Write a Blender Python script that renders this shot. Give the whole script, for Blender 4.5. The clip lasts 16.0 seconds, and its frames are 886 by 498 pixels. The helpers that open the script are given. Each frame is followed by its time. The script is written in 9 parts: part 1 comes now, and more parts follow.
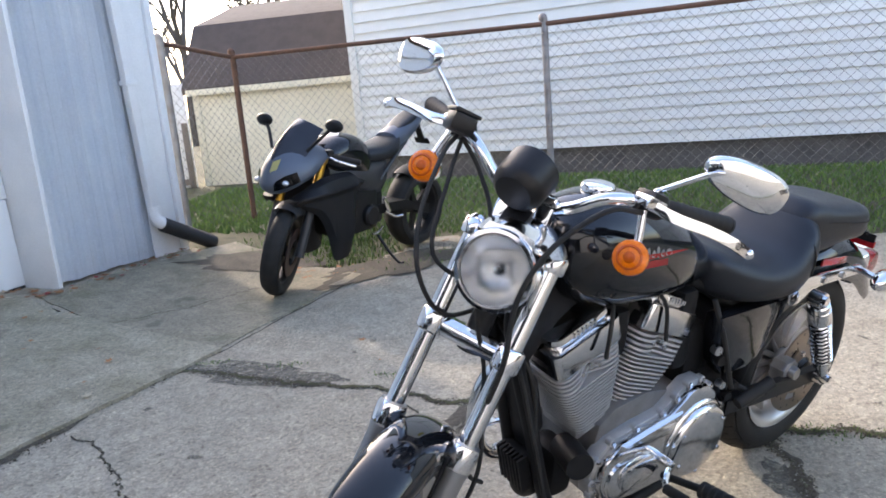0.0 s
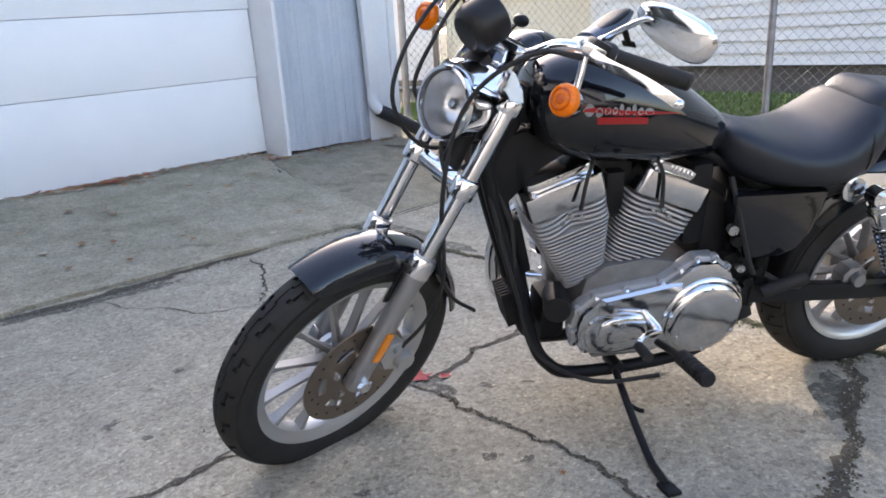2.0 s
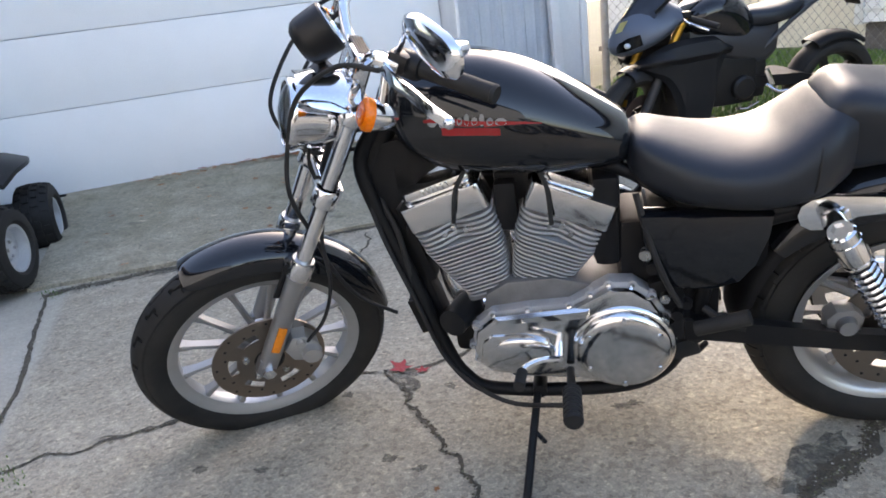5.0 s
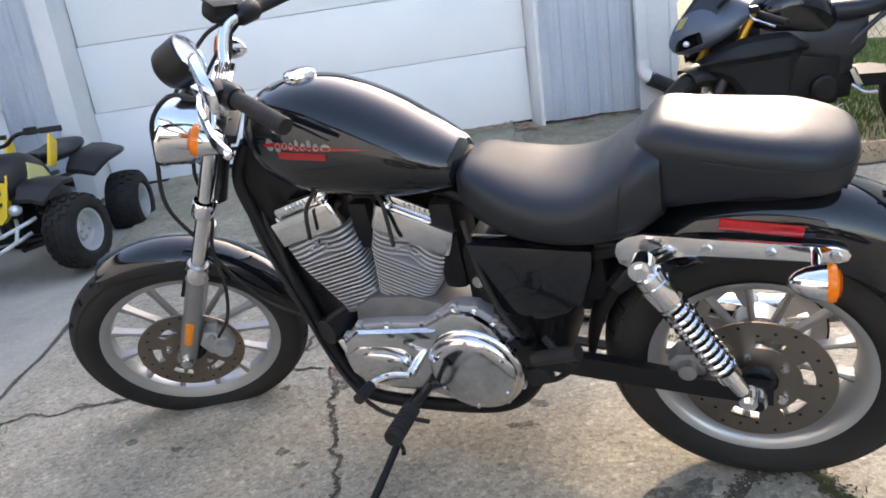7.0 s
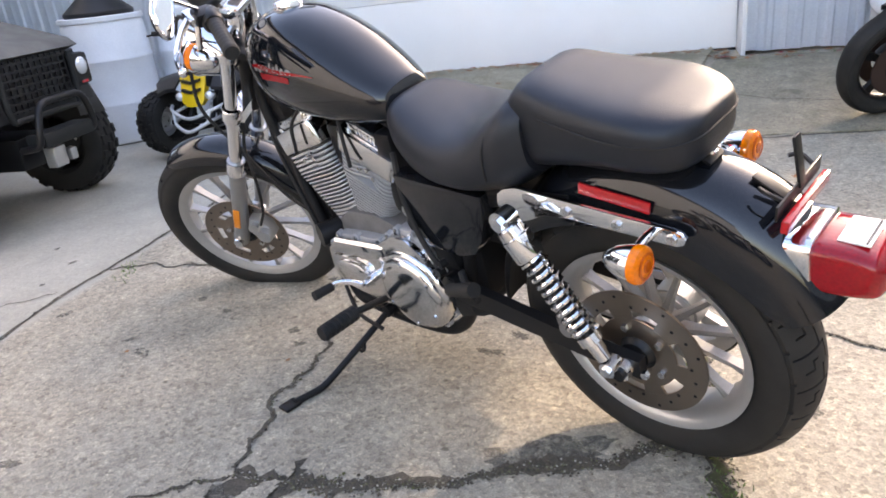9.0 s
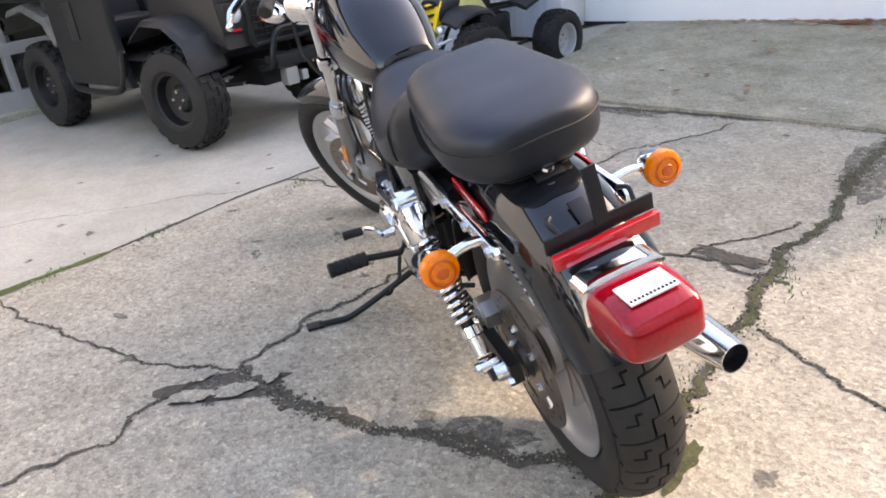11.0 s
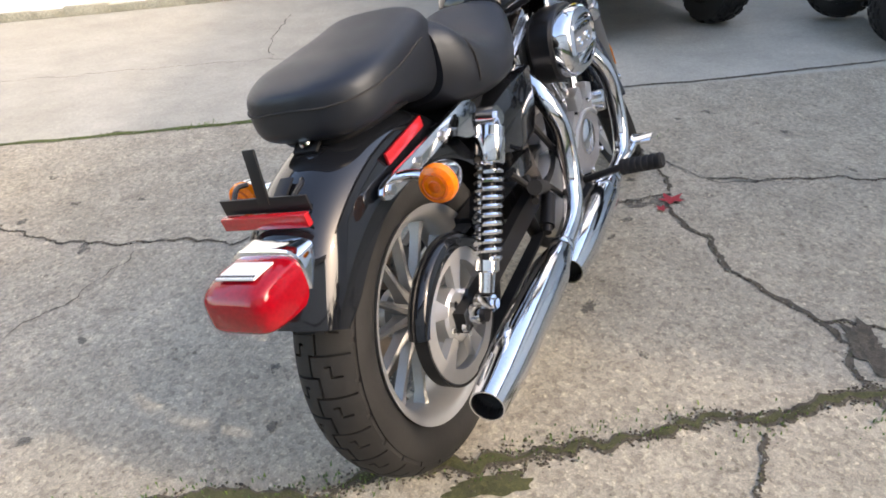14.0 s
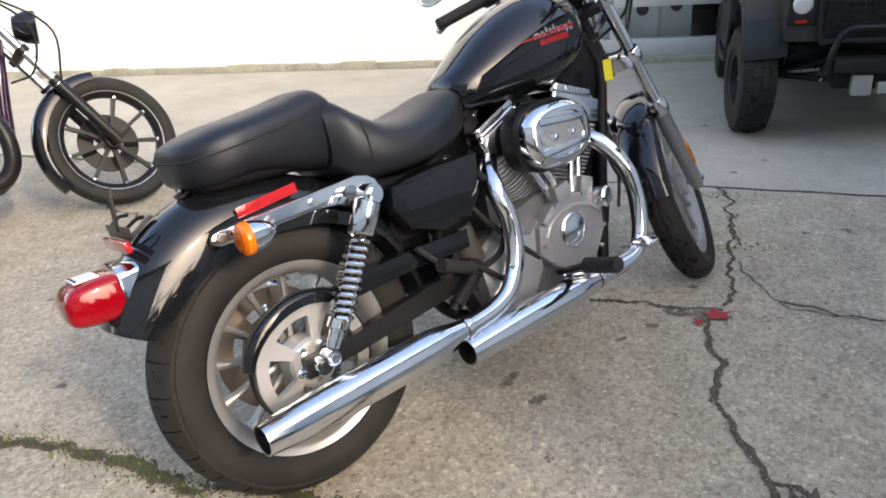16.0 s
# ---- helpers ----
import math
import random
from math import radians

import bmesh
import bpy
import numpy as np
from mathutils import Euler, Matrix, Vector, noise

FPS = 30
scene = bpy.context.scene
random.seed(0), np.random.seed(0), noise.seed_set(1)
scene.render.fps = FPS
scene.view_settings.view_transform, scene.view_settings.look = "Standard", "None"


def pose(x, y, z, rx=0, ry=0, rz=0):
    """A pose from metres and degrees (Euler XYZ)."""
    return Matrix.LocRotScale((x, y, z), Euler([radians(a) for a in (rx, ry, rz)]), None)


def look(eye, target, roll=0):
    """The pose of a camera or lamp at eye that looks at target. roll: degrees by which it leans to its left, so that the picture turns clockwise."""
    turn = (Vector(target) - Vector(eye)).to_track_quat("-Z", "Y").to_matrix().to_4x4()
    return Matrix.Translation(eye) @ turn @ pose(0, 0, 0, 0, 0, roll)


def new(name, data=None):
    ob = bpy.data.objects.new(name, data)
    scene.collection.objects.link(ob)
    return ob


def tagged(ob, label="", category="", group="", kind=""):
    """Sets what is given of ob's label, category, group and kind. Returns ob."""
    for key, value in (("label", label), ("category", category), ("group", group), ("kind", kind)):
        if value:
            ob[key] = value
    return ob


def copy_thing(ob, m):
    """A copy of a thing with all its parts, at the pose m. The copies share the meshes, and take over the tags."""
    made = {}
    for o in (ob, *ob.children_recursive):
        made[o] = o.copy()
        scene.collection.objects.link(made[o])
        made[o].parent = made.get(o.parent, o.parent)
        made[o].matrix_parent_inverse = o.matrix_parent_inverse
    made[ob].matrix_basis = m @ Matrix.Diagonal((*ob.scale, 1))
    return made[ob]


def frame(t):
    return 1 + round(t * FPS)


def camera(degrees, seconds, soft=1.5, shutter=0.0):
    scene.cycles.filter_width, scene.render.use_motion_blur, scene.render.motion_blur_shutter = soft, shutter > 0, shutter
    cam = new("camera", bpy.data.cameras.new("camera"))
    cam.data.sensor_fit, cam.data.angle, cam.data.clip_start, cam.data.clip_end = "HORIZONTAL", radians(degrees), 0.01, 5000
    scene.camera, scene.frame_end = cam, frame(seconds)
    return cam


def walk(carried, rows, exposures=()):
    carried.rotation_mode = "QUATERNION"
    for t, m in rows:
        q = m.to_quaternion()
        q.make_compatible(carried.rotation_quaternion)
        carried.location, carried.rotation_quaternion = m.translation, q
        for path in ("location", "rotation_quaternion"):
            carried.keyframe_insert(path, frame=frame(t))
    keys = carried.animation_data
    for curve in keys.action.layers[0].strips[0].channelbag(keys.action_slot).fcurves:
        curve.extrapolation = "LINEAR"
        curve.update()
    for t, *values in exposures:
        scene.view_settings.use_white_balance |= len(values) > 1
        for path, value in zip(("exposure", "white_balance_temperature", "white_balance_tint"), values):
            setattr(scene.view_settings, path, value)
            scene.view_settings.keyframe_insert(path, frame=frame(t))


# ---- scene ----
cam = camera(63.3, 16.0, 1.75)
PATH = [
    (0, (0.296, 0.109, 1.205), (0.18, 2.061, 0.785), -5.0),
    (0.5, (0.428, 0.029, 1.142), (0.085, 1.928, 0.616), -5.5),
    (1, (0.589, 0.043, 1.076), (0.107, 1.907, 0.535), -4.1),
    (1.5, (0.722, 0.053, 1.029), (0.091, 1.854, 0.429), -2.9),
    (2, (0.931, -0.005, 1.028), (0.113, 1.727, 0.452), -3.3),
    (2.5, (1.083, 0.001, 1.047), (0.108, 1.665, 0.515), -4.5),
    (3, (1.24, 0.118, 1.039), (0.177, 1.734, 0.53), -4.7),
    (3.2, (1.287, 0.171, 1.057), (0.193, 1.762, 0.536), -5.3),
    (5.3, (1.73, 0.658, 1.047), (0.253, 1.861, 0.438), -6.6),
    (5.5, (1.781, 0.714, 1.048), (0.285, 1.897, 0.446), -6.8),
    (6, (1.928, 0.826, 1.064), (0.345, 1.91, 0.502), -8.7),
    (6.5, (2.016, 0.961, 1.055), (0.385, 1.973, 0.494), -9.3),
    (7, (2.09, 1.104, 1.058), (0.402, 1.993, 0.457), -7.5),
    (7.5, (2.24, 1.249, 1.072), (0.478, 1.968, 0.456), -6.9),
    (8, (2.38, 1.383, 1.08), (0.559, 1.934, 0.461), -6.6),
    (8.5, (2.412, 1.572, 1.057), (0.563, 1.964, 0.403), -5.6),
    (9, (2.418, 1.735, 1.059), (0.577, 1.933, 0.303), -6.2),
    (9.2, (2.426, 1.808, 1.066), (0.594, 1.903, 0.27), -6.9),
    (11.3, (2.359, 2.655, 1.089), (0.722, 1.857, 0.261), -5.2),
    (11.5, (2.346, 2.744, 1.099), (0.761, 1.844, 0.275), -4.7),
    (12, (2.245, 2.89, 1.106), (0.811, 1.788, 0.254), -4.6),
    (12.5, (2.093, 3.002, 1.125), (0.848, 1.737, 0.203), -3.6),
    (13, (1.952, 3.119, 1.137), (0.897, 1.739, 0.147), -3.4),
    (13.5, (1.801, 3.314, 1.145), (0.93, 1.817, 0.145), -3.3),
    (14, (1.638, 3.392, 1.15), (0.881, 1.842, 0.137), -4.0),
    (14.5, (1.435, 3.471, 1.176), (0.812, 1.848, 0.187), -3.7),
    (15, (1.231, 3.586, 1.195), (0.78, 1.866, 0.278), -3.7),
    (15.5, (1.055, 3.696, 1.186), (0.83, 1.891, 0.356), -4.1),
    (16, (0.839, 3.714, 1.164), (0.815, 1.885, 0.354), -4.5),
]
LIGHTING = [(0.0, 2.37, 6900, 16), (2.5, 2.50, 7060, 17), (5.5, 2.38, 7140, 16), (7.5, 2.60, 7480, 16), (8.5, 2.74, 7690, 18), (9.0, 2.80, 7780, 20), (11.5, 2.84, 7850, 20), (12.5, 2.56, 7550, 17), (13.5, 2.48, 7380, 16), (14.0, 2.28, 7280, 15), (15.0, 2.20, 7180, 14), (16.0, 2.02, 7180, 14)]
walk(cam, [(t, look(eye, target, roll)) for t, eye, target, roll in PATH], LIGHTING)

# ---- light ----
SUN_FROM = Vector((-0.634, 0.773, 0.60)).normalized()
world = bpy.data.worlds.new("sky")
scene.world = world
world.use_nodes = True
wn = world.node_tree.nodes
sky = wn.new("ShaderNodeTexSky")
sky.sky_type, sky.sun_disc = "NISHITA", False
sky.sun_elevation = math.asin(SUN_FROM.z)
sky.sun_rotation = math.atan2(SUN_FROM.x, SUN_FROM.y)
sky.air_density, sky.dust_density, sky.ozone_density = 1.0, 2.0, 1.0
wn["Background"].inputs["Strength"].default_value = 0.15
world.node_tree.links.new(sky.outputs["Color"], wn["Background"].inputs["Color"])
sun = new("sun", bpy.data.lights.new("sun", "SUN"))
sun.data.energy, sun.data.angle, sun.data.color = 0.50, radians(1.8), (1.0, 0.93, 0.82)
sun.matrix_world = look(SUN_FROM * 30, (0, 0, 0))


# ---- materials ----
def nodes_of(name):
    m = bpy.data.materials.new(name)
    m.use_nodes = True
    nt = m.node_tree
    return m, nt, nt.nodes["Principled BSDF"]


def noise_node(nt, scale, detail=4.0, rough=0.55, coord=None):
    n = nt.nodes.new("ShaderNodeTexNoise")
    n.inputs["Scale"].default_value = scale
    n.inputs["Detail"].default_value = detail
    n.inputs["Roughness"].default_value = rough
    if coord is not None:
        nt.links.new(coord, n.inputs["Vector"])
    return n.outputs["Fac"]


def ramp_node(nt, fac, stops):
    r = nt.nodes.new("ShaderNodeValToRGB")
    while len(r.color_ramp.elements) < len(stops):
        r.color_ramp.elements.new(0.5)
    for e, (p, c) in zip(r.color_ramp.elements, stops):
        e.position = p
        e.color = (*c, 1) if len(c) == 3 else c
    nt.links.new(fac, r.inputs["Fac"])
    return r.outputs["Color"]


def mix_node(nt, fac, a, b, mode="MIX"):
    m = nt.nodes.new("ShaderNodeMix")
    m.data_type, m.blend_type = "RGBA", mode
    for key, v in ((0, fac), (6, a), (7, b)):
        if isinstance(v, (int, float)):
            m.inputs[key].default_value = v
        elif isinstance(v, tuple):
            m.inputs[key].default_value = (*v, 1)
        else:
            nt.links.new(v, m.inputs[key])
    return m.outputs[2]


def bump_node(nt, bsdf, height, strength, distance=0.002):
    b = nt.nodes.new("ShaderNodeBump")
    b.inputs["Strength"].default_value = strength
    b.inputs["Distance"].default_value = distance
    nt.links.new(height, b.inputs["Height"])
    nt.links.new(b.outputs["Normal"], bsdf.inputs["Normal"])


def mat(name, col, rough=0.5, metal=0.0, dirt=None, amount=0.35, scale=9.0, fine=120.0, bump=0.15, depth=0.001, coat=0.0, rough2=None, spread=0.0, spec=0.5):
    """A painted, plastic or metal surface: two scales of wear in colour and gloss, and a fine relief."""
    m, nt, p = nodes_of(name)
    co = nt.nodes.new("ShaderNodeTexCoord").outputs["Object"]
    big, small = noise_node(nt, scale, 5, 0.6, co), noise_node(nt, fine, 3, 0.6, co)
    wear = ramp_node(nt, big, [(0.35, (0, 0, 0)), (0.75, (1, 1, 1))])
    f = nt.nodes.new("ShaderNodeMath")
    f.operation = "MULTIPLY"
    nt.links.new(wear, f.inputs[0])
    f.inputs[1].default_value = amount
    dirt = dirt or tuple(c * 0.7 for c in col)
    c1 = mix_node(nt, f.outputs[0], col, dirt)
    c2 = mix_node(nt, small, tuple(0.88 for _ in col), tuple(1.1 for _ in col))
    colour = mix_node(nt, 1.0, c1, c2, "MULTIPLY")
    if spread:
        info = nt.nodes.new("ShaderNodeObjectInfo")
        tone = ramp_node(nt, info.outputs["Random"], [(0, (1 - spread,) * 3), (1, (1 + spread,) * 3)])
        colour = mix_node(nt, 1.0, colour, tone, "MULTIPLY")
    nt.links.new(colour, p.inputs["Base Color"])
    r2 = min(1.0, rough + 0.12) if rough2 is None else rough2
    r = nt.nodes.new("ShaderNodeMapRange")
    r.inputs["To Min"].default_value, r.inputs["To Max"].default_value = rough, r2
    nt.links.new(big, r.inputs["Value"])
    nt.links.new(r.outputs["Result"], p.inputs["Roughness"])
    p.inputs["Metallic"].default_value = metal
    p.inputs["Specular IOR Level"].default_value = spec
    p.inputs["Coat Weight"].default_value = coat
    p.inputs["Coat Roughness"].default_value = 0.04
    if bump:
        bump_node(nt, p, small, bump, depth)
    return m


def lens(name, col, rough=0.12, trans=0.35, relief=0.2, coat=0.8):
    """Moulded coloured plastic with a faceted inside."""
    m, nt, p = nodes_of(name)
    co = nt.nodes.new("ShaderNodeTexCoord").outputs["Object"]
    v = nt.nodes.new("ShaderNodeTexVoronoi")
    v.inputs["Scale"].default_value = 160
    nt.links.new(co, v.inputs["Vector"])
    c = mix_node(nt, v.outputs["Distance"], tuple(0.75 * x for x in col), col)
    nt.links.new(c, p.inputs["Base Color"])
    p.inputs["Roughness"].default_value = rough
    p.inputs["Transmission Weight"].default_value = trans
    p.inputs["Coat Weight"].default_value = coat
    p.inputs["Specular IOR Level"].default_value = 0.3
    p.inputs["Subsurface Weight"].default_value = 0.0
    bump_node(nt, p, v.outputs["Distance"], relief, 0.002)
    return m


def map_range(nt, socket, lo, hi):
    n = nt.nodes.new("ShaderNodeMapRange")
    n.inputs["From Min"].default_value = lo
    n.inputs["From Max"].default_value = hi
    nt.links.new(socket, n.inputs["Value"])
    return n.outputs["Result"]


def concrete_material(name, light, dark, speck=0.5, stain=0.5, moss=0.0):
    """Exposed-aggregate concrete: pale and dark grains, blotches, oil spots and a little moss."""
    m, nt, p = nodes_of(name)
    co = nt.nodes.new("ShaderNodeTexCoord").outputs["Object"]
    blotch = noise_node(nt, 1.1, 6, 0.62, co)
    cloud = noise_node(nt, 7.0, 5, 0.6, co)
    grain = nt.nodes.new("ShaderNodeTexVoronoi")
    grain.inputs["Scale"].default_value = 85
    coarse = nt.nodes.new("ShaderNodeTexVoronoi")
    coarse.inputs["Scale"].default_value = 42
    nt.links.new(co, coarse.inputs["Vector"])
    nt.links.new(co, grain.inputs["Vector"])
    grit = noise_node(nt, 320, 3, 0.7, co)
    fine = nt.nodes.new("ShaderNodeTexVoronoi")
    fine.inputs["Scale"].default_value = 190
    nt.links.new(co, fine.inputs["Vector"])
    base = ramp_node(nt, blotch, [(0.3, dark), (0.7, light)])
    base = mix_node(nt, 0.45, base, ramp_node(nt, cloud, [(0.3, tuple(0.75 * c for c in dark)), (0.75, tuple(min(1, 1.12 * c) for c in light))]))
    stones = ramp_node(nt, grain.outputs["Color"], [(0.0, (0.55, 0.53, 0.50)), (0.45, (0.95, 0.94, 0.92)), (0.8, (1.15, 1.12, 1.05)), (1.0, (1.5, 1.45, 1.35))])
    colour = mix_node(nt, speck, base, mix_node(nt, 1.0, base, stones, "MULTIPLY"))
    pebble = ramp_node(nt, coarse.outputs["Color"], [(0.0, (0.30, 0.28, 0.26)), (0.22, (0.90, 0.89, 0.88)), (0.78, (1.0, 1.0, 0.99)), (0.92, (1.55, 1.50, 1.40))])
    near = ramp_node(nt, coarse.outputs["Distance"], [(0.22, (0.75, 0.75, 0.75)), (0.42, (0, 0, 0))])
    colour = mix_node(nt, near, colour, mix_node(nt, 1.0, colour, pebble, "MULTIPLY"))
    sand = ramp_node(nt, fine.outputs["Color"], [(0.0, (0.45, 0.44, 0.42)), (0.16, (0.85, 0.85, 0.84)), (0.6, (0.97, 0.97, 0.96)), (0.82, (1.15, 1.13, 1.08)), (1.0, (1.75, 1.70, 1.58))])
    colour = mix_node(nt, speck, colour, mix_node(nt, 1.0, colour, sand, "MULTIPLY"))
    colour = mix_node(nt, 0.6, colour, mix_node(nt, 1.0, colour, ramp_node(nt, grit, [(0.32, (0.5, 0.5, 0.5)), (0.68, (1.4, 1.4, 1.38))]), "MULTIPLY"))
    spots = noise_node(nt, 5.3, 3, 0.45, co)
    mask = ramp_node(nt, spots, [(0.66, (0, 0, 0)), (0.74, (1, 1, 1))])
    half = nt.nodes.new("ShaderNodeMath")
    half.operation = "MULTIPLY"
    nt.links.new(mask, half.inputs[0])
    half.inputs[1].default_value = stain
    colour = mix_node(nt, half.outputs[0], colour, tuple(0.45 * c for c in dark))
    if moss:
        mm = ramp_node(nt, noise_node(nt, 2.3, 6, 0.7, co), [(0.48, (0, 0, 0)), (0.7, (moss, moss, moss))])
        colour = mix_node(nt, mm, colour, (0.10, 0.10, 0.045))
    nt.links.new(colour, p.inputs["Base Color"])
    p.inputs["Roughness"].default_value = 0.88
    p.inputs["Specular IOR Level"].default_value = 0.3
    total = nt.nodes.new("ShaderNodeMath")
    total.operation = "ADD"
    nt.links.new(grain.outputs["Distance"], total.inputs[0])
    nt.links.new(grit, total.inputs[1])
    bump_node(nt, p, total.outputs[0], 0.45, 0.003)
    return m


def brushed(name, col, rough, scale=(400, 400, 6), bump=0.08, metal=1.0):
    m, nt, p = nodes_of(name)
    co = nt.nodes.new("ShaderNodeTexCoord").outputs["Object"]
    mp = nt.nodes.new("ShaderNodeMapping")
    mp.inputs["Scale"].default_value = scale
    nt.links.new(co, mp.inputs["Vector"])
    n = noise_node(nt, 1.0, 4, 0.6, mp.outputs["Vector"])
    spot = noise_node(nt, 25, 4, 0.6, co)
    c = mix_node(nt, spot, tuple(0.8 * x for x in col), col)
    nt.links.new(c, p.inputs["Base Color"])
    p.inputs["Metallic"].default_value = metal
    r = nt.nodes.new("ShaderNodeMapRange")
    r.inputs["To Min"].default_value, r.inputs["To Max"].default_value = rough * 0.75, rough * 1.3
    nt.links.new(spot, r.inputs["Value"])
    nt.links.new(r.outputs["Result"], p.inputs["Roughness"])
    bump_node(nt, p, n, bump, 0.0006)
    return m


CHROME = mat("chrome", (0.80, 0.81, 0.83), 0.05, 1.0, (0.62, 0.62, 0.62), 0.3, 14, 200, 0.02, 0.0004, rough2=0.12)
ALU = brushed("cast_aluminium", (0.50, 0.50, 0.49), 0.36, (160, 160, 160), 0.12, 0.7)
ALU_CLEAR = brushed("polished_aluminium", (0.76, 0.76, 0.76), 0.12, (60, 60, 300), 0.06)
FIN = mat("silver_engine_paint", (0.46, 0.47, 0.48), 0.52, 0.6, (0.34, 0.34, 0.34), 0.5, 18, 260, 0.15, 0.0006)
STEEL = brushed("disc_steel", (0.30, 0.25, 0.21), 0.34, (30, 900, 30), 0.15)
BOLT = mat("bolt_steel", (0.6, 0.6, 0.6), 0.22, 1.0, (0.35, 0.33, 0.3), 0.5, 40, 200, 0.05)
BLACK = mat("black_gloss_paint", (0.006, 0.007, 0.009), 0.06, 0.0, (0.012, 0.012, 0.013), 0.4, 6, 500, 0.01, 0.0003, coat=0.85, rough2=0.1, spec=0.1)
SATIN = mat("black_satin_paint", (0.008, 0.008, 0.009), 0.33, 0.0, (0.015, 0.014, 0.013), 0.5, 16, 250, 0.08, spec=0.28)
RUBBER = mat("black_rubber", (0.012, 0.012, 0.012), 0.62, 0.0, (0.040, 0.037, 0.034), 0.5, 12, 180, 0.2, spec=0.3)
TYRE = mat("tyre_rubber", (0.014, 0.0135, 0.013), 0.62, 0.0, (0.044, 0.041, 0.036), 0.45, 9, 160, 0.25, spec=0.25)
# bluish base and specular tint paint in the sky's reflection on the seats
VINYL = mat("seat_vinyl", (0.008, 0.009, 0.012), 0.36, 0.0, (0.014, 0.0155, 0.019), 0.5, 14, 420, 0.5, 0.0010, rough2=0.48, spec=0.42)
VINYL.node_tree.nodes["Principled BSDF"].inputs["Specular Tint"].default_value = (0.86, 0.93, 1.0, 1)
AMBER = lens("amber_lens", (0.86, 0.19, 0.002), 0.15, 0.0, 0.2, 0.3)
RED = lens("red_lens", (0.29, 0.002, 0.008), 0.05, 0.0, 0.0, 0.5)
_nt, _p = RED.node_tree, RED.node_tree.nodes["Principled BSDF"]
_p.inputs["Specular IOR Level"].default_value = 0.3
_p.inputs["Specular Tint"].default_value = (1.0, 0.75, 0.75, 1)
_wave = _nt.nodes.new("ShaderNodeTexWave")
_wave.bands_direction = "Y"
_wave.inputs["Scale"].default_value = 34
_wave.inputs["Distortion"].default_value = 0.4
_nt.links.new(_nt.nodes.new("ShaderNodeTexCoord").outputs["Object"], _wave.inputs["Vector"])
bump_node(_nt, _p, _wave.outputs["Fac"], 0.06, 0.002)
REFLECT_RED = lens("red_reflector", (0.46, 0.010, 0.014), 0.12, 0.0)
REFLECT_AMBER = lens("amber_reflector", (0.80, 0.24, 0.012), 0.2, 0.0)
WHITE_LABEL = mat("white_label", (0.78, 0.78, 0.76), 0.5)
DECAL_RED = mat("red_decal", (0.27, 0.008, 0.010), 0.2)
DECAL_SILVER = mat("silver_decal", (0.20, 0.205, 0.21), 0.25, 0.3)
YELLOW_TAG = mat("yellow_tag", (0.72, 0.62, 0.02), 0.5)
PAVE = concrete_material("pavement_concrete", (0.43, 0.392, 0.325), (0.315, 0.286, 0.235), 0.8, 0.4)
# the pour on the shop side of the long joint is paler and trowelled smoother
_nt, _p = PAVE.node_tree, PAVE.node_tree.nodes["Principled BSDF"]
_co = _nt.nodes.new("ShaderNodeTexCoord").outputs["Object"]
_dot = _nt.nodes.new("ShaderNodeVectorMath")
_dot.operation = "DOT_PRODUCT"
_nt.links.new(_co, _dot.inputs[0])
_dot.inputs[1].default_value = (-0.42, -1.0, 0.0)
_side = ramp_node(_nt, map_range(_nt, _dot.outputs["Value"], -0.52, -0.48), [(0.0, (0, 0, 0)), (1.0, (0.62, 0.62, 0.62))])
_was = _p.inputs["Base Color"].links[0].from_socket
_smooth = ramp_node(_nt, noise_node(_nt, 1.7, 7, 0.62, _co), [(0.32, (0.34, 0.326, 0.275)), (0.68, (0.465, 0.450, 0.390))])
_nt.links.new(mix_node(_nt, _side, _was, _smooth), _p.inputs["Base Color"])
APRON = concrete_material("apron_concrete", (0.43, 0.39, 0.31), (0.27, 0.248, 0.19), 0.7, 0.55, 0.45)
DIRT = concrete_material("crack_dirt", (0.12, 0.105, 0.085), (0.07, 0.062, 0.05), 0.7, 0.6, 0.2)
MOSS = concrete_material("crack_moss", (0.085, 0.092, 0.035), (0.055, 0.052, 0.030), 0.7, 0.6, 0.5)
JOINT_MOSS = concrete_material("joint_moss", (0.100, 0.135, 0.030), (0.065, 0.080, 0.026), 0.7, 0.5, 0.2)
DAMP = concrete_material("damp_concrete", (0.22, 0.205, 0.175), (0.15, 0.137, 0.115), 0.6, 0.6, 0.1)
_nt, _p = DAMP.node_tree, DAMP.node_tree.nodes["Principled BSDF"]
_co = _nt.nodes.new("ShaderNodeTexCoord").outputs["Object"]
_nt.links.new(ramp_node(_nt, noise_node(_nt, 26, 6, 0.7, _co), [(0.36, (0, 0, 0)), (0.62, (1, 1, 1))]), _p.inputs["Alpha"])
SOIL = concrete_material("lawn_soil", (0.11, 0.10, 0.06), (0.05, 0.055, 0.028), 0.4, 0.5, 0.8)
DOOR_WHITE = mat("door_white_paint", (0.84, 0.85, 0.85), 0.42, 0.0, (0.74, 0.75, 0.74), 0.5, 1.6, 160, 0.1)
SHEET = mat("weathered_sheet_metal", (0.84, 0.86, 0.88), 0.45, 0.0, (0.74, 0.77, 0.81), 0.7, 3.0, 60, 0.15, 0.001)
_nt, _p = SHEET.node_tree, SHEET.node_tree.nodes["Principled BSDF"]
_mp = _nt.nodes.new("ShaderNodeMapping")
_mp.inputs["Scale"].default_value = (9, 9, 0.35)
_nt.links.new(_nt.nodes.new("ShaderNodeTexCoord").outputs["Object"], _mp.inputs["Vector"])
_was = _p.inputs["Base Color"].links[0].from_socket
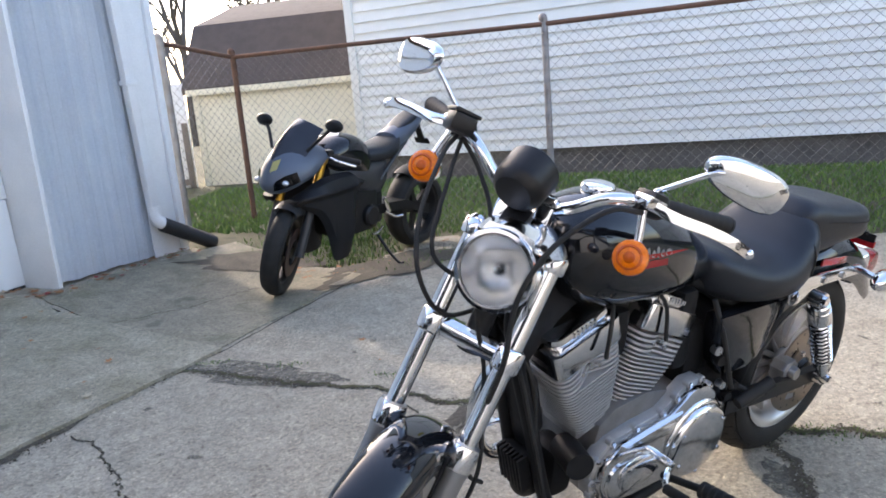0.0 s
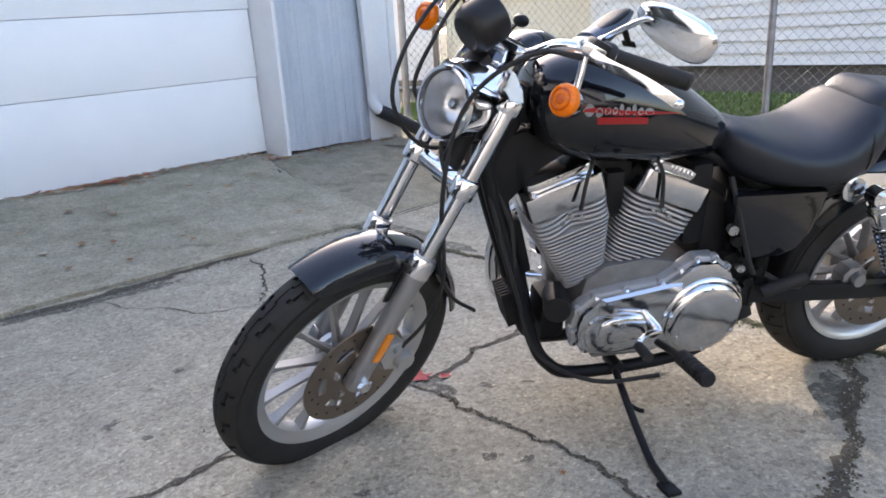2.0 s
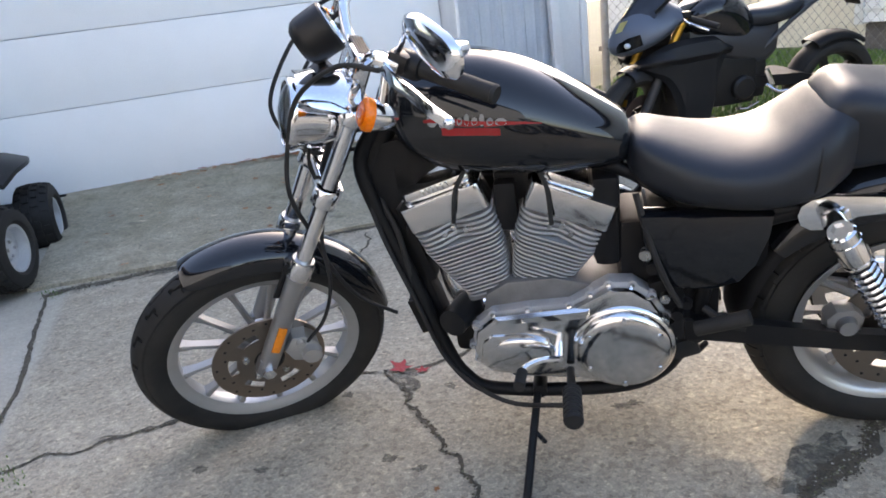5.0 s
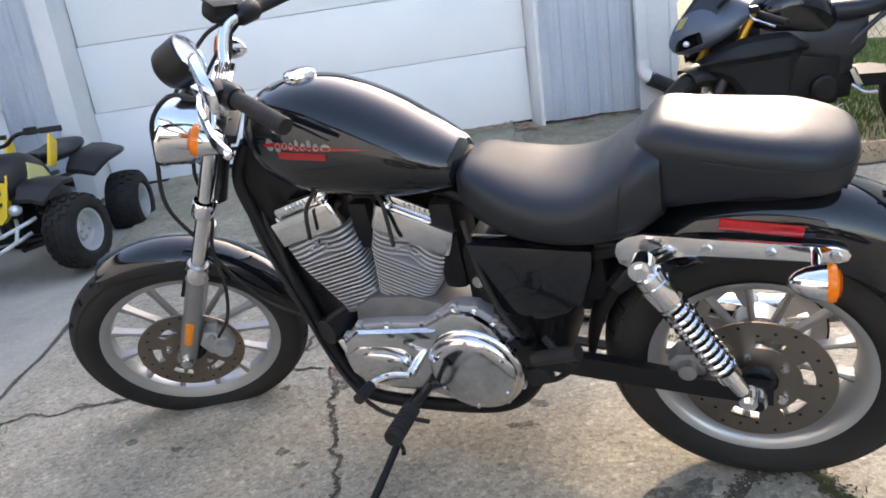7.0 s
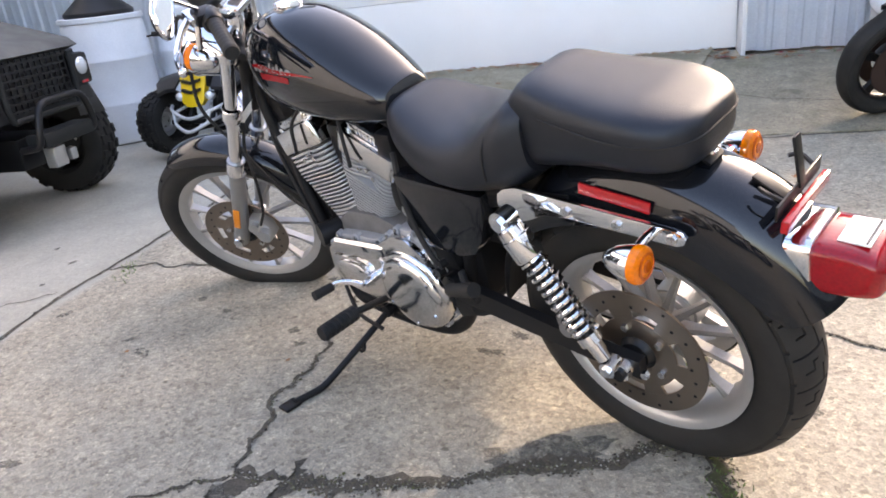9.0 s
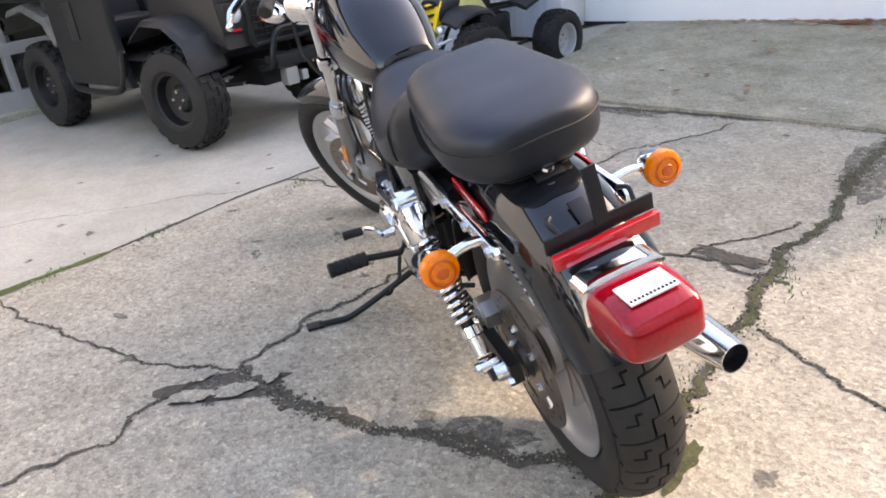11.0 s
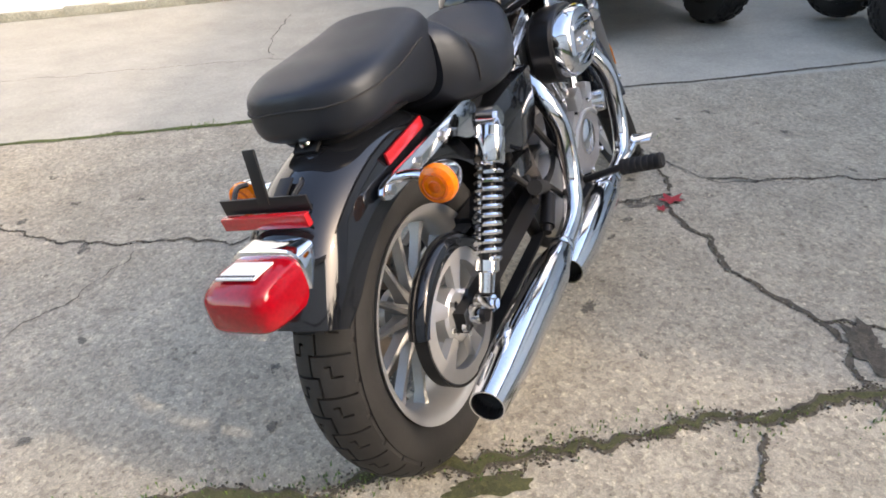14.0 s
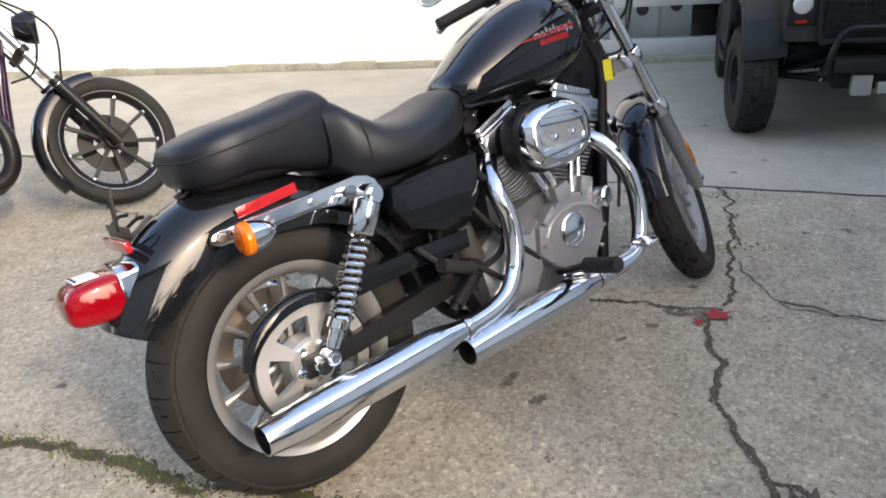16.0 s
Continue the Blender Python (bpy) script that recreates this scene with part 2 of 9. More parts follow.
_nt.links.new(mix_node(_nt, 1.0, _was, ramp_node(_nt, noise_node(_nt, 1.0, 6, 0.65, _mp.outputs["Vector"]), [(0.3, (0.90, 0.94, 0.98)), (0.7, (1.08, 1.09, 1.09))]), "MULTIPLY"), _p.inputs["Base Color"])
SHEET_WHITE = mat("white_painted_metal", (0.78, 0.79, 0.79), 0.45, 0.0, (0.64, 0.65, 0.65), 0.6, 3.0, 90, 0.1)
WALL_WHITE = mat("white_block_paint", (0.80, 0.80, 0.78), 0.7, 0.0, (0.68, 0.67, 0.63), 0.5, 2.0, 70, 0.4, 0.003)
FRAME_ALU = mat("storefront_aluminium", (0.60, 0.61, 0.61), 0.35, 0.6, (0.48, 0.48, 0.47), 0.5, 5, 140, 0.05)
SIDING = mat("white_lap_siding", (0.74, 0.74, 0.70), 0.55, 0.0, (0.64, 0.64, 0.60), 0.5, 1.2, 120, 0.12, spread=0.03)
FOUND = concrete_material("foundation_block", (0.15, 0.14, 0.135), (0.10, 0.095, 0.09), 0.4, 0.4)
SHINGLE = mat("brown_shingle", (0.085, 0.068, 0.062), 0.9, 0.0, (0.055, 0.045, 0.042), 0.7, 6, 80, 0.6, 0.006, spread=0.2)
SHED_PAINT = mat("cream_shed_paint", (0.74, 0.70, 0.56), 0.65, 0.0, (0.62, 0.58, 0.45), 0.6, 2.5, 90, 0.2)
GALV = mat("galvanised_steel", (0.30, 0.30, 0.30), 0.5, 0.6, (0.16, 0.10, 0.07), 0.6, 8, 120, 0.15)
RUST = mat("rusty_post", (0.16, 0.085, 0.055), 0.8, 0.2, (0.07, 0.045, 0.035), 0.7, 12, 120, 0.3)
WOOD = mat("weathered_wood", (0.20, 0.17, 0.14), 0.8, 0.0, (0.12, 0.10, 0.085), 0.6, 8, 90, 0.3)
PIPE_BLACK = mat("black_drain_pipe", (0.02, 0.02, 0.02), 0.5)


# ---- mesh tools ----
def box(bm, c, s, rot=(0, 0, 0), bevel=0.0):
    m = pose(*c, *rot) @ Matrix.Diagonal((*s, 1))
    g = bmesh.ops.create_cube(bm, size=1.0, matrix=m)
    if bevel:
        es = list({e for v in g["verts"] for e in v.link_edges})
        bmesh.ops.bevel(bm, geom=es, offset=bevel, segments=2, affect="EDGES", profile=0.6)


def basis(axis):
    z = Vector(axis).normalized()
    x = z.orthogonal().normalized()
    return x, z.cross(x), z


def skin(bm, rings, closed=True, caps=True):
    """Joins rings of places, each of the same count."""
    vs = [[bm.verts.new(p) for p in r] for r in rings]
    n = len(vs[0])
    for a, b in zip(vs, vs[1:]):
        for i in range(n if closed else n - 1):
            j = (i + 1) % n
            bm.faces.new((a[i], a[j], b[j], b[i]))
    if caps and closed:
        bm.faces.new(list(reversed(vs[0])))
        bm.faces.new(vs[-1])
    return vs


def cyl(bm, p0, p1, r0, r1=None, seg=16, caps=True):
    r1 = r0 if r1 is None else r1
    p0, p1 = Vector(p0), Vector(p1)
    x, y, z = basis(p1 - p0)
    ring = [(math.cos(2 * math.pi * i / seg), math.sin(2 * math.pi * i / seg)) for i in range(seg)]
    skin(bm, [[p + r * (a * x + b * y) for a, b in ring] for p, r in ((p0, r0), (p1, r1))], True, caps)


def lathe(bm, profile, origin=(0, 0, 0), axis=(0, 0, 1), seg=32, closed_profile=False):
    """Turns a profile of (radius, height) round an axis."""
    x, y, z = basis(axis)
    o = Vector(origin)
    cols = []
    for i in range(seg):
        a = 2 * math.pi * i / seg
        d = math.cos(a) * x + math.sin(a) * y
        cols.append([bm.verts.new(o + r * d + h * z) for r, h in profile])
    k = len(profile)
    for i in range(seg):
        a, b = cols[i], cols[(i + 1) % seg]
        for j in range(k if closed_profile else k - 1):
            q = (j + 1) % k
            bm.faces.new((a[j], b[j], b[q], a[q]))
    bmesh.ops.remove_doubles(bm, verts=[v for c in cols for v in c], dist=1e-6)


def spline(pts, n=6):
    pts = [Vector(p) for p in pts]
    if len(pts) < 3:
        return pts
    out = []
    ext = [2 * pts[0] - pts[1], *pts, 2 * pts[-1] - pts[-2]]
    for i in range(1, len(ext) - 2):
        p0, p1, p2, p3 = ext[i - 1 : i + 3]
        for k in range(n):
            t = k / n
            out.append(0.5 * (2 * p1 + (p2 - p0) * t + (2 * p0 - 5 * p1 + 4 * p2 - p3) * t * t + (3 * p1 - p0 - 3 * p2 + p3) * t ** 3))
    out.append(pts[-1])
    return out


def tube(bm, pts, r, seg=10, n=6, caps=True):
    """A round tube along a smooth line; r: one radius, or one for each end."""
    line = spline(pts, n)
    x = None
    rings = []
    for i, p in enumerate(line):
        z = (line[min(i + 1, len(line) - 1)] - line[max(i - 1, 0)]).normalized()
        if x is None:
            x = z.orthogonal().normalized()
        x = (x - z * x.dot(z)).normalized()
        y = z.cross(x)
        rr = r if isinstance(r, (int, float)) else r[0] + (r[1] - r[0]) * i / (len(line) - 1)
        rings.append([p + rr * (math.cos(2 * math.pi * k / seg) * x + math.sin(2 * math.pi * k / seg) * y) for k in range(seg)])
    skin(bm, rings, True, caps)


def plate(bm, outline, y0, y1, bevel=0.0, axes="xz"):
    """A flat piece: an outline in two axes, thick along the third."""
    k = {"xz": (0, 2, 1), "xy": (0, 1, 2), "yz": (1, 2, 0)}[axes]

    def put(a, b, c):
        v = [0, 0, 0]
        v[k[0]], v[k[1]], v[k[2]] = a, b, c
        return v

    lo, hi = [bm.verts.new(put(a, b, y0)) for a, b in outline], [bm.verts.new(put(a, b, y1)) for a, b in outline]
    n = len(outline)
    faces = [bm.faces.new(lo), bm.faces.new(list(reversed(hi)))]
    for i in range(n):
        j = (i + 1) % n
        faces.append(bm.faces.new((lo[i], hi[i], hi[j], lo[j])))
    bmesh.ops.recalc_face_normals(bm, faces=faces)
    if bevel:
        es = [e for f in faces[:2] for e in f.edges]
        bmesh.ops.bevel(bm, geom=es, offset=bevel, segments=2, affect="EDGES", profile=0.6)


def ball(bm, c, r, seg=16, rot=(0, 0, 0)):
    r = (r, r, r) if isinstance(r, (int, float)) else r
    bmesh.ops.create_uvsphere(bm, u_segments=seg, v_segments=max(6, seg // 2), radius=1.0, matrix=pose(*c, *rot) @ Matrix.Diagonal((*r, 1)))


def bolt_head(bm, p, axis, r=0.008, h=0.006):
    a = Vector(axis).normalized()
    cyl(bm, p, Vector(p) + a * h, r, r * 0.9, 6)


def mesh_of(name, bm, material, sharp=38):
    bmesh.ops.recalc_face_normals(bm, faces=bm.faces)
    lim = radians(sharp)
    for e in bm.edges:
        if len(e.link_faces) == 2 and e.calc_face_angle(0.0) > lim:
            e.smooth = False
    for f in bm.faces:
        f.smooth = True
    me = bpy.data.meshes.new(name)
    bm.to_mesh(me)
    bm.free()
    for m in material if isinstance(material, (list, tuple)) else [material]:
        me.materials.append(m)
    return me


def part(name, bm, material, parent=None, label="", sharp=38):
    ob = new(name, mesh_of(name, bm, material, sharp))
    if parent is not None:
        ob.parent = parent
    return tagged(ob, label)


def again(ob, m, parent=None):
    """Another object on the same mesh."""
    o = new(ob.name.split(".")[0], ob.data)
    o.parent = ob.parent if parent is None else parent
    o.matrix_basis = m
    if "label" in ob:
        o["label"] = ob["label"]
    return o


def thing(name, m, label, category, group="", kind=""):
    ob = new(name)
    ob.matrix_basis = m
    ob.empty_display_size = 0.1
    return tagged(ob, label, category, group, kind)


B = bmesh.new

# ---- setting: ground ----
WALL_AT, WALL_TURN = Vector((-2.167, 5.291, 0)), 66.0
ALONG = Vector((math.cos(radians(WALL_TURN)), math.sin(radians(WALL_TURN)), 0))
AWAY = Vector((ALONG.y, -ALONG.x, 0))


def wall_place(s, w, z=0.0):
    """s metres along the garage wall, w metres out from it."""
    return WALL_AT + ALONG * s + AWAY * w + Vector((0, 0, z))


def smooth(t):
    t = min(1.0, max(0.0, t))
    return t * t * (3 - 2 * t)


def lawn_share(x, y):
    edge = 6.03 - 0.366 * x - 1.2 * smooth((0.1 - x) / 0.95) + 0.05 * math.sin(3.1 * x) + 0.10 * noise.noise(Vector((x * 4, 0, 9))) + 0.04 * noise.noise(Vector((x * 15, 0, 9)))
    return y - edge


def ground_z(x, y):
    d = Vector((x, y, 0)) - WALL_AT
    s, w = d.dot(ALONG), d.dot(AWAY)
    rise = 0.10 + 0.021 * (min(s, 0.3) + 4.26)
    left = smooth((s + 4.6) / 0.6)
    ramp = rise * min(1.0, max(0.0, (1.66 - w) / 1.66)) * left * (1 if w > -0.6 else max(0.0, 1 + (w + 0.6) / 2))
    back = 0.035 * min(max(y - 3.6, 0.0), 1.4)
    lawn = back + smooth((lawn_share(x, y) - 0.05) / 2.0) * 0.20
    z = max(ramp, lawn)
    return z + 0.004 * noise.noise(Vector((x * 0.9, y * 0.9, 0)))


def steps(lo, hi, near_lo, near_hi, fine):
    mid = list(np.arange(near_lo, near_hi + 1e-6, fine))
    out_lo, out_hi, d = [], [], fine
    v = near_lo
    while v > lo:
        d *= 1.6
        v -= d
        out_lo.append(max(v, lo))
    v, d = near_hi, fine
    while v < hi:
        d *= 1.6
        v += d
        out_hi.append(min(v, hi))
    return list(reversed(out_lo)) + mid + out_hi


def ground_sheet():
    xs, ys = steps(-400, 400, -6, 8, 0.07), steps(-400, 4.6, -7, 4.6, 0.14)[:-1] + list(np.arange(4.6, 7.2, 0.06)) + steps(7.2, 400, 7.2, 12, 0.14)
    verts = [(x, y, ground_z(x, y)) for y in ys for x in xs]
    nx = len(xs)
    faces = [(j * nx + i, j * nx + i + 1, (j + 1) * nx + i + 1, (j + 1) * nx + i) for j in range(len(ys) - 1) for i in range(nx - 1)]
    me = bpy.data.meshes.new("ground")
    me.from_pydata(verts, [], faces)
    me.materials.append(PAVE)
    me.materials.append(SOIL)
    for f in me.polygons:
        f.use_smooth = True
        c = f.center
        f.material_index = 1 if lawn_share(c.x, c.y) > 0 else 0
    return tagged(new("ground", me), "cracked grey concrete yard with lawn beyond", "ground", kind="structure")


ground_sheet()


LINES = {}


def strip(name, pts, width, material, label, lift=0.003, wobble=0.02, step=0.035, seed=1, rag=0.6):
    """A crack or joint filled with dirt: a ragged narrow band that follows the ground."""
    rnd = random.Random(seed)
    line = [Vector((x, y, 0)) for x, y in pts]
    out = []
    for a, b in zip(line, line[1:]):
        n = max(1, int((b - a).length / step))
        out += [a.lerp(b, k / n) for k in range(n)]
    out.append(line[-1])
    bm = B()
    prev = None
    LINES[seed] = []
    for i, p in enumerate(out):
        d = (out[min(i + 1, len(out) - 1)] - out[max(i - 1, 0)]).normalized()
        side = Vector((-d.y, d.x, 0))
        q = p + side * (wobble * (noise.noise(Vector((p.x * 5, p.y * 5, seed))) + 0.7 * noise.noise(Vector((p.x * 17, p.y * 17, seed)))) + min(0.007, wobble * 0.25) * (rnd.random() * 2 - 1))
        w = [width * 0.5 * max(0.12, (1 + rag * (1.6 * noise.noise(Vector((p.x * 6, p.y * 6, seed + 7 * side_no))) + 1.2 * (rnd.random() - 0.5)))) * (0.4 if i in (0, len(out) - 1) else 1) for side_no in (0, 1)]
        LINES[seed].append(q.copy())
        cur = []
        for k, sgn in ((0, 1), (1, -1)):
            e = q + side * sgn * w[k]
            cur.append(bm.verts.new((e.x, e.y, ground_z(e.x, e.y) + lift)))
        if prev:
            bm.faces.new((prev[0], prev[1], cur[1], cur[0]))
        prev = cur
    ob = part(name, bm, material)
    return tagged(ob, label, "crack", kind="structure")


def blotch(name, c, rx, ry, turn, material, label, lift=0.002, seed=1, rag=0.35):
    """A patch of broken or damp surface with a ragged outline."""
    bm = B()
    ca, sa = math.cos(radians(turn)), math.sin(radians(turn))
    ring = []
    n = 44
    for i in range(n):
        a = 2 * math.pi * i / n
        k = 1 + rag * (noise.noise(Vector((math.cos(a) * 1.7, math.sin(a) * 1.7, seed))) + 0.6 * noise.noise(Vector((math.cos(a) * 5, math.sin(a) * 5, seed))))
        u, v = rx * k * math.cos(a), ry * k * math.sin(a)
        x, y = c[0] + u * ca - v * sa, c[1] + u * sa + v * ca
        ring.append(bm.verts.new((x, y, ground_z(x, y) + lift)))
    mid = bm.verts.new((c[0], c[1], ground_z(*c) + lift))
    for i in range(n):
        bm.faces.new((mid, ring[i], ring[(i + 1) % n]))
    return tagged(part(name, bm, material), label, "stain", kind="structure")


def yard():
    crack, joint = "narrow dirt-filled crack across the concrete", "straight mossy joint between concrete slabs"
    strip("joint", [(-2.05, 1.26), (-1.03, 0.91), (-0.24, 0.54), (0.38, 0.34)], 0.018, DIRT, joint, wobble=0.008, rag=0.4, seed=2)
    strip("joint", [(0.38, 0.34), (1.02, 0.06), (1.8, -0.26), (3.4, -0.95), (5.5, -1.9)], 0.036, JOINT_MOSS, joint, wobble=0.006, rag=0.5, seed=3)
    strip("joint", [(-2.05, 1.24), (-1.92, 1.63), (-1.74, 2.0), (-1.62, 2.37), (-1.50, 2.72), (-1.39, 3.08), (-1.21, 3.37)], 0.06, DIRT, "dirt-filled joint along the front of the apron slab", wobble=0.025, rag=0.7, seed=4)
    strip("joint", [(-1.21, 3.37), (-1.07, 3.65), (-0.82, 4.24), (-0.50, 4.95)], 0.014, DIRT, joint, wobble=0.008, seed=5)
    for k, (pts, w) in enumerate([
        ([(-1.39, 2.71), (-1.20, 2.54), (-1.03, 2.32), (-0.94, 2.18), (-0.81, 2.13), (-0.62, 1.98), (-0.46, 1.895), (-0.25, 1.725)], 0.013),
        ([(-0.94, 2.18), (-1.10, 2.045), (-1.28, 2.01), (-1.42, 1.985), (-1.66, 2.0)], 0.008),
        ([(-0.42, 0.98), (-0.34, 1.15), (-0.31, 1.28)], 0.015),
        ([(-0.06, 1.74), (0.09, 1.72), (0.28, 1.63), (0.61, 1.5), (0.74, 1.44), (1.0, 1.35)], 0.016),
        ([(-0.06, 1.73), (-0.21, 1.47), (-0.26, 1.28), (-0.45, 0.85), (-0.47, 0.66)], 0.018),
        ([(-0.24, 1.42), (-0.23, 1.6), (-0.25, 1.75), (-0.37, 1.83), (-0.46, 1.93)], 0.010),
        ([(0.01, 1.79), (0.075, 2.05), (0.132, 2.26), (0.138, 2.48), (0.19, 2.62), (0.30, 2.80)], 0.026),
        ([(0.138, 2.48), (0.05, 2.58), (-0.02, 2.70), (-0.15, 2.88)], 0.014),
        ([(1.01, 1.35), (1.04, 1.05), (0.93, 0.62), (0.81, 0.2), (0.78, 0.14)], 0.012),
        ([(1.06, 1.28), (1.2, 1.2), (1.35, 1.2), (1.52, 1.08), (1.63, 1.0), (1.86, 0.85), (2.15, 0.5), (2.6, 0.1)], 0.014),
        ([(0.58, 2.69), (0.71, 2.8), (0.84, 2.9), (1.2, 3.2)], 0.016),
        ([(2.04, 1.36), (1.89, 1.3), (1.62, 1.1)], 0.008),
        ([(0.87, 0.12), (0.7, -0.15), (0.5, -0.55)], 0.012),
        ([(0.6, -0.98), (0.4, -0.7), (0.15, -0.35), (-0.23, 0.31), (-0.3, 0.52)], 0.007),
        ([(0.57, -0.96), (0.45, -1.39), (0.1, -2.08)], 0.010),
        ([(0.57, -0.96), (1.3, -1.25), (2.4, -1.7)], 0.007),
        ([(-1.86, 3.90), (-1.70, 4.05), (-1.54, 4.19), (-1.26, 4.56), (-1.0, 4.8)], 0.012),
    ]):
        strip("crack", pts, w * 0.6, DIRT, crack, 0.012 if k == 16 else 0.003, seed=20 + k, wobble=0.035, step=0.022, rag=0.85)
    strip("crack", [(-1.21, 3.36), (-0.90, 3.22), (-0.66, 3.12), (-0.40, 3.03), (-0.25, 2.99), (0.02, 2.84), (0.18, 2.78), (0.31, 2.73), (0.56, 2.645), (0.71, 2.58)], 0.030, DIRT, "wide mossy crack with loose soil", wobble=0.045, step=0.02, rag=0.9, seed=51)
    strip("crack", [(0.71, 2.58), (0.92, 2.51), (1.16, 2.45), (1.48, 2.32), (1.68, 2.26), (1.85, 2.16), (2.1, 2.07), (2.9, 1.75)], 0.030, DIRT, "wide mossy crack with loose soil", wobble=0.045, step=0.02, rag=0.9, seed=52)
    strip("crack", [(1.01, 1.35), (1.09, 1.6), (1.13, 1.77), (1.15, 1.95), (1.2, 2.2), (1.2, 2.4)], 0.036, DIRT, "wide broken crack full of dirt", wobble=0.045, step=0.02, rag=0.9, seed=53)
    blotch("worn_patch", (1.09, 1.37), 0.17, 0.065, -67, DIRT, "broken patch of concrete full of dirt where cracks meet", seed=64, rag=0.4)
    for k, (x, y, rx, ry, turn) in enumerate(((1.03, 1.47, 0.030, 0.020, 20), (1.10, 1.40, 0.050, 0.028, -60), (1.15, 1.30, 0.055, 0.030, -75), (1.07, 1.27, 0.035, 0.024, -40))):
        blotch("concrete_chip", (x, y), rx, ry, turn, PAVE, "loose flat chip of concrete in the broken patch", lift=0.009, seed=70 + k, rag=0.5)
    strip("moss", [(0.71, 2.58), (0.92, 2.51), (1.16, 2.45), (1.48, 2.32), (1.68, 2.26), (1.85, 2.16), (2.1, 2.07), (2.9, 1.75)], 0.013, MOSS, "green moss in the crack", lift=0.005, wobble=0.045, step=0.02, rag=2.2, seed=52)
    strip("moss", [(-1.21, 3.36), (-0.90, 3.22), (-0.66, 3.12), (-0.40, 3.03), (-0.25, 2.99), (0.02, 2.84), (0.18, 2.78), (0.31, 2.73), (0.56, 2.645), (0.71, 2.58)], 0.012, MOSS, "green moss in the crack", lift=0.005, wobble=0.045, step=0.02, rag=2.2, seed=51)
    worn = "dark damp worn patch in the concrete"
    blotch("worn_patch", (1.13, 2.06), 0.15, 0.055, 85, DAMP, worn, seed=3, rag=0.6)
    blotch("worn_patch", (1.10, 1.32), 0.08, 0.035, 30, DAMP, worn, seed=5, rag=0.7)
    blotch("worn_patch", (0.14, 2.64), 0.10, 0.045, 60, DIRT, worn, lift=0.005, seed=7, rag=0.75)
    blotch("worn_patch", (0.02, 1.76), 0.09, 0.045, -20, DAMP, worn, seed=9, rag=0.5)
    blotch("worn_patch", (1.14, 2.52), 0.09, 0.03, -20, MOSS, worn, seed=11, rag=0.45)
    blotch("worn_patch", (-1.70, 2.02), 0.40, 0.06, 64, DAMP, worn, seed=13, rag=0.5)
    blotch("worn_patch", (-0.82, 3.24), 0.42, 0.11, -24, DAMP, worn, seed=15, rag=0.5)
    blotch("worn_patch", (-0.28, 5.12), 0.62, 0.26, 38, DIRT, "dark damp soil spread over the concrete edge", lift=0.008, seed=17, rag=0.5)
    blotch("worn_patch", (-1.42, 5.22), 0.50, 0.22, 12, DIRT, "dark damp soil spread over the concrete edge", lift=0.012, seed=19, rag=0.5)
    rnd = random.Random(8)
    for k in range(58):
        x, y = rnd.uniform(-1.2, 2.4), rnd.uniform(-0.6, 3.6)
        if abs(x - 1.1) < 0.25 and abs(y - 2.2) < 0.4:
            continue
        blotch("worn_patch", (x, y), rnd.uniform(0.012, 0.035), rnd.uniform(0.008, 0.02), rnd.uniform(0, 180), DAMP, "small dark spot on the concrete", seed=60 + k, rag=0.7, lift=0.0025)


yard()


def grit():
    """Crumbs of soil and stone in and beside the wide cracks."""
    rnd = random.Random(77)
    edge = [Vector((x, y, 0)) for x, y in ((-1.3, 5.1), (-0.6, 5.15), (-0.1, 5.65), (0.8, 5.5), (1.8, 5.15))]
    runs = [(LINES[52], 0.034, 3600), (LINES[51], 0.038, 3600), (LINES[53], 0.030, 2600), (LINES[4], 0.045, 2600), (LINES[2], 0.012, 600), (LINES[3], 0.014, 900), (edge, 0.20, 5200)]
    runs += [(LINES[20 + k], 0.010, 420) for k in (0, 3, 4, 6, 7, 8, 9, 10)]
    verts, faces = [], []
    for line, wide, count in runs:
        length = [(b - a).length for a, b in zip(line, line[1:])]
        for k in range(count):
            d = rnd.uniform(0, sum(length))
            i = 0
            while d > length[i] and i < len(length) - 1:
                d -= length[i]
                i += 1
            t = (line[i + 1] - line[i]).normalized()
            p = line[i] + t * d
            thick = 0.35 + 0.9 * abs(noise.noise(Vector((p.x * 2.3, p.y * 2.3, 4))) * 2)
            p = p + Vector((-t.y, t.x, 0)) * rnd.gauss(0, wide * thick * 0.55)
            r = rnd.uniform(0.0015, 0.0055)
            z = ground_z(p.x, p.y) + 0.002
            a = rnd.uniform(0, 6.28)
            n = len(verts)
            for m in range(4):
                verts.append((p.x + r * rnd.uniform(0.6, 1.3) * math.cos(a + m * 1.57), p.y + r * rnd.uniform(0.6, 1.3) * math.sin(a + m * 1.57), z))
            verts.append((p.x, p.y, z + r * rnd.uniform(0.4, 1.0)))
            faces.extend([(n + m, n + (m + 1) % 4, n + 4) for m in range(4)])
    me = bpy.data.meshes.new("grit")
    me.from_pydata(verts, [], faces)
    me.materials.append(GRIT)
    tagged(new("grit", me), "loose soil crumbs and grit along the cracks", "grit", kind="stuff")


GRIT, _nt, _p = nodes_of("soil_grit")
_geo = _nt.nodes.new("ShaderNodeNewGeometry")
_nt.links.new(ramp_node(_nt, _geo.outputs["Random Per Island"], [(0.0, (0.045, 0.036, 0.026)), (0.7, (0.11, 0.09, 0.065)), (0.85, (0.09, 0.095, 0.035)), (1.0, (0.38, 0.36, 0.31))]), _p.inputs["Base Color"])
_p.inputs["Roughness"].default_value = 0.95
grit()


